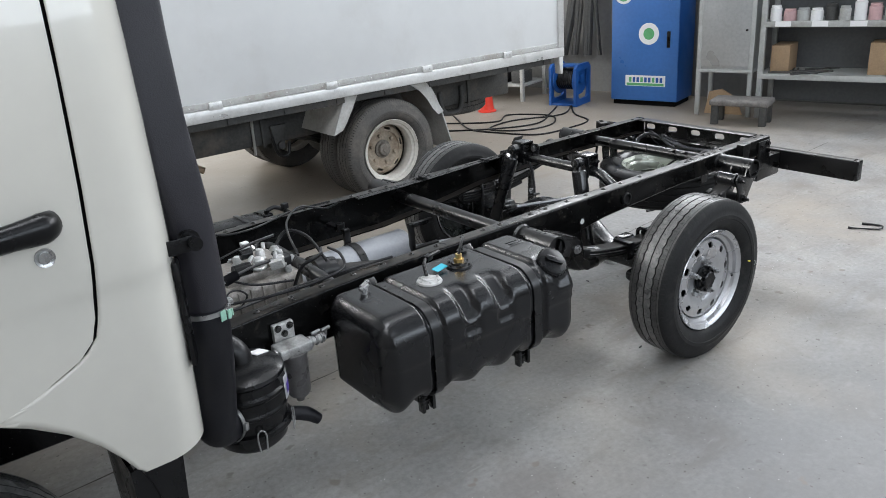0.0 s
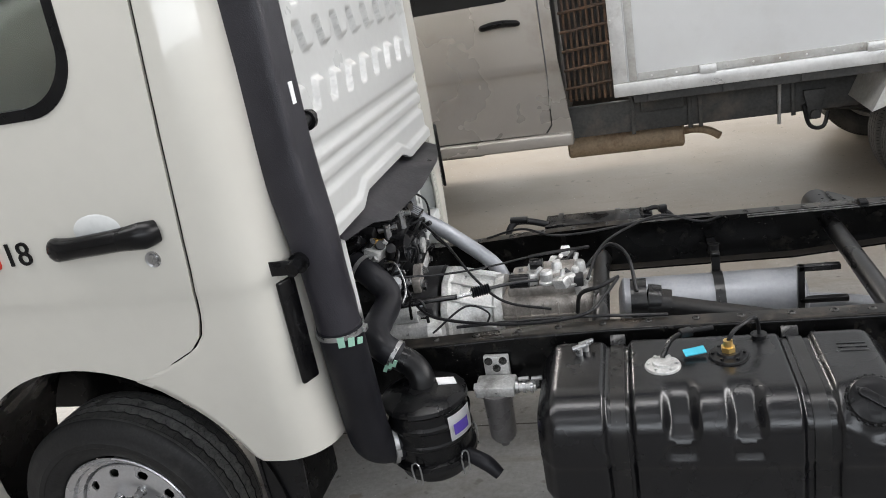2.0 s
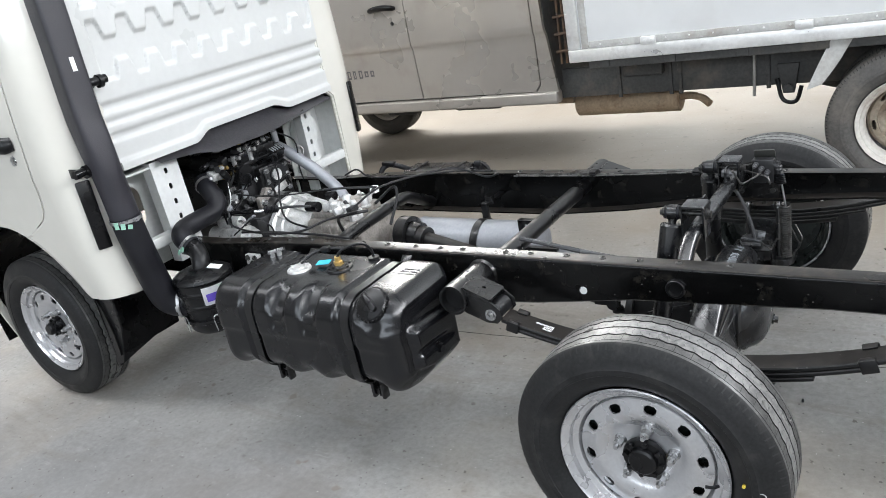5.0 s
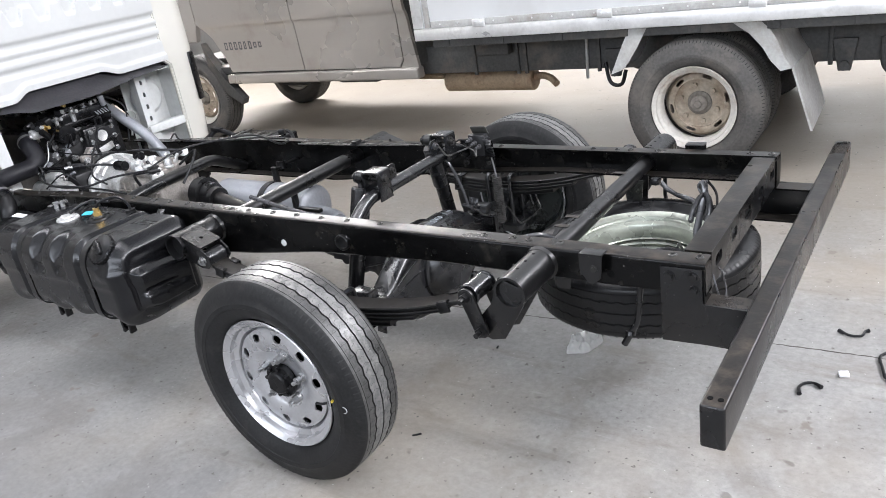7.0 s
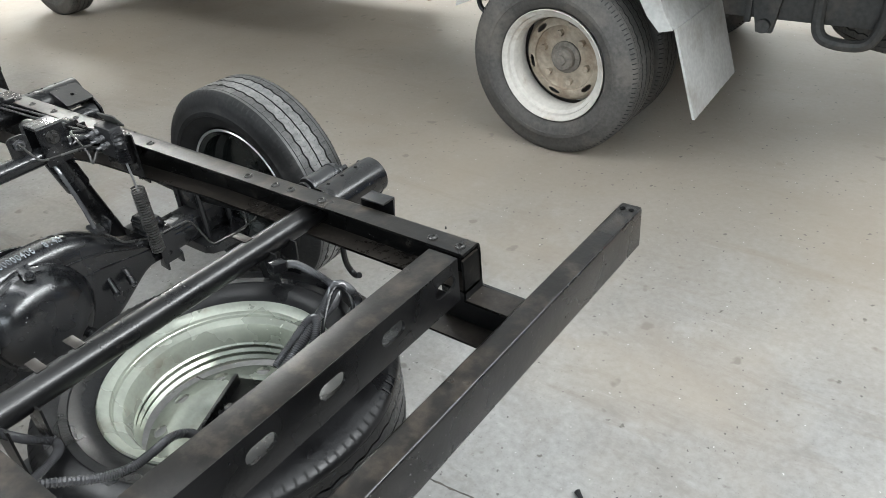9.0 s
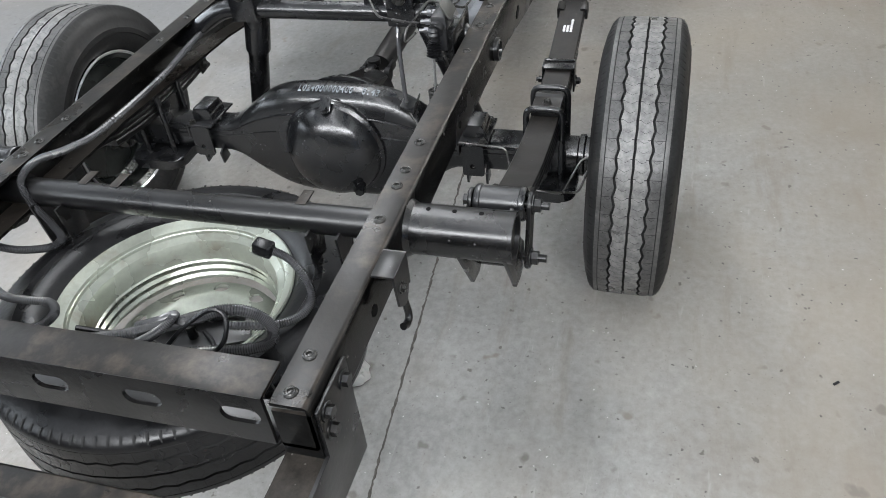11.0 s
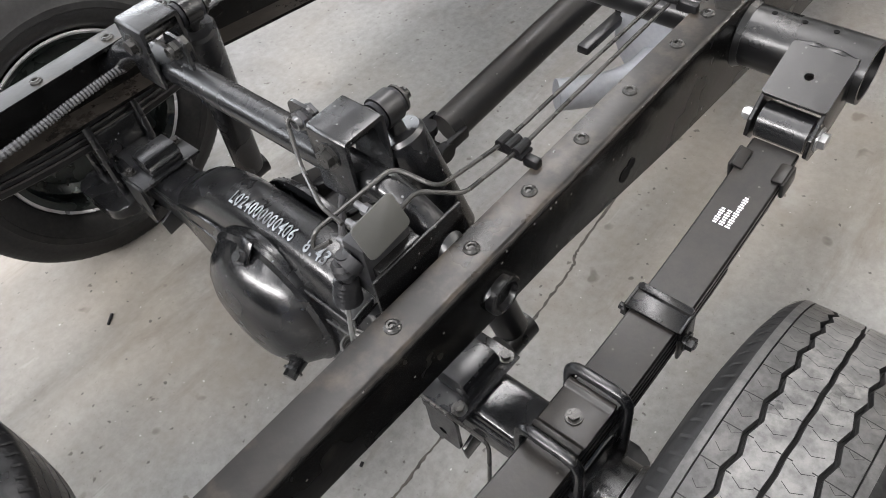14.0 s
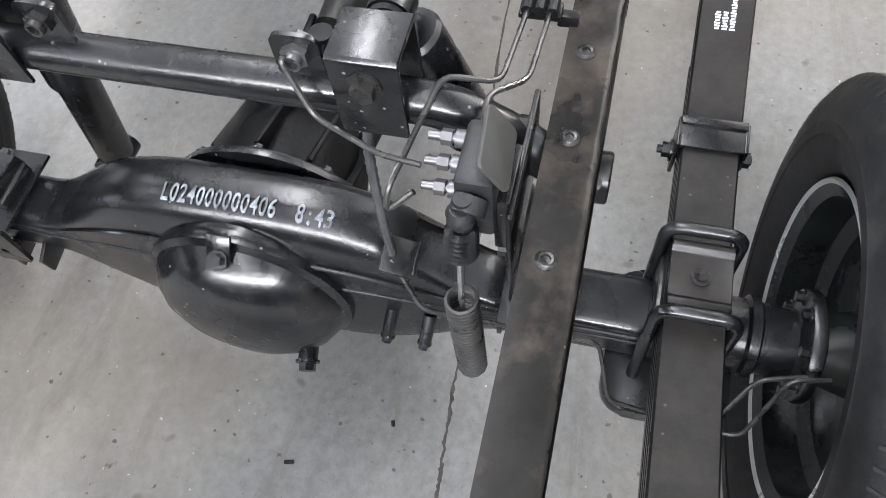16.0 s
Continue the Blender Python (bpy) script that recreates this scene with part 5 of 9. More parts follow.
# ---- carrier of the spare
bm = bmesh.new()
block(0.22, 0.075, 0.010, pose(0.795, -0.004, 0.384, 0, 0, 113), 0.002, bm)
block(0.20, 0.008, 0.03, pose(0.765, -0.018, 0.396, 0, 0, 113), 0.001, bm)
rod(bm, (SP[0], SP[1], 0.35), (SP[0], SP[1], 0.42), 0.010, seg=12)
part("spare_carrier", bm, M["chassis"], truck, "black spare wheel carrier plate")
for s, y in ((-1, -0.16), (-1, -0.23), (1, 0.22)):
    bm = bmesh.new()
    box(bm, T2 - 0.044, T2 - 0.002, y - 0.010, y + 0.010, 0.630, 0.633, 0.001)
    box(bm, T2 - 0.004, T2 - 0.001, y - 0.010, y + 0.010, 0.612, 0.633, 0.001)
    part("tube_tab", bm, M["rail"], tube2)
for y in (-0.30, 0.27):
    bm = bmesh.new()
    prism(bm, [(T2 - 0.02, 0.60), (T2 + 0.045, 0.60), (T2 + 0.035, 0.49), (T2 - 0.01, 0.49)], 'y', y - 0.03, y - 0.026)
    prism(bm, [(T2 - 0.02, 0.60), (T2 + 0.045, 0.60), (T2 + 0.035, 0.49), (T2 - 0.01, 0.49)], 'y', y + 0.026, y + 0.03)
    box(bm, T2 - 0.01, T2 + 0.035, y - 0.03, y + 0.03, 0.486, 0.491, 0.001)
    part("carrier_hanger", bm, M["chassis"], tube2)

# ---- fuel tank
TX0, TX1, TYC, TZC, THY, THZ = -1.522, -0.724, -0.622, 0.489, 0.176, 0.163


def tank_section(n=120):
    """The tank's outline across the truck, with its outward directions: flat top, wide rounded outer shoulder, tucked-in bottom."""
    y0, y1, z0, z1 = TYC - THY, TYC + THY, TZC - THZ, TZC + THZ
    out = []
    for cy, cz, r, a0 in ((y1 - 0.05, z1 - 0.05, 0.05, 0), (y0 + 0.095, z1 - 0.095, 0.095, 90), (y0 + 0.075, z0 + 0.075, 0.075, 180), (y1 - 0.05, z0 + 0.05, 0.05, 270)):
        out += [(cy + r * math.cos(radians(a0 + 90 * i / 8)), cz + r * math.sin(radians(a0 + 90 * i / 8))) for i in range(9)]
    pts = np.array(out + out[:1])
    arcl = np.concatenate([[0], np.cumsum(np.hypot(*np.diff(pts, axis=0).T))])
    t = np.linspace(0, arcl[-1], n, endpoint=False)
    p = np.stack([np.interp(t, arcl, pts[:, 0]), np.interp(t, arcl, pts[:, 1])], 1)
    d = np.roll(p, -1, 0) - np.roll(p, 1, 0)
    nrm = np.stack([d[:, 1], -d[:, 0]], 1) / np.hypot(d[:, 0], d[:, 1])[:, None]
    return p, nrm


STRAPS = ((-1.333, 0.030), (-0.914, 0.034))


def smoothstep(a, b, v):
    t = max(0.0, min(1.0, (v - a) / (b - a)))
    return t * t * (3 - 2 * t)


def tank_inset(x, y, z):
    """How far the wall lies inside the plain outline."""
    e = min(x - TX0, TX1 - x)
    d = 0.055 - math.sqrt(max(0.0, 0.055 ** 2 - (0.055 - e) ** 2)) if e < 0.055 else 0.0
    for c, w in STRAPS:
        d += 0.014 * (1 - smoothstep(w - 0.006, w + 0.008, abs(x - c)))
    outer = smoothstep(-0.665, -0.765, y)
    for c in (-1.198, -1.062):
        across = 1 - smoothstep(0.016, 0.046, abs(x - c))
        down = smoothstep(0.545, 0.610, z)
        d += 0.026 * across * down * outer
        # a moulded grip pocket below each flute
        d += 0.010 * (1 - smoothstep(0.0, 1.0, (math.hypot(max(0.0, abs(x - c) - 0.022), max(0.0, abs(z - 0.538) - 0.004)) - 0.004) / 0.016)) * outer
    # wide bulges of the lower edge
    d += 0.020 * (0.5 + 0.5 * math.cos(2 * math.pi * (x + 1.13) / 0.137)) * smoothstep(0.420, 0.345, z) * outer
    # the seam, and the lower half set back a little
    d += 0.0045 * smoothstep(0.503, 0.497, z) * outer - 0.006 * math.exp(-((z - 0.500) / 0.005) ** 2) * outer
    # ledge on the outer corner behind the rear strap, and its hollow above
    corner = smoothstep(-0.850, -0.800, x) * outer
    d += 0.006 * corner * (smoothstep(0.548, 0.572, z) - smoothstep(0.590, 0.640, z)) - 0.006 * corner * math.exp(-((z - 0.542) / 0.012) ** 2)
    # round seat of the filler cap
    d += 0.004 * smoothstep(0.082, 0.070, math.hypot(x + 0.806, (y + 0.757) * 1.3, (z - 0.622))) * outer
    return d


def tank_mesh(bm, nu=190):
    p, nrm = tank_section()
    rows = []
    for i in range(nu + 1):
        u = i / nu
        x = TX0 + (TX1 - TX0) * (0.5 - 0.5 * math.cos(math.pi * u) if u < 0.04 or u > 0.96 else u)
        rows.append((x, [bm.verts.new((x, y - tank_inset(x, y, z) * ny, z - tank_inset(x, y, z) * nz)) for (y, z), (ny, nz) in zip(p, nrm)]))
    rows.sort(key=lambda r: r[0])
    for (_, a), (_, b) in zip(rows, rows[1:]):
        for k in range(len(a)):
            bm.faces.new((a[k], a[(k + 1) % len(a)], b[(k + 1) % len(a)], b[k]))
    bm.faces.new(rows[0][1])
    # rear end: the lower half stands proud under a ledge, with a crease across it
    rim = rows[-1][1]
    cy, cz = TYC, TZC - 0.01
    prev = rim
    for i in range(1, 25):
        f = 1 - i / 25
        ring = []
        for v in rim:
            y, z = cy + (v.co.y - cy) * f, cz + (v.co.z - cz) * f
            w = smoothstep(1.0, 0.78, f)
            lift = 0.026 * (1 - smoothstep(0.528, 0.556, z + 0.10 * (y + 0.70) * (y > -0.70))) - 0.016 * math.exp(-((z - 0.462 + 0.08 * (y + 0.70)) / 0.013) ** 2) * smoothstep(-0.52, -0.62, y) + 0.006
            ring.append(bm.verts.new((TX1 + w * lift, y, z)))
        for k in range(len(rim)):
            bm.faces.new((prev[k], prev[(k + 1) % len(rim)], ring[(k + 1) % len(rim)], ring[k]))
        prev = ring
    bm.faces.new(prev)


bm = bmesh.new()
tank_mesh(bm)
tank = part("fuel_tank", bm, M["tank"], truck, "glossy black moulded plastic fuel tank with fluted top edge", sharp=50)
for x, _ in STRAPS:
    bm = bmesh.new()
    p, nrm = tank_section(90)
    prev = None
    for (y, z), (ny, nz) in zip(p, nrm):
        if y > -0.47 and z > 0.40:
            continue
        ring = [bm.verts.new((x + d, y + o * ny, z + o * nz)) for d, o in ((-0.016, -0.013), (0.016, -0.013), (0.016, -0.009), (-0.016, -0.009))]
        if prev:
            for k in range(4):
                bm.faces.new((prev[k], prev[(k + 1) % 4], ring[(k + 1) % 4], ring[k]))
        prev = ring
    part("tank_strap", bm, M["chassis"], tank, "black steel strap round the tank")
    bm = bmesh.new()
    box(bm, x - 0.026, x + 0.026, -0.70, -0.62, 0.292, 0.322, 0.003)
    box(bm, x - 0.026, x - 0.014, -0.716, -0.690, 0.262, 0.318, 0.002)
    box(bm, x + 0.014, x + 0.026, -0.716, -0.690, 0.262, 0.318, 0.002)
    rod(bm, (x, -0.68, 0.33), (x, -0.700, 0.262), 0.008, seg=10)
    hexbolt(bm, (x, -0.689, 0.292), (0, -0.2, -1), 0.013, 0.012)
    prism(bm, [(-0.445, 0.62), (-0.424, 0.64), (-0.424, 0.33), (-0.62, 0.296), (-0.68, 0.300), (-0.68, 0.312), (-0.445, 0.345)], 'x', x - 0.02, x + 0.02, 0.002)
    part("tank_bracket", bm, M["chassis"], tank)
# sender flanges and pipes on top
def flange(x, y, z, r, metal, label):
    bm = bmesh.new()
    lathe(bm, [(0.0, 0.016), (r * 0.55, 0.016), (r * 0.6, 0.010), (r * 0.95, 0.008), (r, 0.004), (r, -0.012)], 30, pose(x, y, z, 90, 0, 0))
    for k in range(6):
        a = 2 * math.pi * k / 6
        hexbolt(bm, (x + 0.78 * r * math.cos(a), y + 0.78 * r * math.sin(a), z + 0.008), (0, 0, 1), 0.0045, 0.004, False)
    return part("sender_flange", bm, metal, tank, label)


flange(-1.226, -0.618, 0.650, 0.042, M["cast"], "bright metal sender flange")
flange(-1.075, -0.583, 0.650, 0.046, M["plastic"], "black pump flange with brass fitting")
bm = bmesh.new()
rod(bm, (-1.075, -0.583, 0.660), (-1.075, -0.583, 0.678), 0.017, seg=6)
rod(bm, (-1.075, -0.583, 0.678), (-1.075, -0.583, 0.694), 0.011, seg=12)
part("brass_fitting", bm, M["brass"], tank)
bm = bmesh.new()
pipe(bm, [(-1.075, -0.583, 0.69), (-1.06, -0.575, 0.712), (-1.03, -0.55, 0.722), (-1.005, -0.52, 0.715), (-0.995, -0.50, 0.68), (-0.995, -0.50, 0.65)], 0.005, seg=8)
part("vent_pipe", bm, M["wire"], tank)
bm = bmesh.new()
rod(bm, (-0.995, -0.50, 0.645), (-0.995, -0.50, 0.662), 0.019, seg=16)
part("vent_flange", bm, M["plastic"], tank)
bm = bmesh.new()
block(0.050, 0.026, 0.003, pose(-1.150, -0.575, 0.664, 8, -4, 12), 0.0, bm)
part("cyan_tape", bm, M["cyan"], tank, "cyan tape flag")
bm = bmesh.new()
pipe(bm, [(-1.226, -0.605, 0.668), (-1.20, -0.56, 0.690), (-1.16, -0.53, 0.694), (-1.10, -0.51, 0.690)], 0.006, seg=8)
block(0.030, 0.022, 0.018, pose(-1.165, -0.535, 0.694, 0, 0, 20), 0.003, bm)
part("sender_plug", bm, M["plastic"], tank)
for x, y in ((-1.425, -0.545), (-1.41, -0.525)):
    bm = bmesh.new()
    rod(bm, (x, y, 0.640), (x, y, 0.670), 0.009, seg=10)
    rod(bm, (x - 0.015, y, 0.668), (x + 0.02, y + 0.01, 0.674), 0.007, seg=10)
    part("pipe_stub", bm, M["chrome"], tank)
fx, fy, fz = -0.812, -0.752, 0.628
q = pose(fx, fy, fz, -45, 0, 0) @ Matrix.Scale(0.80, 4)
bm = bmesh.new()
lathe(bm, [(0.0, -0.022), (0.040, -0.022), (0.046, -0.020), (0.060, -0.018), (0.065, -0.012), (0.066, 0.004), (0.060, 0.010), (0.060, 0.04)], 40, q)
cap = part("filler_cap", bm, M["plastic"], tank, "round black filler cap with grip")
for k in range(22):
    a = 2 * math.pi * k / 22
    bm = bmesh.new()
    block(0.006, 0.016, 0.008, q @ pose(0.066 * math.cos(a), -0.006, 0.066 * math.sin(a), 0, -math.degrees(a), 0), 0.001, bm)
    part("grip_rib", bm, M["plastic"], cap)
bm = bmesh.new()
prism(bm, rounded(-0.043, 0.043, -0.012, 0.012, 0.010), 'y', -0.036, -0.018, 0.003)
bmesh.ops.transform(bm, matrix=q @ pose(0, 0, 0, 0, 35, 0), verts=bm.verts)
part("cap_grip", bm, M["plastic"], cap)
for i in range(3):
    bm = bmesh.new()
    box(bm, -0.835 + 0.0, -0.775, -0.552 - 0.017 * i, -0.545 - 0.017 * i, 0.6515, 0.6535, 0.0008)
    part("moulded_mark", bm, M["tank"], tank)
bm = bmesh.new()
rod(bm, (-0.706, -0.63, 0.43), (-0.696, -0.63, 0.43), 0.020, seg=18)
hexbolt(bm, (-0.697, -0.63, 0.43), (1, 0, 0), 0.013, 0.010)
part("drain_plug", bm, M["plastic"], tank)

# ---- air filter, intake hoses, snorkel
FX, FY = -1.852, -0.545
bm = bmesh.new()
prof = [(0.0, 0.585), (0.050, 0.585), (0.080, 0.578), (0.104, 0.568), (0.116, 0.560), (0.119, 0.550), (0.110, 0.540), (0.112, 0.515), (0.118, 0.508), (0.118, 0.500), (0.112, 0.493), (0.112, 0.460), (0.116, 0.455), (0.116, 0.448), (0.110, 0.442), (0.108, 0.400), (0.118, 0.396), (0.120, 0.384), (0.108, 0.378), (0.100, 0.345), (0.085, 0.330), (0.0, 0.326)]
lathe(bm, prof, 44, pose(FX, FY, 0, 90, 0, 0))
filt = part("air_filter", bm, M["plastic"], truck, "black cylindrical air filter canister")
bmesh_label = bmesh.new()
a0, a1 = radians(-48), radians(-6)
prev = None
for i in range(13):
    a = a0 + (a1 - a0) * i / 12
    pr = [bmesh_label.verts.new((FX + 0.1195 * math.cos(a), FY + 0.1195 * math.sin(a), z)) for z in (0.462, 0.535)]
    if prev:
        bmesh_label.faces.new((prev[0], pr[0], pr[1], prev[1]))
    prev = pr
bmesh.ops.solidify(bmesh_label, geom=bmesh_label.faces[:], thickness=0.001)
part("filter_label", bmesh_label, M["label"], filt, "white sticker with purple block")
bm = bmesh.new()
prev = None
for i in range(7):
    a = radians(-42 + 26 * i / 6)
    pr = [bm.verts.new((FX + 0.1212 * math.cos(a), FY + 0.1212 * math.sin(a), z)) for z in (0.476, 0.508)]
    if prev:
        bm.faces.new((prev[0], pr[0], pr[1], prev[1]))
    prev = pr
part("label_print", bm, M["purple"], filt)
for a in (-100, -35, 30):
    bm = bmesh.new()
    c, sn = math.cos(radians(a)), math.sin(radians(a))
    pipe(bm, [(FX + 0.122 * c - 0.010 * sn, FY + 0.122 * sn + 0.010 * c, 0.352), (FX + 0.124 * c - 0.012 * sn, FY + 0.124 * sn + 0.012 * c, 0.405), (FX + 0.122 * c, FY + 0.122 * sn, 0.418), (FX + 0.124 * c + 0.012 * sn, FY + 0.124 * sn - 0.012 * c, 0.405), (FX + 0.122 * c + 0.010 * sn, FY + 0.122 * sn - 0.010 * c, 0.352)], 0.0025, seg=6)
    part("spring_clip", bm, M["chrome"], filt)
bm = bmesh.new()
pipe(bm, [(FX + 0.09, FY - 0.03, 0.385), (FX + 0.15, FY - 0.05, 0.365), (FX + 0.185, FY - 0.06, 0.335)], [0.020, 0.022, 0.017], seg=12)
part("dust_valve", bm, M["hose"], filt)
bm = bmesh.new()
block(0.05, 0.035, 0.003, pose(FX + 0.062, FY + 0.018, 0.582, 0, 13, 25), 0.0, bm)
part("top_sticker", bm, M["label"], filt)
# outlet elbow towards the engine
bm = bmesh.new()
pipe(bm, [(FX + 0.0, FY + 0.0, 0.565), (FX - 0.004, FY + 0.012, 0.605), (FX - 0.030, FY + 0.028, 0.634), (FX - 0.080, FY + 0.034, 0.662)], 0.036, seg=20)
part("outlet_elbow", bm, M["plastic"], filt)
bm = bmesh.new()
pipe(bm, [(FX - 0.066, FY + 0.034, 0.655), (-1.955, -0.512, 0.688), (-1.984, -0.470, 0.706), (-1.990, -0.380, 0.712), (-1.992, -0.305, 0.716), (-2.005, -0.262, 0.745), (-2.050, -0.250, 0.795), (-2.100, -0.225, 0.825)], 0.040, seg=20)
hose = part("intake_hose", bm, M["hose"], truck, "black bent rubber intake hose")
def clamp(parent, p, d, r, mt, label="", w=0.012):
    bm = bmesh.new()
    p, d = Vector(p), Vector(d).normalized()
    q = d.to_track_quat('Y', 'Z').to_matrix().to_4x4()
    lathe(bm, [(r, -w / 2), (r + 0.003, -w / 2), (r + 0.003, w / 2), (r, w / 2)], 30, Matrix.Translation(p) @ q, closed=True)
    block(0.022, w * 1.2, 0.012, Matrix.Translation(p) @ q @ pose(r + 0.006, 0, 0.0, 0, 90, 0), 0.002, bm)
    return part("hose_clamp", bm, mt, parent, label)


clamp(hose, (FX - 0.072, FY + 0.034, 0.658), (-0.05, 0.006, 0.03), 0.042, M["chrome"])
bm = bmesh.new()
for k in range(3):
    block(0.010, 0.003, 0.020 - 0.004 * (k == 1), pose(FX - 0.088 + 0.014 * k, FY - 0.012, 0.644 + 0.007 * k, 0, 28, 8), 0.0, bm)
part("green_tape", bm, M["teal"], hose, "green masking tape tag")
clamp(hose, (-2.075, -0.240, 0.812), (-0.05, 0.02, 0.03), 0.042, M["chrome"])
# snorkel: square duct above, round hose below
def duct_mesh(bm):
    """A duct lying across the cab's rear corner: a rounded rectangle above, turning round at its lower end."""
    keys = [(2.12, -2.000, -0.695, 0.0), (1.80, -2.000, -0.700, 0.0), (1.50, -2.000, -0.706, 0.0), (1.32, -1.997, -0.713, 0.0), (1.22, -1.990, -0.717, 0.15), (1.12, -1.980, -0.717, 0.6), (1.02, -1.973, -0.714, 1.0), (0.92, -1.971, -0.709, 1.0), (0.835, -1.972, -0.706, 1.0)]
    hs = [k[0] for k in keys][::-1]
    along, out = Vector((0.995, -0.10, 0)), Vector((-0.10, -0.995, 0))
    prev = None
    for i in range(61):
        z = 2.12 - (2.12 - 0.835) * i / 60
        cx, cy, rnd = (float(np.interp(z, hs, [k[j] for k in keys][::-1])) for j in (1, 2, 3))
        ring = []
        for k in range(40):
            a = 2 * math.pi * k / 40
            c, sn = math.cos(a), math.sin(a)
            p = 2 / (6.0 - 4.0 * rnd)
            u = math.copysign(abs(c) ** p, c) * (0.052 * (1 - rnd) + 0.054 * rnd)
            v = math.copysign(abs(sn) ** p, sn) * (0.050 * (1 - rnd) + 0.054 * rnd)
            q = Vector((cx, cy, z)) + along * u + out * v
            ring.append(bm.verts.new(q))
        if prev:
            for k in range(40):
                bm.faces.new((prev[k], prev[(k + 1) % 40], ring[(k + 1) % 40], ring[k]))
        else:
            bm.faces.new(ring)
        prev = ring
    bm.faces.new(prev)


bm = bmesh.new()
duct_mesh(bm)
snork = part("snorkel_duct", bm, M["duct"], truck, "tall grained black intake snorkel behind the cab", sharp=60)
bm = bmesh.new()
pipe(bm, [(-1.972, -0.706, 0.86), (-1.974, -0.700, 0.78), (-1.978, -0.684, 0.66), (-1.984, -0.662, 0.54), (-1.982, -0.645, 0.485), (-1.965, -0.622, 0.456), (-1.935, -0.600, 0.448), (-1.88, -0.565, 0.446)], 0.056, seg=26, steps=6)
part("snorkel_hose", bm, M["hose"], snork, "soft black rubber hose")
cl = clamp(snork, (-1.972, -0.706, 0.845), (0, 0, 1), 0.057, M["chrome"])
bm = bmesh.new()
for k in range(3):
    a = radians(-70 + 22 * k)
    block(0.016, 0.003, 0.026 - 0.005 * k, pose(-1.972 + 0.062 * math.cos(a), -0.706 + 0.062 * math.sin(a), 0.838 - 0.006 * k, 0, 8 * k, math.degrees(a) + 90), 0.0, bm)
part("green_tape", bm, M["teal"], cl, "green masking tape tag")
clamp(snork, (-1.948, -0.610, 0.450), (0.8, 0.55, -0.1), 0.058, M["chrome"])
for y, z, x in ((-0.655, 1.343, -1.965), (-0.80, 1.052, -2.0)):
    bm = bmesh.new()
    rod(bm, (x, y - 0.02, z), (x, y + 0.055, z + 0.004), 0.016, seg=14)
    rod(bm, (x, y + 0.02, z), (x, y + 0.035, z), 0.024, seg=14)
    block(0.06, 0.004, 0.035, pose(x - 0.03, y, z), 0.001, bm)
    part("rubber_mount", bm, M["plastic"], snork)
bm = bmesh.new()
block(0.003, 0.016, 0.048, pose(-1.9470, -0.712, 1.420, 0, 0, -6), 0.0, bm)
part("duct_sticker", bm, M["label"], snork)

# ---- fuel water separator on the rail
bm = bmesh.new()
sx, sy = -1.665, -0.490
box(bm, sx - 0.035, sx + 0.035, -0.445, -0.424, 0.53, 0.60, 0.004)
box(bm, sx - 0.055, sx + 0.055, sy - 0.03, sy + 0.045, 0.515, 0.548, 0.008)
rod(bm, (sx - 0.06, sy, 0.532), (sx + 0.11, sy, 0.532), 0.013, seg=12)
sep = part("fuel_filter_head", bm, M["cast"], truck, "bare cast metal fuel filter head on the rail")
bm = bmesh.new()
lathe(bm, [(0.0, 0.350), (0.012, 0.350), (0.014, 0.368), (0.030, 0.372), (0.037, 0.385), (0.040, 0.505), (0.043, 0.510), (0.043, 0.520), (0.0, 0.520)], 28, pose(sx, sy, 0, 90, 0, 0))
part("filter_bowl", bm, M["bowl_grey"], sep, "grey metal filter bowl")
for dx, dz in ((-0.02, 0.588), (0.02, 0.588), (0.0, 0.566)):
    bm = bmesh.new()
    hexbolt(bm, (sx + dx, -0.445, dz), (0, -1, 0), 0.008, 0.007)
    part("bracket_bolt", bm, M["bolt"], sep)
bm = bmesh.new()
for k in (0, 1):
    rod(bm, (sx + 0.08 + 0.035 * k, sy, 0.532), (sx + 0.08 + 0.035 * k, sy - 0.005, 0.560), 0.005, seg=10)
    rod(bm, (sx + 0.066 + 0.035 * k, sy - 0.004, 0.557), (sx + 0.094 + 0.035 * k, sy - 0.004, 0.560), 0.006, seg=10)
part("bleed_tap", bm, M["chrome"], sep)
bm = bmesh.new()
for k in range(3):
    rod(bm, (sx + 0.055 + 0.02 * k, sy, 0.532), (sx + 0.063 + 0.02 * k, sy, 0.532), 0.018, seg=12)
part("hose_nut", bm, M["chrome"], sep)

# ---- muffler between the rails
bm = bmesh.new()
lathe(bm, [(0.0, -0.30), (0.06, -0.30), (0.085, -0.292), (0.098, -0.285), (0.101, -0.278), (0.098, -0.270), (0.098, 0.270), (0.101, 0.278), (0.098, 0.285), (0.085, 0.292), (0.06, 0.30), (0.0, 0.30)], 44, pose(-1.045, 0.215, 0.404, 0, 0, 90))
muf = part("muffler", bm, M["silver"], truck, "bright silver exhaust muffler between the rails")
bm = bmesh.new()
pipe(bm, [(-0.760, 0.215, 0.380), (-0.70, 0.210, 0.378), (-0.64, 0.190, 0.382), (-0.585, 0.155, 0.390), (-0.55, 0.125, 0.395)], [0.034, 0.032, 0.031, 0.030, 0.030], seg=20)
part("tail_pipe", bm, M["silver"], muf, "bent silver outlet pipe")
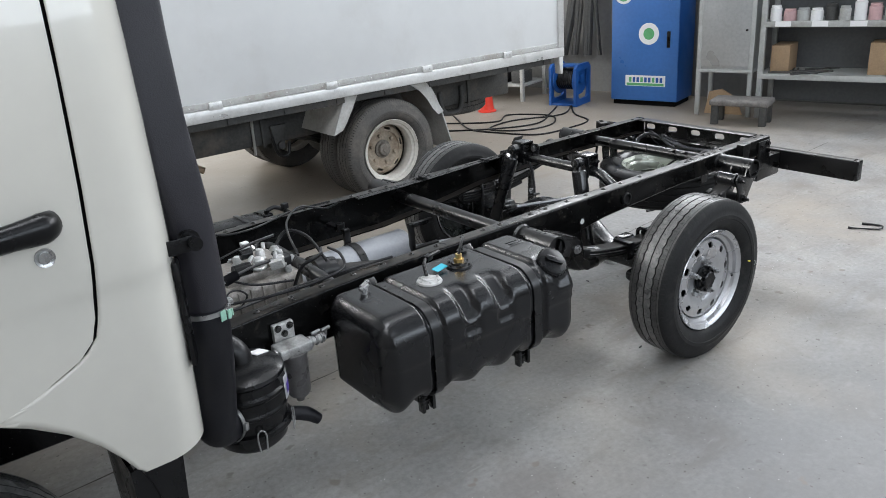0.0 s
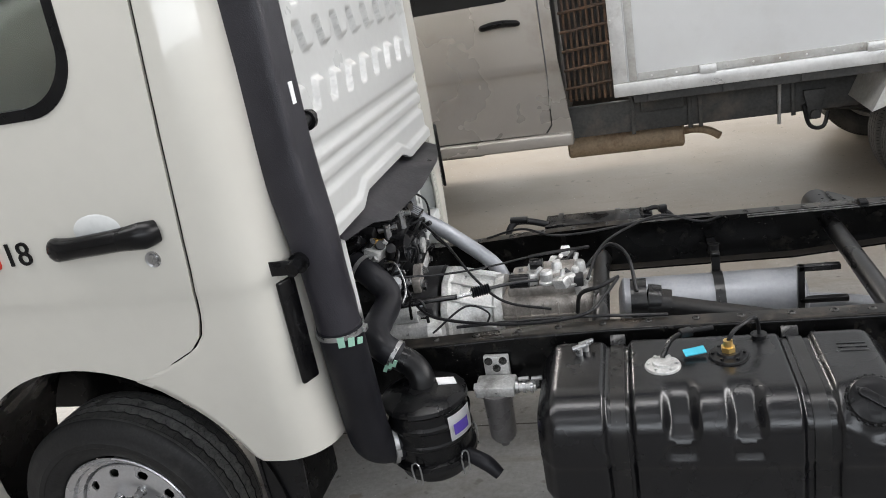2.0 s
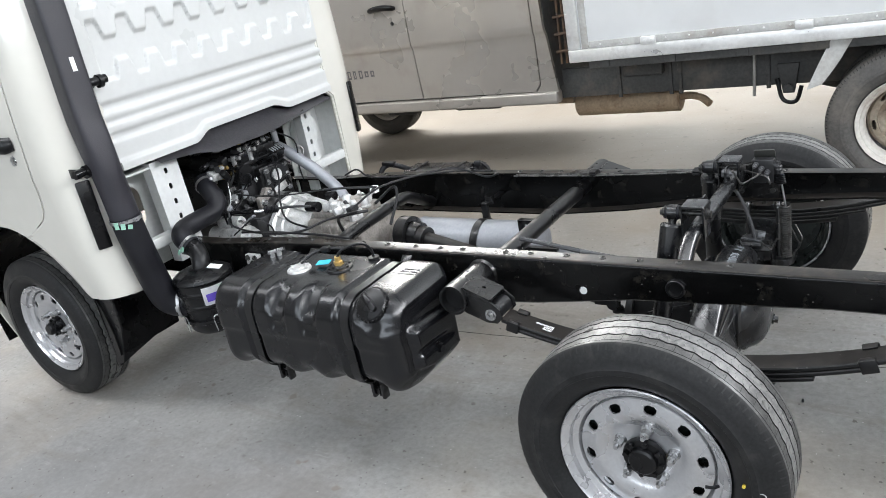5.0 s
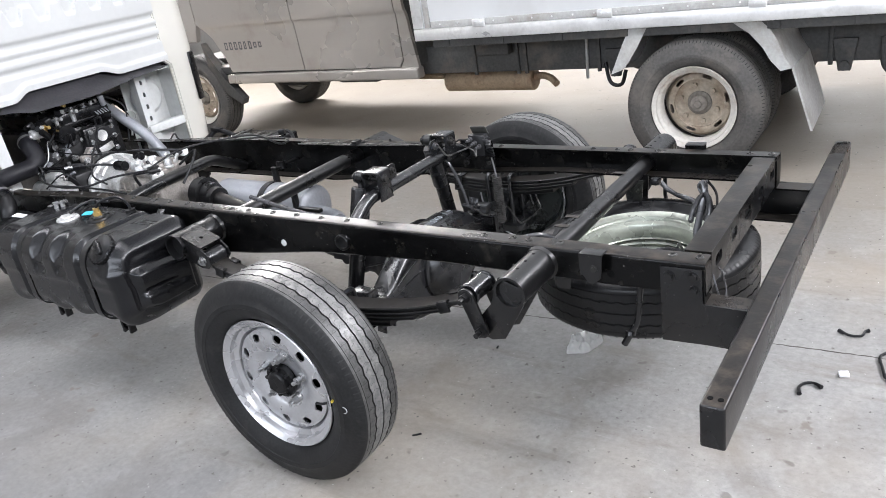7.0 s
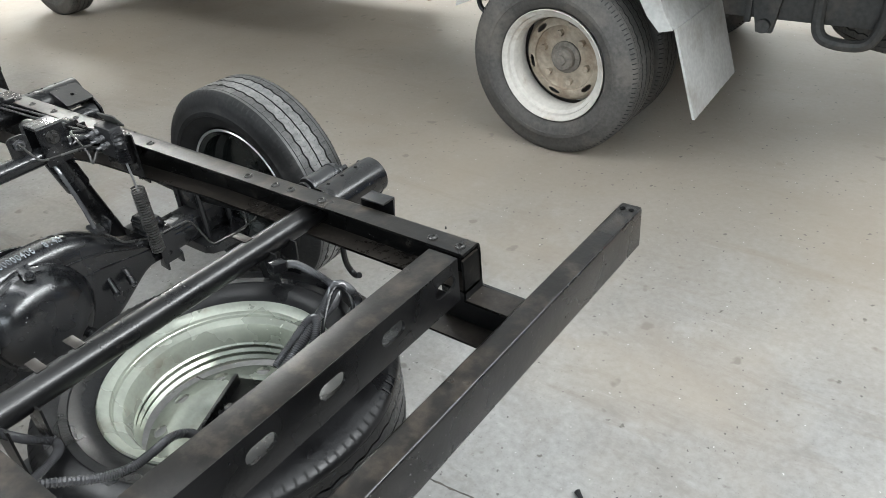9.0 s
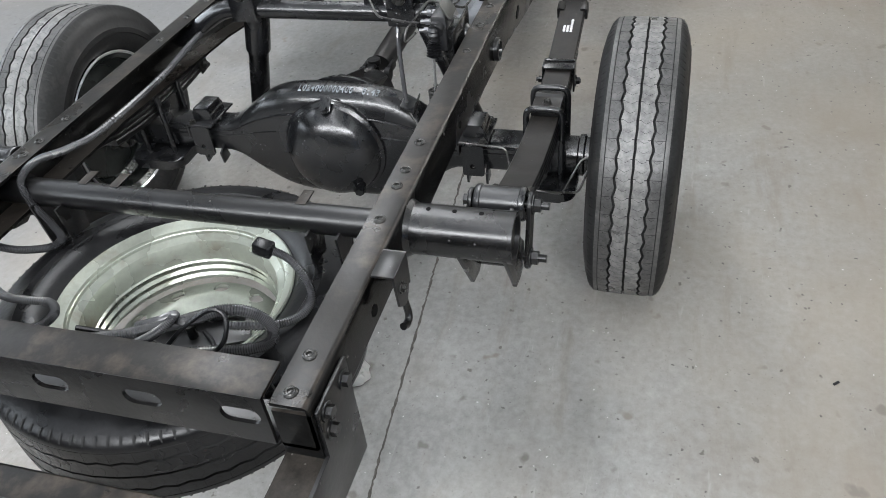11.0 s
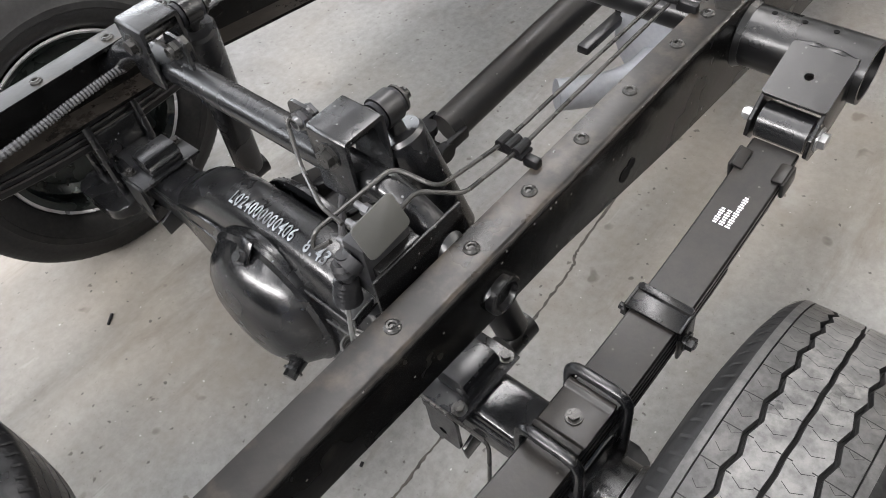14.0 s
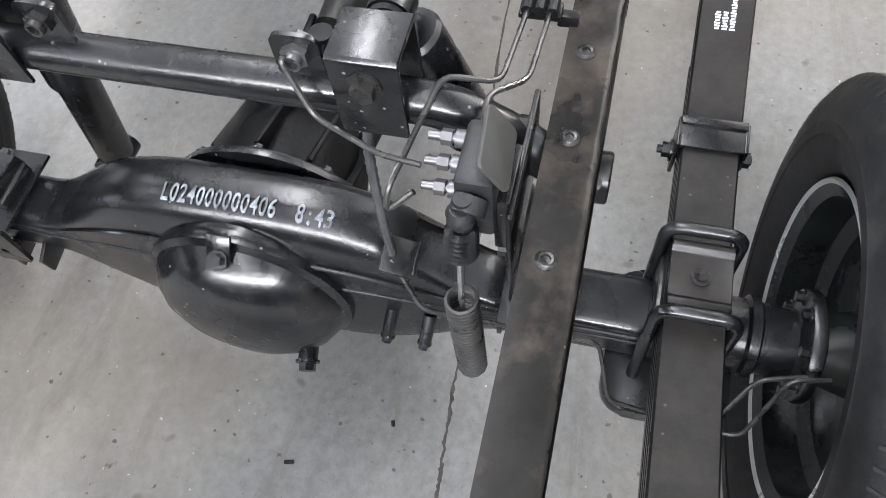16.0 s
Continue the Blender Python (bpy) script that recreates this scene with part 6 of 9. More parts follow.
for x in (-1.017,):
    bm = bmesh.new()
    lathe(bm, [(0.099, -0.016), (0.103, -0.016), (0.103, 0.016), (0.099, 0.016)], 40, pose(x, 0.215, 0.404, 0, 0, 90), closed=True)
    box(bm, x - 0.014, x + 0.014, 0.25, 0.27, 0.485, 0.565, 0.003)
    box(bm, x - 0.014, x + 0.014, 0.25, 0.41, 0.548, 0.560, 0.003)
    rod(bm, (x, 0.305, 0.545), (x, 0.305, 0.578), 0.020, seg=16)
    part("muffler_strap", bm, M["chassis"], muf, "black hanger strap with rubber mount")
for nm, ends in (("bracket_bar", ((-0.785, 0.12, 0.546), (-0.665, 0.12, 0.548))), ("bracket_bar", ((-0.785, 0.12, 0.436), (-0.640, 0.12, 0.436))), ("bracket_post", ((-0.778, 0.12, 0.40), (-0.778, 0.12, 0.556)))):
    bm = bmesh.new()
    a, b = Vector(ends[0]), Vector(ends[1])
    box(bm, a.x - 0.010 * (nm == "bracket_post"), b.x + 0.010 * (nm == "bracket_post"), a.y - 0.012, a.y + 0.012, a.z - 0.008 * (nm == "bracket_bar"), b.z + 0.008 * (nm == "bracket_bar"), 0.002)
    part(nm, bm, M["chassis"], muf)
bm = bmesh.new()
rod(bm, (-1.30, 0.05, 0.50), (-1.25, 0.05, 0.50), 0.075, seg=30)
rod(bm, (-1.25, 0.05, 0.50), (-1.21, 0.05, 0.495), 0.055, seg=30)
part("parking_brake_drum", bm, M["chassis"], truck, "black drum brake behind the gearbox")

# ---- battery box outside the far rail
bm = bmesh.new()
box(bm, -1.605, -1.245, 0.535, 0.648, 0.45, 0.598, 0.010)
box(bm, -1.612, -1.237, 0.529, 0.654, 0.594, 0.614, 0.006)
bat = part("battery_box", bm, M["plastic"], truck, "flat black battery case outside the rail")
for x in (-1.555, -1.335):
    bm = bmesh.new()
    box(bm, x - 0.010, x + 0.010, 0.422, 0.536, 0.500, 0.506, 0.001)
    box(bm, x - 0.010, x + 0.010, 0.523, 0.528, 0.500, 0.617, 0.001)
    box(bm, x - 0.010, x + 0.010, 0.523, 0.660, 0.6145, 0.618, 0.001)
    part("strap", bm, M["chassis"], bat, "black steel strap over the case")
bm = bmesh.new()
box(bm, -1.250, -1.205, 0.545, 0.635, 0.560, 0.622, 0.008)
rod(bm, (-1.228, 0.565, 0.62), (-1.228, 0.565, 0.636), 0.012, seg=14)
part("terminal_cover", bm, M["plastic"], bat)
bm = bmesh.new()
pipe(bm, [(-1.60, 0.570, 0.606), (-1.67, 0.565, 0.628), (-1.725, 0.555, 0.632), (-1.752, 0.535, 0.605), (-1.755, 0.51, 0.55), (-1.75, 0.47, 0.53)], 0.013, seg=12)
part("battery_cable", bm, M["wire"], bat)
bm = bmesh.new()
block(0.07, 0.032, 0.022, pose(-1.712, 0.558, 0.640, 0, 4, 5), 0.006, bm)
part("cable_cap", bm, M["plastic"], bat)
bm = bmesh.new()
pipe(bm, [(-1.228, 0.565, 0.632), (-1.19, 0.56, 0.640), (-1.15, 0.545, 0.620), (-1.12, 0.50, 0.60), (-1.09, 0.44, 0.60)], 0.009, seg=10)
part("battery_cable", bm, M["wire"], bat)
bm = bmesh.new()
rod(bm, (-1.17, 0.50, 0.56), (-1.17, 0.50, 0.655), 0.008, seg=10)
rod(bm, (-1.17, 0.43, 0.58), (-1.17, 0.50, 0.58), 0.006, seg=8)
block(0.03, 0.022, 0.026, pose(-1.17, 0.50, 0.655, 0, 0, 20), 0.004, bm)
part("cable_post", bm, M["wire"], bat)

# ---------------------------------------------------------------- the cab
def side_y(z):
    """Half width of the cab at a height: widest at the waist, with a soft crease below it."""
    d = z - 1.08
    return 0.852 - (0.050 * (d / 0.75) ** 2 if d > 0 else 0.030 * (d / 0.50) ** 2) - 0.005 * (1 / (1 + math.exp((z - 1.020) / 0.008)))


ARCH = (-2.655, 0.345, 0.470, 0.492)
SEAM = [(-2.182, 2.04), (-2.188, 1.71), (-2.198, 1.45), (-2.210, 1.24), (-2.222, 1.08), (-2.237, 0.965), (-2.252, 0.915), (-2.285, 0.880), (-2.350, 0.847), (-2.443, 0.809)]


def arch_x(z):
    return ARCH[0] + ARCH[2] * math.sqrt(max(0.0, 1 - ((z - ARCH[1]) / ARCH[3]) ** 2))


def quarter_start(z):
    zs, xs = [p[1] for p in SEAM][::-1], [p[0] for p in SEAM][::-1]
    return float(np.interp(z, zs, xs)) if z > 0.809 else arch_x(z)


def quarter_panel(side):
    """The cab's rear corner from the door seam or wheel arch round to the back."""
    bm = bmesh.new()
    zs = [0.535, 0.542, 0.56, 0.60, 0.66, 0.72, 0.77, 0.80, 0.812, 0.83, 0.85, 0.87, 0.89, 0.92, 0.95, 0.98, 1.005, 1.015, 1.022, 1.03, 1.04, 1.08, 1.15, 1.24, 1.35, 1.5, 1.65, 1.8, 1.95, 2.04]
    rc, rows = 0.125, []
    for z in zs:
        w = side_y(z)
        x0 = quarter_start(max(z, 0.56))
        x0 = x0 + (0.0 if z > 0.545 else 0.02)
        pts = []
        for i in range(9):
            x = x0 + (-2.035 - rc - x0) * i / 8
            pts.append((x, w))
        for i in range(1, 11):
            a = math.pi / 2 * i / 10
            pts.append((-2.035 - rc + rc * math.sin(a), w - rc + rc * math.cos(a)))
        yin = 0.610 if z > 0.98 else 0.640
        pts += [(-2.035, w - rc - 0.03), (-2.036, yin), (-2.055, yin - 0.006)]
        tuck = 0.012 if z < 0.538 else 0.0
        rows.append([bm.verts.new((x - tuck * 0.5, side * (y - tuck), z)) for x, y in pts])
    for a, b in zip(rows, rows[1:]):
        for i in range(len(a) - 1):
            bm.faces.new((a[i], a[i + 1], b[i + 1], b[i]))
    bm.normal_update()
    for f in bm.faces:
        if f.normal.dot(Vector((0.6, side, 0))) < 0:
            f.normal_flip()
    return bm


def bend_side(bm, side, thick):
    """Gives a flat side panel, lying at y = 0 to thick, the cab's bulge."""
    for z in [0.5 + 0.045 * i for i in range(36)] + [1.008, 1.015, 1.022, 1.03]:
        bmesh.ops.bisect_plane(bm, geom=bm.verts[:] + bm.edges[:] + bm.faces[:], plane_co=(0, 0, z), plane_no=(0, 0, 1))
    for v in bm.verts:
        v.co.y = side * (side_y(v.co.z) - v.co.y)


def door_outline():
    gap = 0.008
    pts = [(x - gap, z) for x, z in SEAM[:-1]]
    a = [(x, z) for x, z in arc(ARCH[0], ARCH[1], ARCH[2] - 0.004, ARCH[3] + 0.004, 62, 200, 26)]
    return pts + a + [(-3.13, 0.46), (-3.42, 0.46), (-3.42, 2.04)]


WINDOW = [(-3.40, 1.452), (-2.70, 1.458)] + arc(-2.500, 1.592, 0.132, 0.132, -88, -2, 10) + [(-2.372, 1.72)] + arc(-2.47, 1.82, 0.092, 0.092, 0, 90, 6) + [(-3.40, 1.915)]
bm = bmesh.new()
box(bm, -3.45, -2.10, -0.76, 0.76, 2.035, 2.085, 0.02)
cab = part("cab", bm, M["white"], truck, "white cab with smooth painted side and stamped back panel")
for s in (-1, 1):
    part("quarter_panel", quarter_panel(s), M["white"], cab, sharp=50, keep=True).modifiers.new("thickness", 'SOLIDIFY').thickness = 0.010
    bm = bmesh.new()
    plate_with_holes(bm, door_outline(), [WINDOW], 'y', 0.0, 0.035)
    bend_side(bm, s, 0.035)
    part("door", bm, M["white"], cab, "white cab door with black handle", sharp=40)
    # dark strip added behind the seam, painting the shade of the door gap
    bm = bmesh.new()
    prev = None
    for x, z in SEAM:
        w = side_y(z) - 0.007
        ring = [bm.verts.new((x - 0.022, s * w, z)), bm.verts.new((x + 0.018, s * w, z))]
        if prev:
            bm.faces.new((prev[0], prev[1], ring[1], ring[0]))
        prev = ring
    bmesh.ops.solidify(bm, geom=bm.faces[:], thickness=0.003)
    part("door_gap_backing", bm, M["dark"], cab)
    # window rubber and pane
    bm = bmesh.new()
    inner = [(-2.9 + (x + 2.9) * 0.955 if x > -3.3 else x, 1.685 + (z - 1.685) * 0.89) for x, z in WINDOW]
    plate_with_holes(bm, WINDOW, [inner], 'y', -0.003, 0.030)
    bend_side(bm, s, 0.03)
    part("window_seal", bm, M["trim_black"], cab)
    bm = bmesh.new()
    prism(bm, inner, 'y', 0.014, 0.018)
    bend_side(bm, s, 0.01)
    pane = part("window_pane", bm, M["glass"], cab)
    pane.visible_shadow = False
    # inner liner of the wheel arch
    bm = bmesh.new()
    prev = None
    for x, z in arc(ARCH[0], ARCH[1], ARCH[2] + 0.004, ARCH[3] - 0.002, -8, 195, 40):
        ring = [bm.verts.new((x, s * y, z)) for y in (0.80, 0.50)]
        if prev:
            bm.faces.new((prev[0], ring[0], ring[1], prev[1]))
        prev = ring
    bmesh.ops.solidify(bm, geom=bm.faces[:], thickness=0.006)
    part("arch_liner", bm, M["plastic"], cab)
    bm = bmesh.new()
    prism(bm, [(-2.235, 0.545), (-2.12, 0.540), (-2.13, 0.40), (-2.205, 0.235), (-2.235, 0.225), (-2.245, 0.40)], 'y', s * 0.79, s * 0.783, 0.0)
    prism(bm, [(s * 0.795, 0.545), (s * 0.55, 0.545), (s * 0.57, 0.26), (s * 0.79, 0.215)], 'x', -2.245, -2.236)
    part("mud_flap", bm, M["plastic"], cab, "black ribbed mud flap behind the front wheel")
    # handle, lock
    bm = bmesh.new()
    w = side_y(1.18)
    pipe(bm, [(-2.545, s * (w - 0.004), 1.168), (-2.528, s * (w + 0.020), 1.170), (-2.47, s * (w + 0.027), 1.173), (-2.36, s * (w + 0.027), 1.181), (-2.300, s * (w + 0.020), 1.184), (-2.278, s * (w - 0.004), 1.185)], [0.019, 0.022, 0.019, 0.020, 0.024, 0.020], seg=14, flat=1.3)
    part("door_handle", bm, M["trim_black"], cab, "black pull handle")
    bm = bmesh.new()
    lathe(bm, [(0.0, 0.002), (0.055, 0.002), (0.062, -0.001)], 30, pose(-2.425, s * (w + 0.0005), 1.200, 0, 0, 0 if s > 0 else 180) @ Matrix.Diagonal((1.0, 1.0, 0.62, 1)))
    part("handle_recess", bm, M["inner_white"], cab)
    bm = bmesh.new()
    w = side_y(1.12)
    lathe(bm, [(0.0, 0.004), (0.012, 0.004), (0.013, 0.001), (0.019, 0.003), (0.020, -0.002)], 24, pose(-2.307, s * w, 1.120, 0, 0, 0 if s > 0 else 180))
    part("door_lock", bm, M["chrome"], cab)
    # reflector strips on the rear corners
    bm = bmesh.new()
    m = pose(-2.043, s * 0.779, 0.885, 0, 0, s * 23)
    block(0.014, 0.052, 0.265, m, 0.006, bm)
    part("corner_trim", bm, M["trim_black"], cab, "black vertical vent strip on the corner")

# badge
bm = bmesh.new()
w = side_y(1.16)
block(0.082, 0.006, 0.068, pose(-2.755, -w - 0.002, 1.162), 0.010, bm)
part("badge_plate", bm, M["red"], cab, "red square badge plate")
cu = bpy.data.curves.new("badge_number", 'FONT')
cu.body, cu.size, cu.extrude, cu.space_character = "18", 0.082, 0.002, 1.0
tmp = bpy.data.objects.new("badge_number", cu)
me = bpy.data.meshes.new_from_object(tmp)
bpy.data.objects.remove(tmp)
bm = bmesh.new()
bm.from_mesh(me)
bpy.data.meshes.remove(me)
bmesh.ops.transform(bm, matrix=pose(-2.700, -w - 0.003, 1.135, 90, 0, 0), verts=bm.verts)
part("badge_number", bm, M["trim_black"], cab, "dark badge number")

# stamped back panel
def back_low(y):
    t = lambda a, b, v: max(0.0, min(1.0, (v - a) / (b - a)))
    u = t(-0.26, -0.17, y) * (1 - t(0.20, 0.33, y))
    return 1.002 + 0.036 * u * u * (3 - 2 * u) + 0.006 * t(0.3, 0.6, y)


def soft(d, w=0.010):
    """1 inside, 0 outside, of a shape with signed distance d."""
    t = max(0.0, min(1.0, 0.5 - d / (2 * w)))
    return t * t * (3 - 2 * t)


def rbox(y, z, cy, cz, hy, hz, r):
    dy, dz = abs(y - cy) - hy + r, abs(z - cz) - hz + r
    return math.hypot(max(dy, 0), max(dz, 0)) + min(max(dy, dz), 0) - r


def tabs(y):
    """1 on a tab, 0 between tabs, with soft flanks."""
    u = abs(((y + 0.455 + 0.068) % 0.136) - 0.068)
    return soft(u - 0.036, 0.012) if -0.53 < y < 0.70 else 0.0


def back_relief(y, z):
    lo, hi = 1.332 + 0.066 * tabs(y), 1.545 - 0.066 * tabs(y + 0.02)
    h = -0.017 * soft(max(lo - z, z - hi, -0.56 - y, y - 0.60), 0.007)
    lo2, hi2 = 1.600 + 0.060 * tabs(y), 1.76
    h -= 0.013 * soft(max(lo2 - z, z - hi2, -0.56 - y, y - 0.60), 0.009)
    h -= 0.011 * soft(rbox(y, z, 0.03, 1.238, 0.66, 0.016, 0.014), 0.010)
    h -= 0.011 * soft(rbox(y, z, 0.03, 1.128, 0.64, 0.014, 0.013), 0.010)
    h -= 0.007 * soft(rbox(y, z, 0.03, 1.186, 0.66, 0.010, 0.009), 0.010)
    h += 0.014 * soft(z - (back_low(y) + 0.035), 0.010)
    return h


bm = bmesh.new()
ny, nz, rows = 260, 150, []
for j in range(nz + 1):
    v = (j / nz) ** 1.25
    row = []
    for i in range(ny + 1):
        y = -0.615 + 1.23 * i / ny
        z = back_low(y) + (2.04 - back_low(y)) * v
        row.append(bm.verts.new((-2.034 + back_relief(y, z), y, z)))
    rows.append(row)
for a, b in zip(rows, rows[1:]):
    for i in range(ny):
        bm.faces.new((a[i], a[i + 1], b[i + 1], b[i]))
ed = [e for e in bm.edges if e.is_boundary]
ex = bmesh.ops.extrude_edge_only(bm, edges=ed)["geom"]
bmesh.ops.translate(bm, verts=[g for g in ex if isinstance(g, bmesh.types.BMVert)], vec=(-0.016, 0, 0))
part("back_panel", bm, M["back_white"], cab, "white stamped back panel with rows of dents and ribs", sharp=60)
bm = bmesh.new()
pipe(bm, [(-2.028, -0.13, 1.86), (-2.02, 0.0, 1.86), (-2.028, 0.13, 1.86)], 0.012, seg=10)
box(bm, -2.036, -2.028, -0.42, 0.42, 1.70, 1.98, 0.003)
part("rear_window", bm, M["trim_black"], cab, "dark rear window of the cab")

# dark heat mat under the cab floor, inner sheet metal, posts
bm = bmesh.new()
prev = None
for i in range(31):
    y = -0.46 + 1.02 * i / 30
    low = float(np.interp(y, [-0.46, -0.37, -0.29, -0.22, 0.0, 0.10, 0.30, 0.40, 0.56], [0.982, 0.977, 0.970, 0.950, 0.948, 0.952, 0.975, 0.980, 0.980]))
    xe = float(np.interp(y, [-0.46, -0.37, -0.29, -0.22, -0.05, 0.10, 0.30, 0.40, 0.56], [-2.010, -2.0, -1.985, -1.955, -1.945, -1.935, -1.93, -1.945, -1.99]))
    top = back_low(y) - 0.004
    ring = [bm.verts.new(p) for p in ((xe, y, low), (-2.032, y, (low + top) / 2 + 0.004), (-2.06, y, top - 0.004), (-2.40, y, top - 0.004))]
    if prev:
        for k in range(3):
            bm.faces.new((prev[k], ring[k], ring[k + 1], prev[k + 1]))
    prev = ring
bmesh.ops.solidify(bm, geom=bm.faces[:], thickness=0.005)
part("heat_mat", bm, M["felt"], cab, "dark grey heat mat under the cab floor")


def perforated_post(y0, y1, z0, z1, x, lean, name, holes=4):
    bm = bmesh.new()
    hs = [rounded((y0 + y1) / 2 - 0.008, (y0 + y1) / 2 + 0.008, z0 + (z1 - z0) * (k + 0.75) / (holes + 0.5) - 0.012, z0 + (z1 - z0) * (k + 0.75) / (holes + 0.5) + 0.012, 0.006) for k in range(holes)]
    plate_with_holes(bm, [(y0, z0), (y1, z0), (y1, z1), (y0, z1)], hs, 'x', x, x - 0.004)
    box(bm, x - 0.055, x, y0 - 0.003, y0, z0, z1)
    box(bm, x - 0.055, x, y1, y1 + 0.003, z0, z1)
    for v in bm.verts:
        v.co.y += lean * (v.co.z - z0)
    return part(name, bm, M["inner_white"], cab, "white perforated sheet metal post")


perforated_post(-0.470, -0.345, 0.56, 0.985, -2.06, -0.02, "floor_post", 6)
perforated_post(0.400, 0.462, 0.56, 0.975, -2.06, 0.0, "floor_post", 6)
for s in (-1, 1):
    bm = bmesh.new()
    y0, y1 = sorted((s * 0.655, s * 0.40))
    hole = rounded((y0 + y1) / 2 - 0.065, (y0 + y1) / 2 + 0.055, 0.72, 0.90, 0.05)
    if s < 0:
        plate_with_holes(bm, [(y0, 0.54), (y1, 0.54), (y1, 0.985), (y0, 0.985)], [hole], 'x', -2.20, -2.205)
    else:
        plate_with_holes(bm, [(y0, 0.54), (y1, 0.54), (y1, 0.985), (y0, 0.985)], [rounded(0.46, 0.49, 0.86, 0.89, 0.012), rounded(0.43, 0.46, 0.93, 0.965, 0.012)], 'x', -2.20, -2.205)
        lathe(bm, [(0.095, 0.0), (0.100, 0.012), (0.080, 0.030), (0.0, 0.034)], 28, pose(-2.20, 0.53, 0.83, 0, 0, -90))
    box(bm, -2.20, -2.062, y0, y1, 0.965, 0.972)
    ye = s * 0.655
    box(bm, -2.20, -2.062, min(ye, ye - s * 0.004), max(ye, ye - s * 0.004), 0.54, 0.965)
    part("inner_panel", bm, M["inner_white"], cab, "bare white inner sheet metal")
    bm = bmesh.new()
    box(bm, -2.09, -2.045, y0, y1, 0.655, 0.700, 0.006)
    part("cross_sill", bm, M["inner_white"], cab)

bm = bmesh.new()
box(bm, -3.42, -3.36, -0.78, 0.78, 0.46, 2.04, 0.02)
part("front_wall", bm, M["white"], cab)
bm = bmesh.new()
box(bm, -3.34, -2.10, 0.70, 0.74, 0.95, 1.44, 0.01)
part("door_lining", bm, M["truck_frame"], cab)
bm = bmesh.new()
box(bm, -2.14, -2.10, -0.60, 0.68, 1.05, 2.02, 0.01)
part("back_lining", bm, M["truck_frame"], cab)
bm = bmesh.new()
box(bm, -3.34, -2.15, -0.70, 0.68, 1.04, 1.10, 0.01)
part("cab_floor", bm, M["truck_frame"], cab)
bm = bmesh.new()
box(bm, -2.62, -2.20, -0.70, -0.22, 1.12, 1.30, 0.04)
box(bm, -2.30, -2.18, -0.70, -0.22, 1.30, 1.80, 0.04)
part("cab_seat", bm, M["cardboard"], cab, "tan seat seen through the window")

# ---------------------------------------------------------------- engine and gearbox
bm = bmesh.new()
box(bm, -2.62, -2.03, -0.16, 0.22, 0.52, 0.82, 0.02)
eng = part("engine", bm, M["cast_dark"], truck, "black diesel engine under the cab")
bm = bmesh.new()
box(bm, -2.60, -2.02, -0.09, 0.19, 0.82, 0.895, 0.02)
box(bm, -2.58, -2.04, -0.05, 0.14, 0.89, 0.925, 0.016)
part("valve_cover", bm, M["plastic"], eng, "black valve cover")
rng = random.Random(4)
for i in range(7):
    bm = bmesh.new()
    x, y = -2.05 - 0.06 * i, -0.07 + 0.24 * (i % 2)
    hexbolt(bm, (x, y, 0.895), (0, 0, 1), 0.012, 0.014)
    part("cover_bolt", bm, M["chrome"], eng)
bm = bmesh.new()
box(bm, -2.03, -1.985, -0.01, 0.165, 0.635, 0.805, 0.010)
box(bm, -1.99, -1.974, 0.005, 0.150, 0.665, 0.795, 0.006)
rod(bm, (-1.985, 0.071, 0.754), (-1.969, 0.071, 0.754), 0.036, seg=26)
end_cover = part("end_cover", bm, M["cast_dark"], eng, "black end cover of the cylinder head")
bm = bmesh.new()
lathe(bm, [(0.0, 0.0), (0.020, 0.0), (0.025, 0.003), (0.027, 0.003), (0.027, -0.006)], 28, pose(-1.966, 0.071, 0.754, 0, 0, -90))
part("core_plug", bm, M["cast"], eng, "bare round core plug")
for y, z in ((0.020, 0.785), (0.135, 0.785), (0.140, 0.735), (0.014, 0.735), (0.135, 0.675)):
    bm = bmesh.new()
    hexbolt(bm, (-1.974, y, z), (1, 0, 0), 0.009, 0.009)
    part("cover_bolt", bm, M["chrome"], end_cover)
bm = bmesh.new()
block(0.004, 0.080, 0.034, pose(-1.968, 0.076, 0.690, 12, 0, 0), 0.001, bm)
part("engine_plate", bm, M["cast"], eng, "bright metal type plate")
bm = bmesh.new()
prism(bm, [(-0.075, 0.640), (0.012, 0.640), (0.012, 0.712), (-0.022, 0.722), (-0.042, 0.692), (-0.075, 0.690)], 'x', -1.985, -1.958, 0.004)
part("lifting_bracket", bm, M["case_grey"], eng, "dull grey bracket bolted to the block")
for y, z in ((-0.054, 0.664), (-0.008, 0.692)):
    bm = bmesh.new()
    hexbolt(bm, (-1.958, y, z), (1, 0, 0), 0.012, 0.012)
    part("bracket_bolt", bm, M["chrome"], eng)
# louvred breather block beside the cover
bm = bmesh.new()
block(0.060, 0.085, 0.060, pose(-2.005, 0.118, 0.842, 0, 32, 0), 0.006, bm)
louvre = part("breather_block", bm, M["plastic"], eng, "black block with bright fins")
for k in range(5):
    bm = bmesh.new()
    block(0.036, 0.006, 0.004, pose(-2.005, 0.118, 0.842, 0, 32, 0) @ Matrix.Translation((0.006, -0.030 + 0.015 * k, 0.031)), 0.001, bm)
    part("fin", bm, M["silver"], louvre)
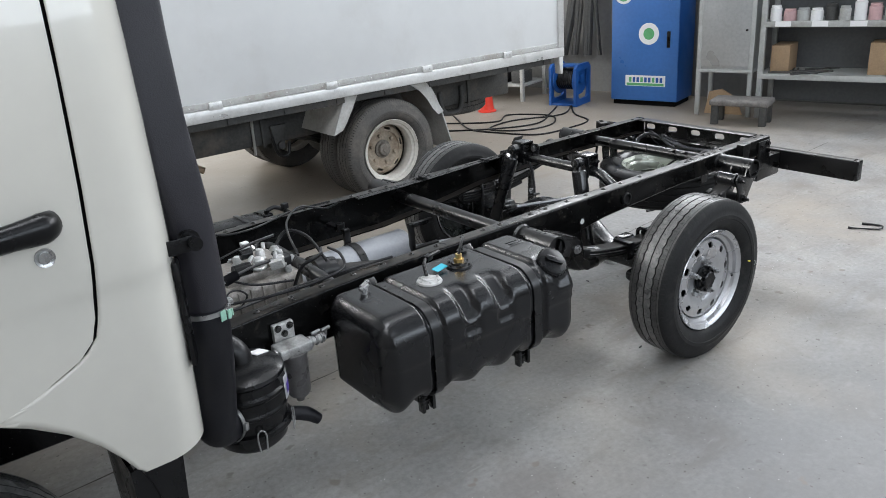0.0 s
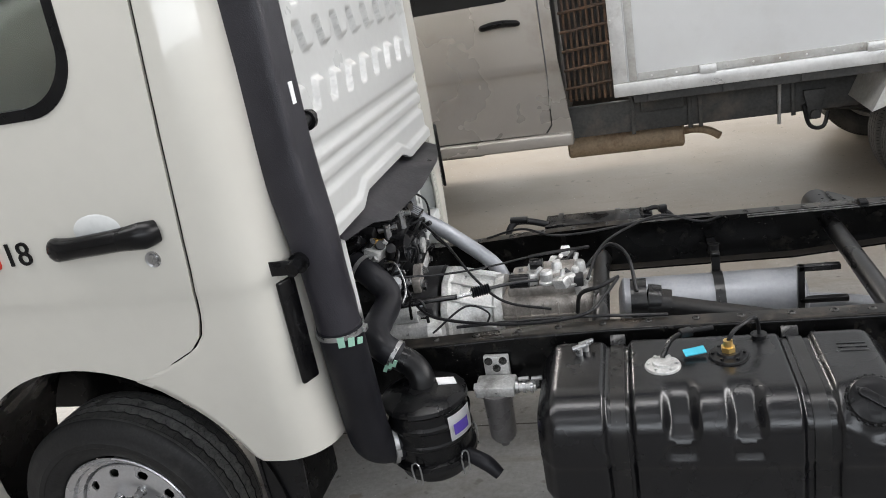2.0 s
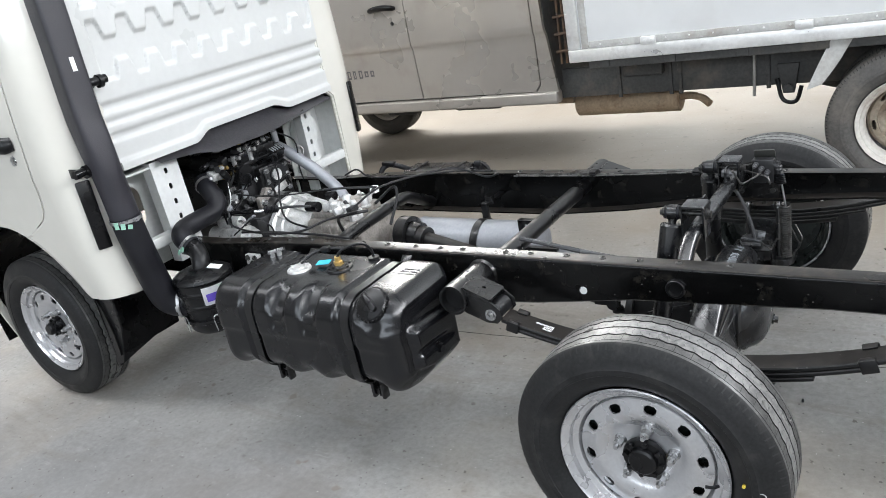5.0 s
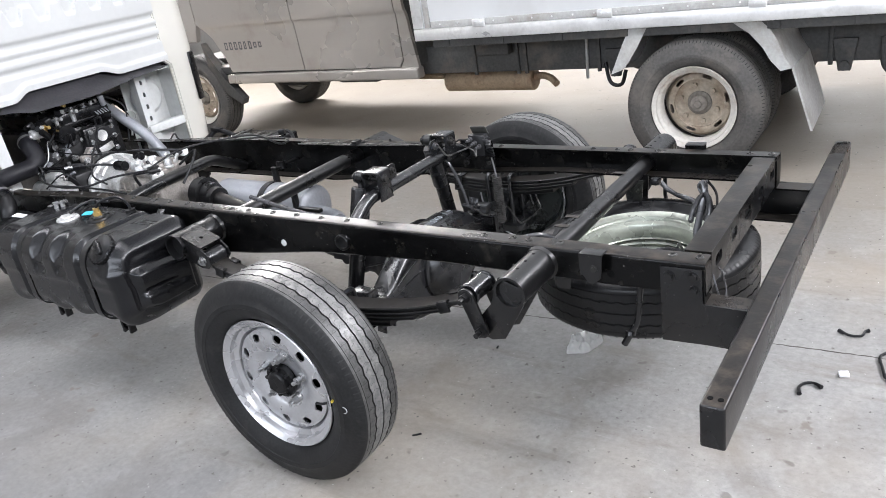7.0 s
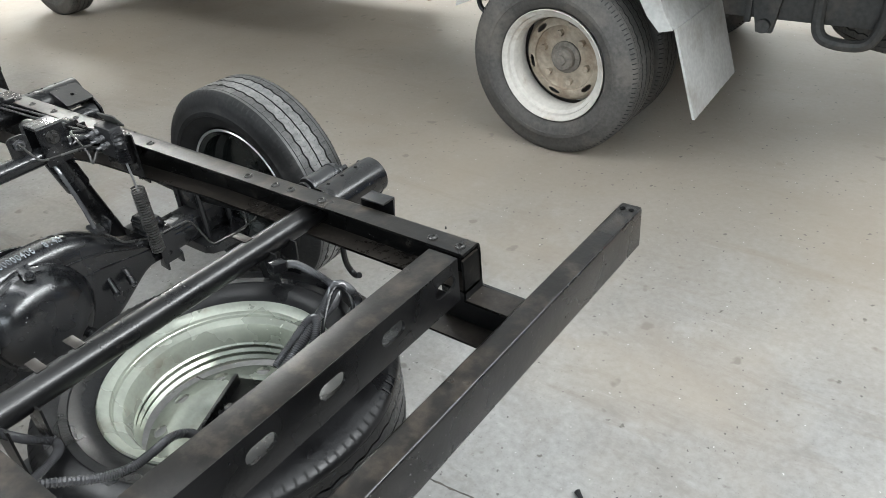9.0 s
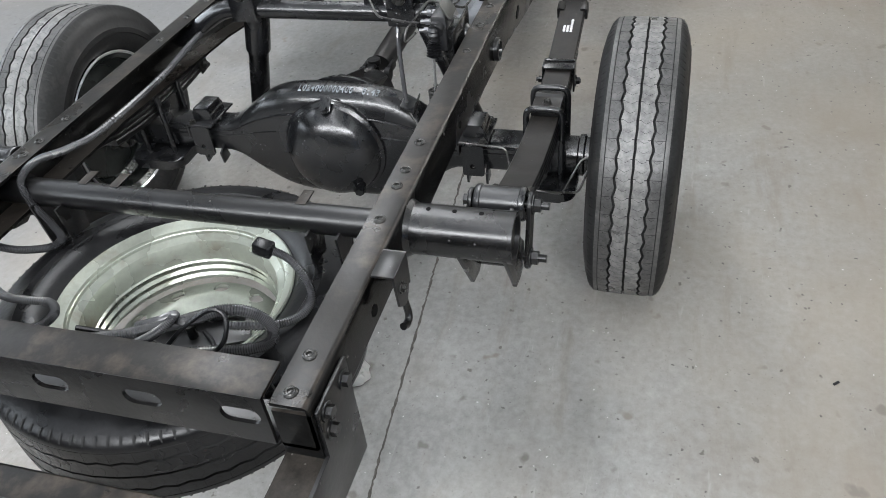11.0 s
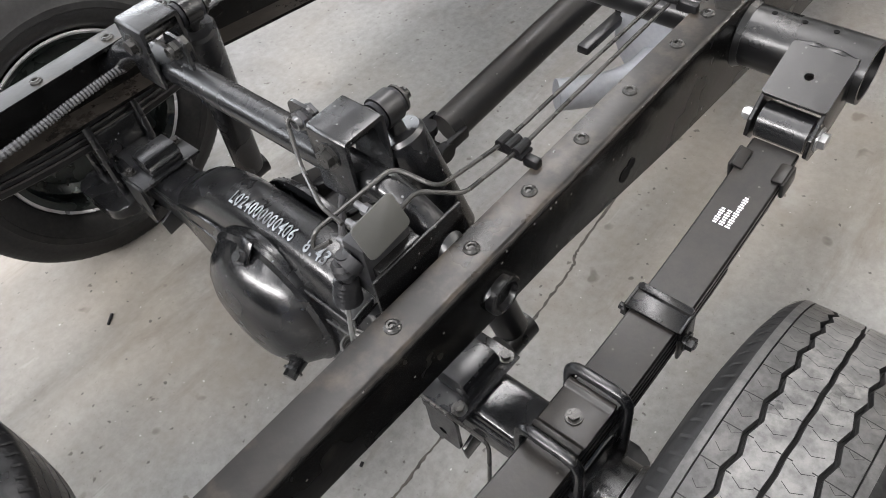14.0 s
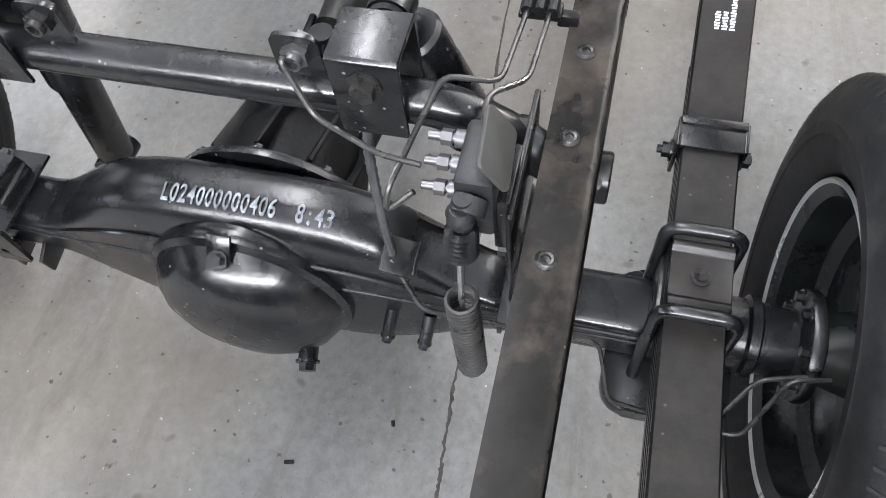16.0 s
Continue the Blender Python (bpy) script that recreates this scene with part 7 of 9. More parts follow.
# starter motor low beside the housing
bm = bmesh.new()
rod(bm, (-2.10, -0.245, 0.575), (-1.90, -0.235, 0.575), 0.046, seg=24)
rod(bm, (-1.90, -0.235, 0.575), (-1.86, -0.232, 0.575), 0.052, 0.036, seg=24)
rod(bm, (-2.05, -0.235, 0.640), (-1.93, -0.228, 0.640), 0.026, seg=20)
starter = part("starter_motor", bm, M["cast"], eng, "bare cast starter motor")
for k in range(3):
    bm = bmesh.new()
    rod(bm, (-1.93, -0.240 + 0.014 * k, 0.650 - 0.012 * k), (-1.905, -0.240 + 0.014 * k, 0.652 - 0.012 * k), 0.006, seg=10)
    part("terminal", bm, M["chrome"], starter)
for i, (x, y, z) in enumerate(((-2.02, -0.10, 0.865), (-2.05, -0.155, 0.84), (-1.99, -0.03, 0.885), (-2.06, -0.02, 0.935))):
    bm = bmesh.new()
    rod(bm, (x, y, z - 0.03), (x, y, z + 0.03), 0.012, seg=8)
    rod(bm, (x - 0.03, y, z + 0.012), (x + 0.03, y + 0.01, z + 0.018), 0.009, seg=8)
    part("fuel_fitting", bm, M["brass"] if i % 2 else M["chrome"], eng)
bm = bmesh.new()
rod(bm, (-2.10, -0.215, 0.66), (-1.99, -0.205, 0.66), 0.036, seg=20)
rod(bm, (-2.10, -0.215, 0.70), (-2.00, -0.21, 0.70), 0.052, seg=24)
part("fuel_pump", bm, M["cast_dark"], eng)
for i in range(12):
    bm = bmesh.new()
    x, y, z = rng.uniform(-2.12, -1.94), rng.uniform(-0.24, 0.20), rng.uniform(0.60, 0.86)
    block(rng.uniform(0.03, 0.07), rng.uniform(0.03, 0.07), rng.uniform(0.02, 0.06), pose(x, y, z, rng.uniform(-20, 20), rng.uniform(-20, 20), rng.uniform(0, 90)), 0.005, bm)
    rod(bm, (x, y, z), (x + 0.035, y + rng.uniform(-.02, .02), z + 0.03), 0.010, seg=8)
    part("engine_fitting", bm, M["cast_dark"] if i % 3 else M["cast"], eng)
# gearbox
bm = bmesh.new()
lathe(bm, [(0.0, -0.01), (0.172, -0.01), (0.176, -0.006), (0.176, 0.014), (0.163, 0.022), (0.158, 0.050), (0.149, 0.056), (0.143, 0.085), (0.128, 0.150), (0.136, 0.158), (0.136, 0.186), (0.0, 0.19)], 11, pose(-1.885, 0.03, 0.500, 0, 0, -90))
gear = part("gearbox", bm, M["cast"], truck, "bare aluminium gearbox between the rails")
bm = bmesh.new()
for k in range(9):
    a = radians(-10 + 25 * k)
    block(0.15, 0.006, 0.022, pose(-1.795, 0.03 + 0.142 * math.cos(a), 0.50 + 0.142 * math.sin(a), math.degrees(a) - 90, 14, 0), 0.001, bm)
part("housing_rib", bm, M["cast"], gear)
bm = bmesh.new()
box(bm, -1.71, -1.40, -0.090, 0.150, 0.40, 0.600, 0.03, 3)
box(bm, -1.68, -1.44, -0.06, 0.12, 0.59, 0.630, 0.012)
box(bm, -1.60, -1.46, -0.035, 0.09, 0.625, 0.655, 0.012)
part("gear_case", bm, M["case_grey"], gear, "dull ribbed gear case")
for k in range(9):
    bm = bmesh.new()
    if k < 6:
        box(bm, -1.66 + 0.045 * k, -1.653 + 0.045 * k, -0.098, 0.158, 0.42, 0.585, 0.002)
    else:
        box(bm, -1.70, -1.41, -0.099, -0.086, 0.44 + 0.05 * (k - 6), 0.446 + 0.05 * (k - 6), 0.001)
    part("case_rib", bm, M["case_grey"], gear)
bm = bmesh.new()
lathe(bm, [(0.0, 0.0), (0.150, 0.0), (0.158, 0.01), (0.158, 0.125), (0.0, 0.13)], 36, pose(-2.03, 0.03, 0.52, 0, 0, -90))
box(bm, -2.02, -1.90, -0.17, -0.06, 0.50, 0.63, 0.012)
part("flywheel_housing", bm, M["cast_dark"], eng, "black flywheel housing")
for i in range(10):
    bm = bmesh.new()
    a = 2 * math.pi * i / 10
    hexbolt(bm, (-1.56 + 0.11 * math.cos(a), 0.03 + 0.078 * math.sin(a), 0.630), (0, 0, 1), 0.008, 0.008)
    part("case_bolt", bm, M["chrome"], gear)
for i in range(9):
    bm = bmesh.new()
    x, y, z = rng.uniform(-1.64, -1.43), rng.uniform(-0.10, 0.14), rng.uniform(0.61, 0.655)
    block(rng.uniform(0.03, 0.06), rng.uniform(0.025, 0.05), rng.uniform(0.02, 0.04), pose(x, y, z, rng.uniform(-15, 15), rng.uniform(-15, 15), rng.uniform(0, 90)), 0.006, bm)
    rod(bm, (x, y, z), (x + rng.uniform(-.04, .04), y + rng.uniform(-.04, .04), z + 0.035), 0.008, seg=8)
    part("shift_fitting", bm, M["cast"] if i % 3 else M["cast_dark"], gear)
bm = bmesh.new()
rod(bm, (-1.66, -0.09, 0.665), (-1.60, -0.09, 0.665), 0.022, seg=16)
part("switch", bm, M["plastic"], gear)
bm = bmesh.new()
rod(bm, (-1.60, -0.02, 0.69), (-1.56, -0.02, 0.69), 0.018, seg=16)
part("switch", bm, M["plastic"], gear)
bm = bmesh.new()
pipe(bm, [(-1.385, -WEB + 0.01, 0.520), (-1.385, -0.30, 0.565), (-1.385, -0.15, 0.588), (-1.388, 0.10, 0.596), (-1.39, 0.22, 0.594), (-1.39, 0.30, 0.560), (-1.39, WEB - 0.01, 0.505)], 0.026, seg=16)
part("gearbox_cross_tube", bm, M["chassis"], truck, "black cross tube over the gearbox")
# silver downpipe
bm = bmesh.new()
pipe(bm, [(-2.20, 0.20, 0.885), (-2.09, 0.215, 0.850), (-1.96, 0.245, 0.757), (-1.89, 0.265, 0.690), (-1.81, 0.262, 0.622), (-1.760, 0.25, 0.570), (-1.735, 0.24, 0.50)], 0.027, seg=18)
part("down_pipe", bm, M["silver"], truck, "grey wrapped exhaust down pipe")
# cables and hoses over the gearbox
for i, (pts, r) in enumerate([
    ([(-2.00, -0.16, 0.74), (-1.88, -0.12, 0.72), (-1.74, -0.08, 0.715), (-1.60, -0.03, 0.72)], 0.007),
    ([(-1.60, -0.03, 0.72), (-1.52, 0.02, 0.71), (-1.42, 0.09, 0.69)], 0.011),
    ([(-1.80, 0.33, 0.66), (-1.66, 0.26, 0.71), (-1.55, 0.20, 0.70), (-1.45, 0.22, 0.69), (-1.35, 0.30, 0.67), (-1.20, 0.36, 0.668), (-1.02, 0.37, 0.665)], 0.009),
    ([(-1.86, -0.34, 0.63), (-1.76, -0.30, 0.69), (-1.70, -0.28, 0.655), (-1.72, -0.25, 0.60)], 0.007),
    ([(-1.95, 0.05, 0.84), (-1.86, -0.02, 0.78), (-1.76, -0.14, 0.71), (-1.66, -0.22, 0.66), (-1.52, -0.25, 0.64)], 0.009),
    ([(-2.06, 0.18, 0.93), (-1.98, 0.24, 0.86), (-1.97, 0.22, 0.74), (-1.90, 0.16, 0.70)], 0.008),
    ([(-1.78, -0.36, 0.655), (-1.60, -0.37, 0.668), (-1.40, -0.36, 0.665), (-1.20, -0.37, 0.662)], 0.010),
]):
    bm = bmesh.new()
    pipe(bm, pts, r * 0.46, seg=10)
    part("cable", bm, M["wire"], truck)
bm = bmesh.new()
box(bm, -1.52, -1.49, 0.155, 0.185, 0.635, 0.665, 0.004)
part("white_connector", bm, M["label"], truck, "white plastic connector")
bm = bmesh.new()
rod(bm, (-1.30, 0.02, 0.50), (-1.24, 0.02, 0.49), 0.028, seg=16)
rod(bm, (-1.24, 0.02, 0.49), (-1.18, 0.03, 0.48), 0.020, seg=14)
part("brake_cable_end", bm, M["wire"], truck)

# ---- brake valve, its spring and the brake pipes by the axle
bm = bmesh.new()
box(bm, 0.022, 0.092, 0.302, 0.338, 0.640, 0.722, 0.006)
rod(bm, (0.090, 0.318, 0.700), (0.104, 0.316, 0.694), 0.016, seg=16)
valve = part("brake_valve", bm, M["cast_dark"], truck, "load sensing brake valve with springs beside the rail")
bm = bmesh.new()
box(bm, -0.045, 0.100, 0.3490, 0.3545, 0.570, 0.690, 0.002)
box(bm, 0.020, 0.085, 0.335, 0.350, 0.610, 0.690, 0.002)
part("valve_bracket", bm, M["chassis"], valve)
for x, z in ((-0.025, 0.60), (0.078, 0.60), (-0.025, 0.66)):
    bm = bmesh.new()
    hexbolt(bm, (x, 0.349, z), (0, -1, 0), 0.009, 0.009)
    part("bracket_bolt", bm, M["bolt"], valve)
bm = bmesh.new()
prism(bm, rounded(-0.033, 0.033, -0.022, 0.022, 0.007), 'z', -0.002, 0.002, 0.001)
bmesh.ops.transform(bm, matrix=pose(0.058, 0.3345, 0.731, -58, 0, 4), verts=bm.verts)
part("valve_cover", bm, M["valve_grey"], valve, "dull grey cover plate")
for k in range(3):
    bm = bmesh.new()
    x, z = 0.036 + 0.018 * k, 0.706 - 0.013 * k
    rod(bm, (x, 0.268, z), (x, 0.305, z), 0.0044, seg=14)
    rod(bm, (x, 0.280, z), (x, 0.290, z), 0.0076, seg=6)
    rod(bm, (x, 0.293, z), (x, 0.304, z), 0.0086, seg=16)
    part("valve_fitting", bm, M["spring_steel"], valve, "plated pipe union")
bm = bmesh.new()
rod(bm, (0.100, 0.313, 0.712), (0.103, 0.312, 0.664), 0.0085, seg=14)
lathe(bm, [(0.0, 0.0), (0.012, 0.0), (0.013, 0.004), (0.010, 0.010), (0.013, 0.014), (0.009, 0.020), (0.0, 0.020)], 16, pose(0.104, 0.311, 0.682, 90, 0, 0))
part("valve_lever", bm, M["cast_dark"], valve)
bm = bmesh.new()
path = [Vector((0.105, 0.311, 0.672)).lerp(Vector((0.110, 0.309, 0.636)), k / 12) for k in range(13)]
pipe(bm, path, [(0.0150 if k % 2 else 0.0095) + 0.0030 * k / 12 for k in range(13)], seg=18, steps=1)
part("valve_boot", bm, M["plastic"], valve, "ribbed black boot over the lever", sharp=20)
SPT, SPB = Vector((0.123, 0.309, 0.565)), Vector((0.121, 0.312, 0.375))
bm = bmesh.new()
coil(bm, SPT, SPB, 0.0158, 25, 0.0028)
part("return_spring", bm, M["pipe_steel"], valve, "dark close-wound coil spring")
bm = bmesh.new()
pipe(bm, [(0.112, 0.309, 0.640), tuple(SPT), tuple(SPT + (SPB - SPT) * 0.1)], 0.0032, seg=6)
part("valve_rod", bm, M["chrome"], valve)
for pts in (
    [(-0.004, 0.133, 0.733), (0.004, 0.124, 0.744), (0.022, 0.152, 0.688), (0.056, 0.225, 0.693), (0.060, 0.265, 0.692)],
    [(-0.90, 0.33, 0.655), (-0.55, 0.315, 0.662), (-0.32, 0.318, 0.668), (-0.167, 0.322, 0.673), (-0.049, 0.315, 0.687), (-0.029, 0.265, 0.709), (0.086, 0.240, 0.684), (0.092, 0.236, 0.655), (0.080, 0.262, 0.678)],
    [(-0.90, 0.35, 0.655), (-0.55, 0.333, 0.662), (-0.30, 0.340, 0.668), (-0.167, 0.345, 0.673), (-0.066, 0.339, 0.676), (-0.019, 0.309, 0.703), (0.010, 0.312, 0.700), (0.040, 0.318, 0.712)],
    [(0.052, 0.205, 0.478), (0.085, 0.245, 0.425), (0.070, 0.330, 0.388), (0.066, 0.455, 0.378), (0.105, 0.480, 0.292), (0.112, 0.560, 0.290), (0.118, 0.600, 0.290), (0.070, 0.640, 0.365), (0.055, 0.700, 0.370)],
    [(0.118, 0.560, 0.294), (0.120, 0.640, 0.300), (0.070, 0.672, 0.385), (0.062, 0.715, 0.385)],
):
    bm = bmesh.new()
    bent(bm, pts, 0.0030, 0.014, seg=8)
    part("brake_pipe", bm, M["pipe_steel"], truck)
bm = bmesh.new()
block(0.045, 0.040, 0.010, pose(0.045, 0.212, 0.472, -20, 10, 0), 0.002, bm)
block(0.040, 0.004, 0.040, pose(0.052, 0.232, 0.478, -20, 10, 0), 0.001, bm)
part("hose_bracket", bm, M["axle"], truck)
bm = bmesh.new()
path = smooth_path([(0.045, 0.205, 0.478), (0.036, 0.200, 0.54), (0.012, 0.192, 0.62), (-0.015, 0.188, 0.67)], 14)
pipe(bm, path, [0.0062 if k % 2 else 0.0052 for k in range(len(path))], seg=10, steps=1)
part("brake_hose", bm, M["sleeve"], truck, "short ribbed brake hose")
for x, y in ((-0.167, 0.334), (-0.55, 0.324)):
    bm = bmesh.new()
    box(bm, x - 0.012, x + 0.012, y - 0.022, y + 0.022, 0.664, 0.671, 0.002)
    for k in (-1, 0, 1):
        rod(bm, (x - 0.012, y + 0.013 * k, 0.676), (x + 0.012, y + 0.013 * k, 0.676), 0.0065, seg=10)
    box(bm, x - 0.006, x + 0.006, y + 0.018, 0.374, 0.652, 0.667, 0.002)
    part("pipe_clip", bm, M["plastic"], truck)
# wiring in corrugated sleeve on the near rail and over the spare wheel
for i, pts in enumerate((
    [(-0.55, -0.30, 0.665), (-0.30, -0.335, 0.645), (-0.05, -0.350, 0.622), (0.09, -0.341, 0.620), (0.23, -0.325, 0.620), (0.45, -0.340, 0.612), (0.56, -0.342, 0.630), (0.64, -0.348, 0.652), (0.69, -0.350, 0.640), (0.705, -0.335, 0.600), (0.712, -0.305, 0.560), (0.730, -0.277, 0.540), (0.755, -0.290, 0.536), (0.775, -0.345, 0.540), (0.79, -0.39, 0.56)],
    [(1.075, -0.30, 0.60), (1.066, -0.193, 0.572), (1.027, -0.144, 0.552), (0.992, -0.086, 0.552), (0.972, -0.037, 0.558), (0.962, 0.016, 0.566), (0.953, 0.071, 0.580), (0.946, 0.120, 0.596), (0.938, 0.165, 0.612), (0.922, 0.205, 0.616), (0.905, 0.238, 0.594), (0.905, 0.258, 0.567), (0.922, 0.254, 0.549), (0.938, 0.215, 0.545), (0.950, 0.163, 0.543), (0.962, 0.106, 0.541)],
    [(0.998, -0.029, 0.552), (0.985, 0.008, 0.560), (0.982, 0.055, 0.574), (0.973, 0.095, 0.594), (0.954, 0.122, 0.612), (0.936, 0.112, 0.602), (0.930, 0.075, 0.578), (0.935, 0.030, 0.562)],
    [(0.905, 0.180, 0.560), (0.880, 0.235, 0.545), (0.850, 0.270, 0.538), (0.815, 0.281, 0.543), (0.790, 0.268, 0.566), (0.779, 0.240, 0.598), (0.778, 0.212, 0.614)],
    [(1.039, -0.253, 0.552), (0.989, -0.181, 0.549), (0.952, -0.149, 0.549), (0.921, -0.146, 0.549), (0.903, -0.168, 0.552), (0.909, -0.211, 0.557), (0.911, -0.250, 0.562), (0.895, -0.292, 0.572), (0.87, -0.35, 0.602), (0.83, -0.402, 0.61)],
)):
    bm = bmesh.new()
    path = smooth_path(pts, 24 if i else 40)
    pipe(bm, path, [(0.0072 if k % 2 else 0.0056) * (1.45 if i == 1 else 1.15) for k in range(len(path))] , seg=8, steps=1)
    part("wiring_harness", bm, M["sleeve"], truck, "black corrugated wiring harness")
for pts, r in (
    ([(0.975, 0.100, 0.560), (0.955, 0.140, 0.600), (0.938, 0.185, 0.628), (0.940, 0.208, 0.618), (0.962, 0.206, 0.585), (0.975, 0.165, 0.550)], 0.0040),
):
    bm = bmesh.new()
    pipe(bm, pts, r, seg=10, steps=8)
    part("tail_cable", bm, M["wire"], truck, "thin black tail lamp cable")
bm = bmesh.new()
lathe(bm, [(0.011, -0.006), (0.015, -0.006), (0.015, 0.006), (0.011, 0.006)], 16, pose(0.944, 0.135, 0.600, 40, 0, 90), closed=True)
part("cable_band", bm, M["plastic"], truck)
bm = bmesh.new()
pipe(bm, [(0.80, -0.10, 0.392), (0.845, -0.065, 0.420), (0.880, -0.010, 0.425), (0.870, 0.050, 0.412), (0.825, 0.060, 0.402), (0.790, 0.020, 0.398)], 0.0045, seg=8)
part("winch_cable", bm, M["wire"], truck, "dark winch cable in the dirty rim")
bm = bmesh.new()
block(0.034, 0.024, 0.024, pose(0.778, 0.196, 0.618, 0, 12, 84), 0.004, bm)
part("cable_plug", bm, M["plastic"], truck)
bm = bmesh.new()
pipe(bm, [(0.935, -0.10, 0.535), (0.910, 0.0, 0.50), (0.90, 0.06, 0.45)], 0.005, seg=8)
part("winch_rod", bm, M["chassis"], truck)
# printed bars on the springs
for s in (-1, 1):
    for k, count in enumerate((7, 7, 14)):
        for j in range(count):
            bm = bmesh.new()
            x = -0.345 - 0.0040 * j
            z = 0.455 + 0.072 * (x / 0.50) ** 2 + 0.0068
            block(0.0024, 0.0052 + 0.0012 * ((j * 7 + k) % 3), 0.0008, pose(x, s * SY - 0.011 + 0.0095 * k, z, 0, 12, 0), 0.0, bm)
            part("spring_marking", bm, M["label"], truck)
# gear shift rods, bowden cables and clutter over the gearbox
for pts, r, mt in [
    ([(-1.96, -0.29, 0.70), (-1.86, -0.275, 0.705), (-1.79, -0.262, 0.705)], 0.011, "plastic"),
    ([(-1.79, -0.262, 0.705), (-1.75, -0.242, 0.705)], 0.009, "chrome"),
    ([(-1.70, -0.217, 0.705), (-1.63, -0.19, 0.705), (-1.56, -0.17, 0.70)], 0.007, "cast_dark"),
    ([(-2.06, 0.10, 0.93), (-2.05, 0.0, 0.82), (-2.00, -0.12, 0.72), (-1.90, -0.30, 0.695), (-1.80, -0.38, 0.69), (-1.60, -0.42, 0.685), (-1.42, -0.40, 0.69), (-1.36, -0.30, 0.70), (-1.33, -0.16, 0.68)], 0.0062, "wire"),
    ([(-2.03, -0.16, 0.79), (-1.98, -0.20, 0.80), (-1.95, -0.24, 0.73), (-1.97, -0.30, 0.68)], 0.004, "chrome"),
    ([(-1.93, -0.30, 0.66), (-1.92, -0.31, 0.72), (-1.88, -0.32, 0.72), (-1.87, -0.33, 0.66)], 0.006, "plastic"),
    ([(-1.42, -0.10, 0.66), (-1.38, 0.05, 0.70), (-1.30, 0.20, 0.70), (-1.18, 0.33, 0.69), (-1.05, 0.355, 0.645), (-0.98, 0.35, 0.66)], 0.006, "wire"),
    ([(-1.46, -0.12, 0.56), (-1.44, -0.16, 0.64), (-1.38, -0.18, 0.67), (-1.33, -0.10, 0.66)], 0.0085, "wire"),
    ([(-1.44, 0.08, 0.62), (-1.36, 0.12, 0.68), (-1.30, 0.06, 0.66), (-1.28, -0.04, 0.58)], 0.008, "wire"),
]:
    bm = bmesh.new()
    pipe(bm, pts, r * 0.75, seg=10)
    part("shift_cable", bm, M[mt], truck)
bm = bmesh.new()
path = smooth_path([(-1.75, -0.242, 0.705), (-1.70, -0.217, 0.705)], 1)
pipe(bm, [Vector(path[0]).lerp(Vector(path[1]), k / 16) for k in range(17)], [0.017 if k % 2 else 0.012 for k in range(17)], seg=14, steps=1)
part("rubber_boot", bm, M["hose"], truck, "ribbed black rubber boot")
for x, y, z, r, h in ((-1.55, -0.05, 0.635, 0.020, 0.042), (-1.52, 0.0, 0.640, 0.017, 0.045), (-1.48, -0.06, 0.630, 0.022, 0.036), (-1.60, 0.02, 0.640, 0.016, 0.035), (-1.45, 0.03, 0.625, 0.018, 0.045), (-1.46, -0.03, 0.625, 0.014, 0.05)):
    bm = bmesh.new()
    lathe(bm, [(r * 1.3, 0.0), (r * 1.3, 0.006), (r, 0.010), (r, h * 0.8), (r * 0.7, h), (0.0, h)], 16, pose(x, y, z, 90, 0, 0))
    part("shift_dome", bm, M["cast"], gear)
bm = bmesh.new()
lathe(bm, [(0.024, -0.002), (0.030, -0.002), (0.030, 0.004), (0.024, 0.004)], 24, pose(-2.03, 0.30, 0.79, 0, 0, 80), closed=True)
rod(bm, (-2.03, 0.295, 0.765), (-2.03, 0.27, 0.69), 0.006, seg=10)
part("lifting_eye", bm, M["cast"], eng, "bare metal lifting eye")
# oil filler on the engine's back
bm = bmesh.new()
rod(bm, (-2.22, -0.105, 0.815), (-1.975, -0.10, 0.812), 0.037, seg=24)
rod(bm, (-1.995, -0.10, 0.812), (-1.965, -0.10, 0.812), 0.043, seg=24)
part("filter_housing", bm, M["plastic"], eng, "black round filter housing")
# small clutter on the engine's back
rng = random.Random(21)
for i in range(96):
    bm = bmesh.new()
    x, y, z = rng.uniform(-2.12, -1.99), rng.uniform(-0.24, 0.16), rng.uniform(0.60, 0.90)
    d = Vector((rng.uniform(0.2, 1), rng.uniform(-0.7, 0.3), rng.uniform(-0.2, 0.9)))
    kind = i % 4
    if kind == 0:
        hexbolt(bm, (x, y, z), d, rng.uniform(0.008, 0.013), rng.uniform(0.010, 0.02))
    elif kind == 1:
        rod(bm, (x, y, z), Vector((x, y, z)) + d.normalized() * rng.uniform(0.03, 0.06), rng.uniform(0.008, 0.016), seg=12)
    elif kind == 2:
        block(rng.uniform(0.02, 0.05), rng.uniform(0.02, 0.05), rng.uniform(0.015, 0.04), pose(x, y, z, rng.uniform(-30, 30), rng.uniform(-30, 30), rng.uniform(0, 90)), 0.004, bm)
    else:
        e = Vector((x, y, z)) + Vector((rng.uniform(-0.05, 0.08), rng.uniform(-0.14, 0.14), rng.uniform(-0.10, 0.06)))
        pipe(bm, [(x, y, z), Vector((x, y, z)).lerp(e, 0.5) + Vector((0.04, 0, 0.03)), e], rng.uniform(0.0035, 0.006), seg=8)
    part(("engine_bolt", "engine_stub", "engine_bracket", "engine_pipe")[kind], bm, M["chrome" if kind == 0 else rng.choice(["cast_dark", "plastic", "cast_dark", "silver", "wire"])], eng)
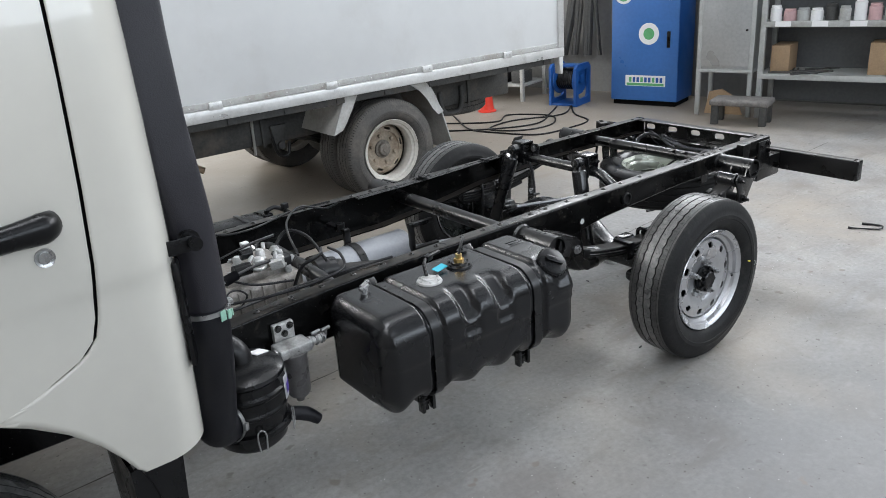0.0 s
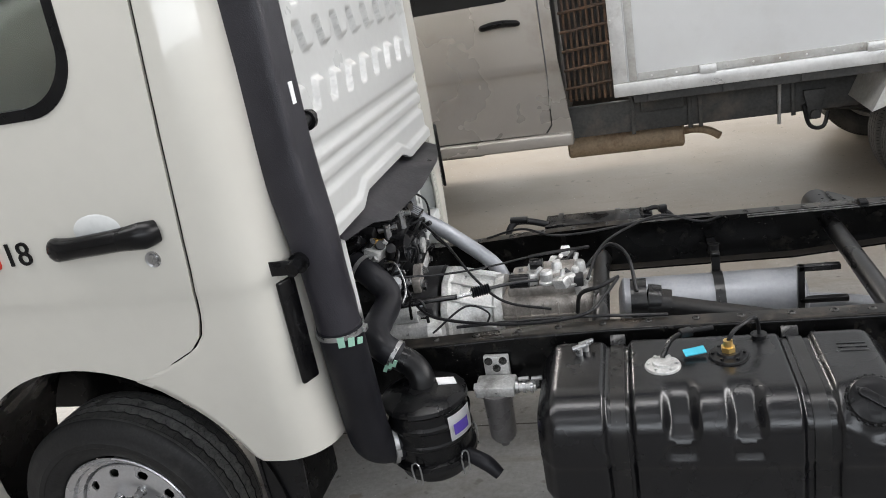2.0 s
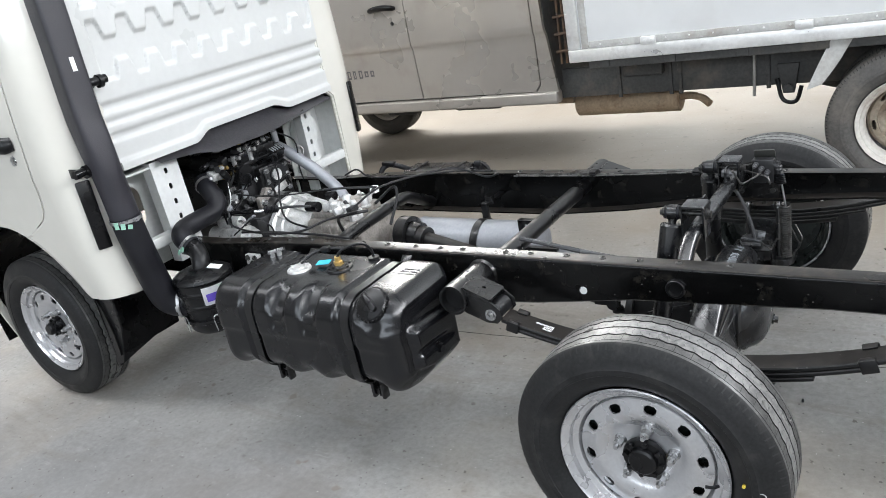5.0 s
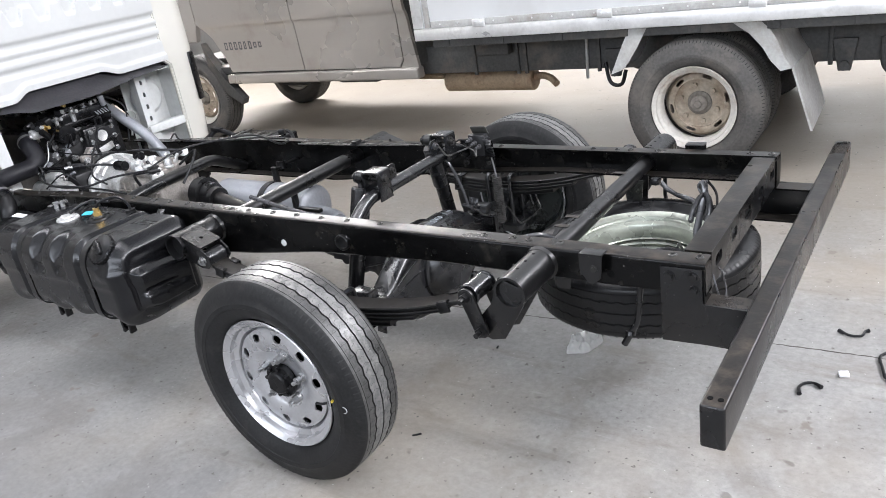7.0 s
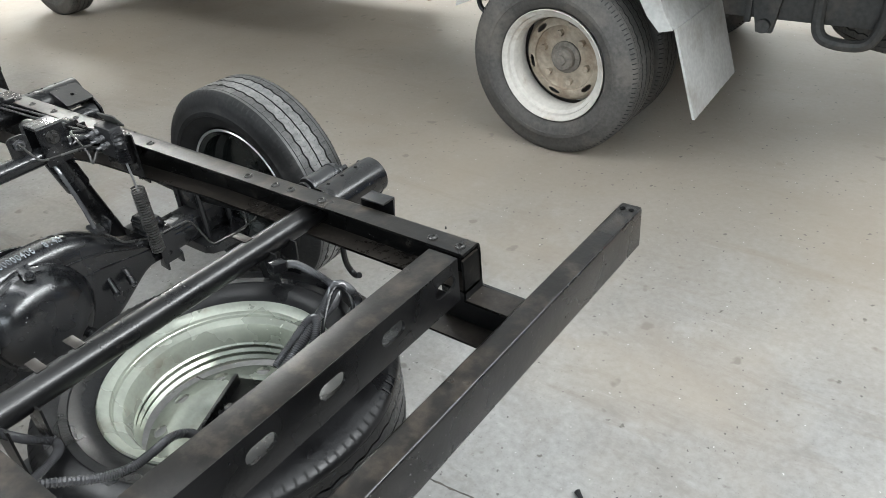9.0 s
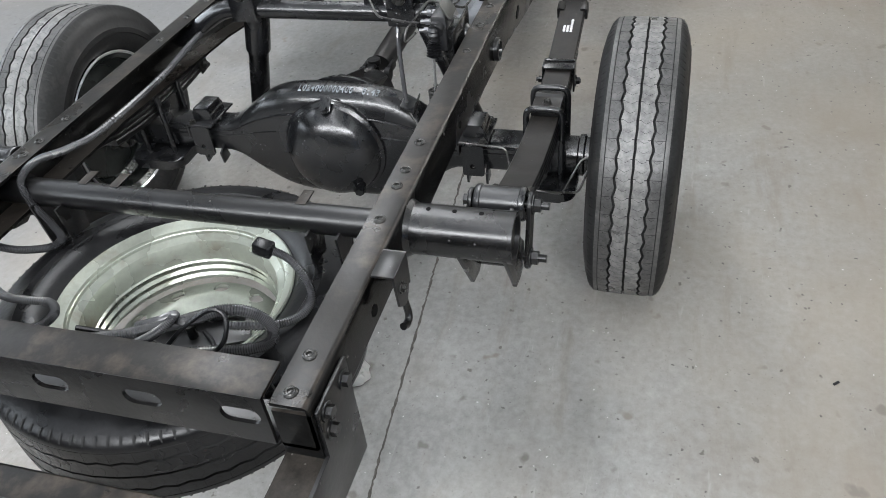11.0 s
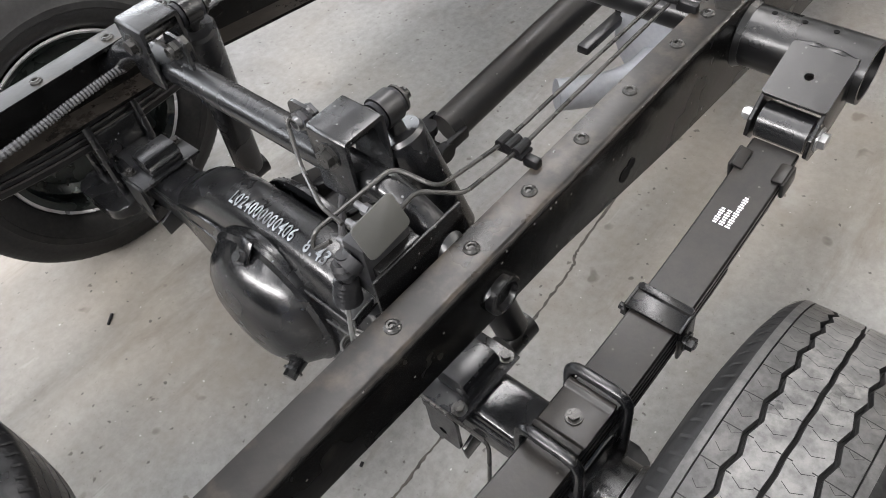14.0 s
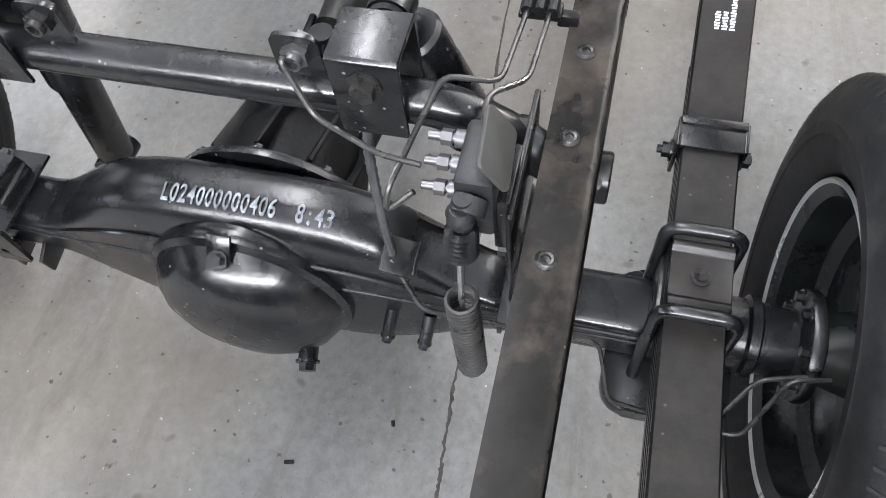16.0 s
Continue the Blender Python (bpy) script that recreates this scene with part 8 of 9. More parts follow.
# alternator pulley side, black rocker box on top
bm = bmesh.new()
block(0.22, 0.22, 0.050, pose(-2.10, 0.02, 0.880, 0, 2, 0), 0.012, bm)
block(0.24, 0.26, 0.016, pose(-2.10, 0.02, 0.852, 0, 2, 0), 0.005, bm)
rocker = part("breather_box", bm, M["plastic"], eng, "black moulded breather box")
for k in range(4):
    bm = bmesh.new()
    hexbolt(bm, (-2.015 - 0.02 * (k % 2), -0.06 + 0.055 * k, 0.903), (0, 0, 1), 0.010, 0.014)
    part("cover_bolt", bm, M["chrome"], eng)
for y in (0.187, 0.238):
    bm = bmesh.new()
    rod(bm, (0.050, y, 0.330), (0.078, y - 0.004, 0.300), 0.009, seg=12)
    hexbolt(bm, (0.078, y - 0.004, 0.300), (0.6, -0.1, -0.6), 0.007, 0.008)
    part("line_clip", bm, M["axle"], axle)

# ---------------------------------------------------------------- the box truck beside it
lorry = thing("box_truck", (0.38, 2.9, 0), "parked used box truck, champagne crew cab and grey-white cargo box", "truck")
BY0, BY1, BX0, BX1, BZ = 1.93, 3.93, -1.335, 2.075, 0.800
bm = bmesh.new()
box(bm, BX0 + 0.03, BX1 - 0.03, BY0 + 0.012, BY1 - 0.012, BZ + 0.03, 2.95, 0.01)
cargo = part("cargo_box", bm, M["box_white"], lorry, "grey-white panelled cargo box")
bm = bmesh.new()
box(bm, BX0, BX1, BY0 - 0.006, BY0 + 0.03, BZ, BZ + 0.072, 0.006)
part("bottom_sill", bm, M["alu"], cargo, "pale aluminium bottom sill")
bm = bmesh.new()
box(bm, BX0 + 0.13, BX1 - 0.05, BY0 + 0.003, BY0 + 0.02, BZ + 0.074, BZ + 0.112, 0.002)
part("rivet_strip", bm, M["fender"], cargo, "grey riveted strip above the sill")
for i in range(26):
    bm = bmesh.new()
    rod(bm, (BX0 + 0.20 + 0.125 * i, BY0 + 0.004, BZ + 0.093), (BX0 + 0.20 + 0.125 * i, BY0 - 0.001, BZ + 0.093), 0.006, 0.003, seg=8)
    part("rivet", bm, M["alu"], cargo)
for x in (-0.856, -0.072, 0.70, 1.46):
    bm = bmesh.new()
    box(bm, x - 0.042, x + 0.042, BY0 - 0.016, BY0 + 0.004, BZ + 0.066, BZ + 0.112, 0.006)
    rod(bm, (x - 0.018, BY0 - 0.016, BZ + 0.09), (x - 0.018, BY0 - 0.022, BZ + 0.09), 0.008, seg=8)
    rod(bm, (x + 0.018, BY0 - 0.016, BZ + 0.09), (x + 0.018, BY0 - 0.022, BZ + 0.09), 0.008, seg=8)
    part("lashing_lug", bm, M["alu"], cargo, "bolted pale lashing lug")
for x0, x1, mt, nm in ((BX0, BX0 + 0.075, "alu", "front_post"), (BX1 - 0.06, BX1, "alu", "rear_post")):
    bm = bmesh.new()
    box(bm, x0, x1, BY0 - 0.006, BY0 + 0.05, BZ + 0.072, 2.95, 0.008)
    part(nm, bm, M[mt], cargo)
bm = bmesh.new()
box(bm, BX0 + 0.085, BX0 + 0.125, BY0 + 0.004, BY0 + 0.02, BZ + 0.074, 2.9, 0.002)
part("edge_strip", bm, M["fender"], cargo)
bm = bmesh.new()
box(bm, BX0 + 0.004, BX0 + 0.03, BY0 + 0.05, BY1 - 0.05, BZ + 0.02, 2.94, 0.004)
part("front_sheet", bm, M["alu"], cargo)
for i in range(9):
    bm = bmesh.new()
    rod(bm, (BX0 + 0.012, BY0 - 0.005, BZ + 0.16 + 0.12 * i), (BX0 + 0.012, BY0 - 0.010, BZ + 0.16 + 0.12 * i), 0.007, 0.004, seg=8)
    part("rivet", bm, M["alu"], cargo)
bm = bmesh.new()
prism(bm, [(BX1 - 0.055, BZ), (BX1 - 0.005, BZ), (BX1 - 0.012, BZ - 0.135), (BX1 - 0.040, BZ - 0.135)], 'y', BY0, BY0 + 0.06, 0.004)
part("rear_stop", bm, M["alu"], cargo)
for y in (2.0, 2.6, 3.2, 3.8):
    bm = bmesh.new()
    box(bm, BX0 + 0.1, BX1 - 0.1, y - 0.03, y + 0.03, BZ - 0.05, BZ + 0.03, 0.004)
    part("floor_bearer", bm, M["truck_frame"], cargo)
for i in range(9):
    bm = bmesh.new()
    x = BX0 + 0.2 + 0.38 * i
    box(bm, x - 0.03, x + 0.03, 1.96, 3.9, BZ - 0.045, BZ + 0.03, 0.004)
    part("floor_beam", bm, M["truck_frame"], cargo)
# frame
for y in (2.50, 3.28):
    bm = bmesh.new()
    box(bm, -3.9, 1.95, y - 0.03, y + 0.03, 0.475, 0.665, 0.006)
    fr = part("frame_rail", bm, M["truck_frame"], lorry, "dusty dark frame rail")
    if y < 3:
        for x in (-1.25, -0.92, -0.86, -0.35, 0.95, 1.5):
            bm = bmesh.new()
            box(bm, x - 0.012, x + 0.012, y - 0.045, y - 0.03, 0.46, 0.74, 0.003)
            part("frame_bracket", bm, M["truck_frame"], fr)
        bm = bmesh.new()
        rod(bm, (-0.42, y - 0.04, 0.72), (-0.43, y - 0.045, 0.42), 0.010, seg=8)
        part("stake", bm, M["fender"], fr)
        bm = bmesh.new()
        box(bm, -1.20, -0.95, y - 0.10, y - 0.03, 0.60, 0.72, 0.01)
        part("valve_block", bm, M["truck_frame"], fr)
for x in (-1.0, 0.1, 1.2):
    bm = bmesh.new()
    box(bm, x - 0.04, x + 0.04, 2.53, 3.25, 0.50, 0.62, 0.005)
    part("cross_member", bm, M["truck_frame"], lorry)
bm = bmesh.new()
lathe(bm, [(0.0, -0.365), (0.066, -0.365), (0.078, -0.355), (0.078, 0.355), (0.066, 0.365), (0.0, 0.365)], 32, pose(-1.31, 2.74, 0.36, 0, 0, 90))
mf = part("muffler", bm, M["rust"], lorry, "rusty tan exhaust muffler under the frame")
bm = bmesh.new()
pipe(bm, [(-0.96, 2.74, 0.375), (-0.88, 2.72, 0.385), (-0.80, 2.68, 0.375), (-0.74, 2.64, 0.345)], 0.024, seg=14)
part("tail_pipe", bm, M["rust"], mf)
bm = bmesh.new()
rod(bm, (-1.70, 2.74, 0.40), (-3.4, 2.74, 0.44), 0.028, seg=14)
part("front_pipe", bm, M["rust"], mf)
bm = bmesh.new()
pipe(bm, [(-0.30, 2.44, 0.52), (-0.27, 2.43, 0.40), (-0.20, 2.43, 0.385), (-0.17, 2.44, 0.47)], 0.012, seg=10)
part("hanging_hose", bm, M["wire"], lorry)


def old_wheel(x, y, out, deep=True):
    """A worn truck wheel with deep dish, dusty tyre and brown centre."""
    m = pose(x, y, 0.360, 0, 18, 0 if out < 0 else 180)
    bm = bmesh.new()
    tyre_mesh(bm, 0.363, 0.200, 0.222, 0.003, 60, 0.7)
    bmesh.ops.transform(bm, matrix=m, verts=bm.verts)
    wh = part("wheel", bm, [M["old_tyre"], M["old_tyre"], M["groove"], M["old_tyre"]], lorry, "worn dusty truck tyre")
    bm = bmesh.new()
    dish = 0.128 if deep else 0.050
    rim_mesh(bm, r=0.222, width=0.165, dish=dish, holes=6, seg=72, hub_r=0.062, lug_r=0.105, slot_r=0.150, slot_w=0.017, slot_part=0.13)
    for f in bm.faces:
        c = f.calc_center_median()
        f.material_index = 1 if math.hypot(c.x, c.z) < 0.178 and c.y > -0.0825 + dish - 0.020 else 0
    bmesh.ops.transform(bm, matrix=m, verts=bm.verts)
    part("rim", bm, [M["old_rim"], M["rim_centre"]], wh, "dirty white steel rim with rust-brown centre")
    bm = bmesh.new()
    y0 = -0.0825 + dish
    lathe(bm, [(0.0, y0 - 0.046), (0.018, y0 - 0.046), (0.022, y0 - 0.040), (0.040, y0 - 0.038), (0.046, y0 - 0.032), (0.049, y0 - 0.014), (0.064, y0 - 0.006), (0.064, y0 + 0.03)], 30)
    bmesh.ops.transform(bm, matrix=m, verts=bm.verts)
    part("hub", bm, M["hub_dust"], wh, "dusty brown hub cap")
    for k in range(6):
        bm = bmesh.new()
        a = 2 * math.pi * k / 6
        p = Vector((0.100 * math.cos(a), y0 + 0.002, 0.100 * math.sin(a)))
        rod(bm, p, p + Vector((0, -0.022, 0)), 0.013, seg=6)
        bmesh.ops.transform(bm, matrix=m, verts=bm.verts)
        part("wheel_nut", bm, M["rim_centre"], wh)
    return wh


old_wheel(0.372, 2.040, -1)
old_wheel(0.372, 2.275, 1)
old_wheel(0.372, 3.790, 1)
old_wheel(0.372, 3.555, -1)
old_wheel(-3.99, 2.36, -1, False)
old_wheel(-3.99, 3.55, 1, False)
bm = bmesh.new()
rod(bm, (0.38, 2.4, 0.385), (0.38, 3.45, 0.385), 0.06, seg=20)
bmesh.ops.create_uvsphere(bm, u_segments=20, v_segments=12, radius=0.17, matrix=Matrix.Translation((0.38, 2.9, 0.385)))
part("rear_axle", bm, M["truck_frame"], lorry)
for y in (2.50, 3.28):
    bm = bmesh.new()
    for k in range(6):
        pipe(bm, [(-0.25 + 0.06 * k, y, 0.50 - 0.013 * k), (0.10, y, 0.46 - 0.012 * k), (0.38, y, 0.45 - 0.012 * k), (0.66, y, 0.46 - 0.012 * k), (1.02 - 0.06 * k, y, 0.52 - 0.015 * k)], 0.030, seg=8, flat=0.22)
    part("leaf_spring", bm, M["truck_frame"], lorry, "dusty leaf spring")
for x in (-0.24, 1.02):
    bm = bmesh.new()
    prism(bm, [(x - 0.06, 0.60), (x + 0.06, 0.60), (x + 0.03, 0.43), (x - 0.03, 0.43)], 'y', 2.44, 2.47, 0.004)
    rod(bm, (x, 2.42, 0.46), (x, 2.50, 0.46), 0.026, seg=14)
    part("spring_hanger", bm, M["truck_frame"], lorry)
# guards over the rear wheels: narrow side blade with a plate reaching inwards
for nm, blade, plate in (
    ("front_guard", [(0.041, 0.796), (0.138, 0.796), (0.083, 0.695), (0.034, 0.622), (0.0, 0.578), (-0.073, 0.552), (-0.012, 0.688)], [(0.041, 0.796), (0.047, 0.796), (-0.006, 0.688), (-0.067, 0.553), (-0.073, 0.552), (-0.012, 0.688)]),
    ("rear_guard", [(0.567, 0.798), (0.702, 0.798), (0.752, 0.748), (0.785, 0.690), (0.812, 0.625), (0.850, 0.560), (0.800, 0.548), (0.752, 0.600), (0.716, 0.664), (0.655, 0.735)], [(0.702, 0.798), (0.752, 0.748), (0.785, 0.690), (0.812, 0.625), (0.850, 0.560), (0.844, 0.558), (0.806, 0.622), (0.779, 0.687), (0.747, 0.744), (0.696, 0.796)]),
):
    bm = bmesh.new()
    prism(bm, blade, 'y', 1.965, 1.971)
    prism(bm, plate, 'y', 1.971, 2.42)
    part(nm, bm, M["fender"], lorry, "dull grey bent wheel guard")
bm = bmesh.new()
prism(bm, [(1.985, 0.56), (2.42, 0.56), (2.42, 0.27), (1.985, 0.240)], 'x', 0.845, 0.855)
for v in bm.verts:
    v.co.x += (0.56 - v.co.z) * 0.30
part("mud_flap", bm, M["fender"], lorry, "pale grey mud flap")
# spare and tail brackets under the box's end
bm = bmesh.new()
tyre_mesh(bm, 0.385, 0.205, 0.226, 0.003, 50, 0.7)
bmesh.ops.transform(bm, matrix=pose(1.55, 2.9, 0.46, 90, 0, 0), verts=bm.verts)
part("spare_tyre", bm, [M["old_tyre"], M["old_tyre"], M["groove"], M["old_tyre"]], lorry, "dusty spare tyre under the frame")
bm = bmesh.new()
pipe(bm, [(1.20, 2.46, 0.60), (1.21, 2.45, 0.46), (1.27, 2.45, 0.42), (1.38, 2.45, 0.43), (1.42, 2.45, 0.52), (1.42, 2.46, 0.62)], 0.022, seg=10)
part("tow_hook", bm, M["truck_frame"], lorry)

# crew cab
CY = 2.25
bm = bmesh.new()
box(bm, -4.6, -1.64, CY + 0.04, CY + 1.52, 1.72, 2.12, 0.06, 3)
lcab = part("crew_cab", bm, M["beige"], lorry, "champagne metallic crew cab")
def lorry_y(z):
    return CY + 0.045 * ((z - 1.05) / 0.75) ** 2 + 0.018 / (1 + math.exp((z - 0.945) / 0.009))


def lorry_panel(name, outline, holes=(), label=""):
    bm = bmesh.new()
    plate_with_holes(bm, outline, list(holes), 'y', 0.0, 0.03)
    for z in [0.4 + 0.06 * i for i in range(30)] + [0.93, 0.94, 0.95, 0.96]:
        bmesh.ops.bisect_plane(bm, geom=bm.verts[:] + bm.edges[:] + bm.faces[:], plane_co=(0, 0, z), plane_no=(0, 0, 1))
    for v in bm.verts:
        v.co.y = lorry_y(v.co.z) + v.co.y
    return part(name, bm, M["beige"], lcab, label, sharp=40)


win_r = [(-2.62, 1.36), (-1.90, 1.36), (-1.84, 1.40), (-1.86, 1.80), (-1.95, 1.86), (-2.62, 1.86)]
win_f = [(-3.62, 1.36), (-2.74, 1.36), (-2.74, 1.86), (-3.30, 1.86)]
lorry_panel("rear_door", [(-2.672, 0.575), (-1.765, 0.570), (-1.725, 0.62), (-1.715, 1.0), (-1.735, 1.95), (-2.672, 1.95)], [win_r], "champagne rear door with dark handle")
lorry_panel("front_door", [(-2.682, 0.575), (-2.682, 1.95), (-3.30, 1.95), (-3.75, 1.30), (-3.75, 0.98), (-3.62, 0.86), (-3.53, 0.70), (-3.50, 0.578)], [win_f], "champagne front door with dark lettering")
lorry_panel("cab_corner", [(-1.758, 0.560), (-1.600, 0.555), (-1.640, 1.0), (-1.665, 1.98), (-1.727, 1.98), (-1.707, 1.0), (-1.717, 0.615)])
bm = bmesh.new()
box(bm, -3.55, -1.60, CY + 0.006, CY + 0.10, 0.485, 0.566, 0.016, 3)
part("door_sill", bm, M["beige"], lcab)
bm = bmesh.new()
box(bm, -1.665, -1.645, CY + 0.05, CY + 1.5, 0.56, 2.0, 0.01)
box(bm, -4.55, -1.66, CY + 0.06, CY + 1.5, 0.56, 0.62, 0.01)
part("cab_shell", bm, M["truck_frame"], lcab)
bm = bmesh.new()
box(bm, -4.5, -1.75, CY + 0.06, CY + 0.066, 1.30, 1.90, 0.0)
part("door_glass", bm, M["trim_black"], lcab, "dark side windows")
for x in (-1.945, -2.865):
    bm = bmesh.new()
    y = lorry_y(1.24)
    pipe(bm, [(x - 0.105, y + 0.002, 1.232), (x - 0.09, y - 0.022, 1.238), (x - 0.03, y - 0.030, 1.246), (x + 0.03, y - 0.030, 1.246), (x + 0.09, y - 0.022, 1.238), (x + 0.105, y + 0.002, 1.232)], [0.018, 0.024, 0.026, 0.026, 0.024, 0.018], seg=12, flat=0.8)
    part("door_handle", bm, M["trim_black"], lcab, "black pull handle")
bm = bmesh.new()
lathe(bm, [(0.0, -0.004), (0.013, -0.004), (0.017, 0.002)], 20, pose(-2.80, lorry_y(1.13), 1.13))
part("door_lock", bm, M["trim_black"], lcab)
for i in range(8):
    bm = bmesh.new()
    x = -3.50 + 0.056 * i
    z = 0.792 - 0.004 * i * 0
    h = 0.062 if i < 6 else 0.045
    y = lorry_y(z) - 0.0015
    w = 0.034 if i != 4 else 0.028
    plate_with_holes(bm, [(x, z - h / 2), (x + w, z - h / 2), (x + w, z + h / 2), (x, z + h / 2)], [[(x + 0.010, z - h / 2 + 0.012), (x + w - 0.008, z - h / 2 + 0.012), (x + w - 0.008, z + h / 2 - 0.012), (x + 0.010, z + h / 2 - 0.012)]], 'y', y, y + 0.001)
    part("lettering_bar", bm, M["ink"], lcab, "faded dark lettering")
# pipes and a corrugated hose standing in the gap behind the crew cab
for k in range(8):
    bm = bmesh.new()
    x = -1.60 + 0.034 * k
    pipe(bm, [(x, CY + 0.14 + 0.012 * (k % 2), 0.72), (x + 0.006, CY + 0.145, 1.2), (x, CY + 0.14, 2.0)], 0.0085, seg=8)
    part("rack_bar", bm, M["rust_dark"], lorry, "rusty brown upright bar")
for k in range(10):
    bm = bmesh.new()
    bent(bm, [(-1.62, CY + 0.125, 0.80 + 0.11 * k), (-1.345, CY + 0.125, 0.82 + 0.11 * k)], 0.009)
    part("rack_bar", bm, M["rust_dark"], lorry)
# dark sheet added behind the bars to stand for the gap's shade
bm = bmesh.new()
box(bm, -1.63, -1.345, CY + 0.32, CY + 0.34, 0.70, 2.0, 0.004)
part("gap_shade_sheet", bm, M["truck_frame"], lorry, "dark sheet added to shade the gap behind the rack")
# front wheel flap and front wing
bm = bmesh.new()
prism(bm, [(-3.79, 0.83), (-3.72, 0.70), (-3.60, 0.52), (-3.43, 0.36), (-3.46, 0.31), (-3.62, 0.40), (-3.76, 0.60)], 'y', CY + 0.02, CY + 0.09, 0.006)
part("wheel_arch_trim", bm, M["truck_frame"], lcab)
bm = bmesh.new()
prism(bm, [(-3.76, 1.30), (-3.76, 0.98), (-3.80, 0.84), (-3.99, 0.86), (-4.25, 0.78), (-4.42, 0.56), (-4.62, 0.56), (-4.62, 1.30)], 'y', CY + 0.0, CY + 0.05, 0.01)
part("front_wing", bm, M["beige"], lcab)
bm = bmesh.new()
box(bm, -2.6, -2.2, 2.55, 2.85, 0.405, 0.50, 0.02)
part("air_tank", bm, M["truck_frame"], lorry)
bm = bmesh.new()
box(bm, -3.3, -3.0, 2.6, 3.2, 0.38, 0.55, 0.03)
part("gearbox", bm, M["truck_frame"], lorry)

# ---------------------------------------------------------------- along the wall
CAB = pose(3.94, 3.02, 0, 0, 0, 15)     # local x: into the wall, local -y: along it


def at_wall(bm, m=CAB):
    bmesh.ops.transform(bm, matrix=m, verts=bm.verts)
    return bm


blue = thing("tool_cabinet", (3.94, 3.02, 0), "bright blue steel cabinet with round stickers, standing by the wall", "cabinet")
bm = bmesh.new()
box(bm, 0.014, 0.44, -0.725, 0.0, 0.05, 1.50, 0.008)
body = part("body", at_wall(bm), M["blue_dark"], blue)
bm = bmesh.new()
box(bm, 0.0, 0.012, -0.722, -0.003, 0.055, 1.49, 0.005)
bdoor = part("door", at_wall(bm), M["blue"], blue, "blue steel door")
bm = bmesh.new()
box(bm, 0.03, 0.42, -0.70, -0.02, 0.0, 0.05, 0.0)
part("plinth", at_wall(bm), M["dark"], blue)
bm = bmesh.new()
box(bm, -0.010, 0.0, -0.640, -0.605, 0.60, 0.76, 0.004)
part("handle", at_wall(bm), M["trim_black"], bdoor, "black recessed handle")
for (y, z, r, mt) in ((-0.41, 0.735, 0.108, "label"), (-0.41, 0.735, 0.058, "green_pad"), (-0.13, 1.13, 0.10, "label"), (-0.13, 1.13, 0.075, "green_pad")):
    bm = bmesh.new()
    rod(bm, (-0.0012 if mt == "label" else -0.0022, y, z), (0.001, y, z), r, seg=36)
    part("sticker", at_wall(bm), M[mt], bdoor, "round white and green sticker")
bm = bmesh.new()
box(bm, -0.0015, 0.001, -0.60, -0.165, 0.205, 0.315, 0.0)
part("sticker", at_wall(bm), M["label"], bdoor, "long white and green sticker strip")
for i in range(9):
    bm = bmesh.new()
    box(bm, -0.0025, 0.0, -0.205 - 0.042 * i - 0.028, -0.205 - 0.042 * i, 0.245, 0.295, 0.0)
    part("sticker_print", at_wall(bm), M["blue_dark"] if i % 3 else M["green_pad"], bdoor)
bm = bmesh.new()
box(bm, -0.0025, 0.0, -0.585, -0.18, 0.210, 0.236, 0.0)
part("sticker_print", at_wall(bm), M["green_pad"], bdoor)
bm = bmesh.new()
box(bm, -0.002, 0.001, -0.70, -0.60, 1.06, 1.20, 0.0)
part("sticker", at_wall(bm), M["label"], bdoor)

# steel locker on legs, next to open shelves
LOC = pose(3.95, 1.975, 0, 0, 0, 16)
lock = thing("steel_locker", (3.95, 1.975, 0), "dull grey steel locker on four legs", "locker")
bm = bmesh.new()
box(bm, 0.012, 0.42, -0.515, 0.0, 0.44, 1.60, 0.005)
lb = part("body", at_wall(bm, LOC), M["locker"], lock)
bm = bmesh.new()
box(bm, 0.0, 0.012, -0.475, -0.035, 0.47, 1.56, 0.004)
part("door", at_wall(bm, LOC), M["locker"], lock, "worn grey sheet steel door")
bm = bmesh.new()
rod(bm, (-0.014, -0.445, 0.80), (0.0, -0.445, 0.80), 0.010, seg=12)
part("knob", at_wall(bm, LOC), M["trim_black"], lock)
for y in (-0.035, -0.515):
    for x in (0.0, 0.38):
        bm = bmesh.new()
        box(bm, x, x + 0.04, y, y + 0.04, 0.0, 1.60 if x == 0 else 0.44, 0.003)
        part("leg", at_wall(bm, LOC), M["shelf"], lock)
bm = bmesh.new()
box(bm, -0.002, 0.42, -0.515, 0.0, 0.41, 0.44, 0.004)
part("shelf_edge", at_wall(bm, LOC), M["shelf"], lock)
SHF = pose(4.10, 1.43, 0, 0, 0, 16)
shelf = thing("steel_shelf", (4.10, 1.43, 0), "grey steel shelf rack holding jars and boxes", "shelf")
for y in (-0.04, -1.25, -2.4):
    for x in (0.0, 0.42):
        bm = bmesh.new()
        box(bm, x, x + 0.045, y, y + 0.045, 0.0, 1.75, 0.003)
        part("post", at_wall(bm, SHF), M["shelf"], shelf)
for z in (0.40, 0.86, 1.36):
    bm = bmesh.new()
    box(bm, -0.004, 0.47, -2.4, 0.0, z, z + 0.012, 0.0)
    box(bm, -0.006, 0.0, -2.4, 0.0, z - 0.035, z + 0.014, 0.002)
    part("board", at_wall(bm, SHF), M["shelf"], shelf)
bm = bmesh.new()
box(bm, 0.462, 0.470, -2.36, 0.0, 0.10, 1.74, 0.0)
part("back_sheet", at_wall(bm, SHF), M["shelf_back"], shelf)
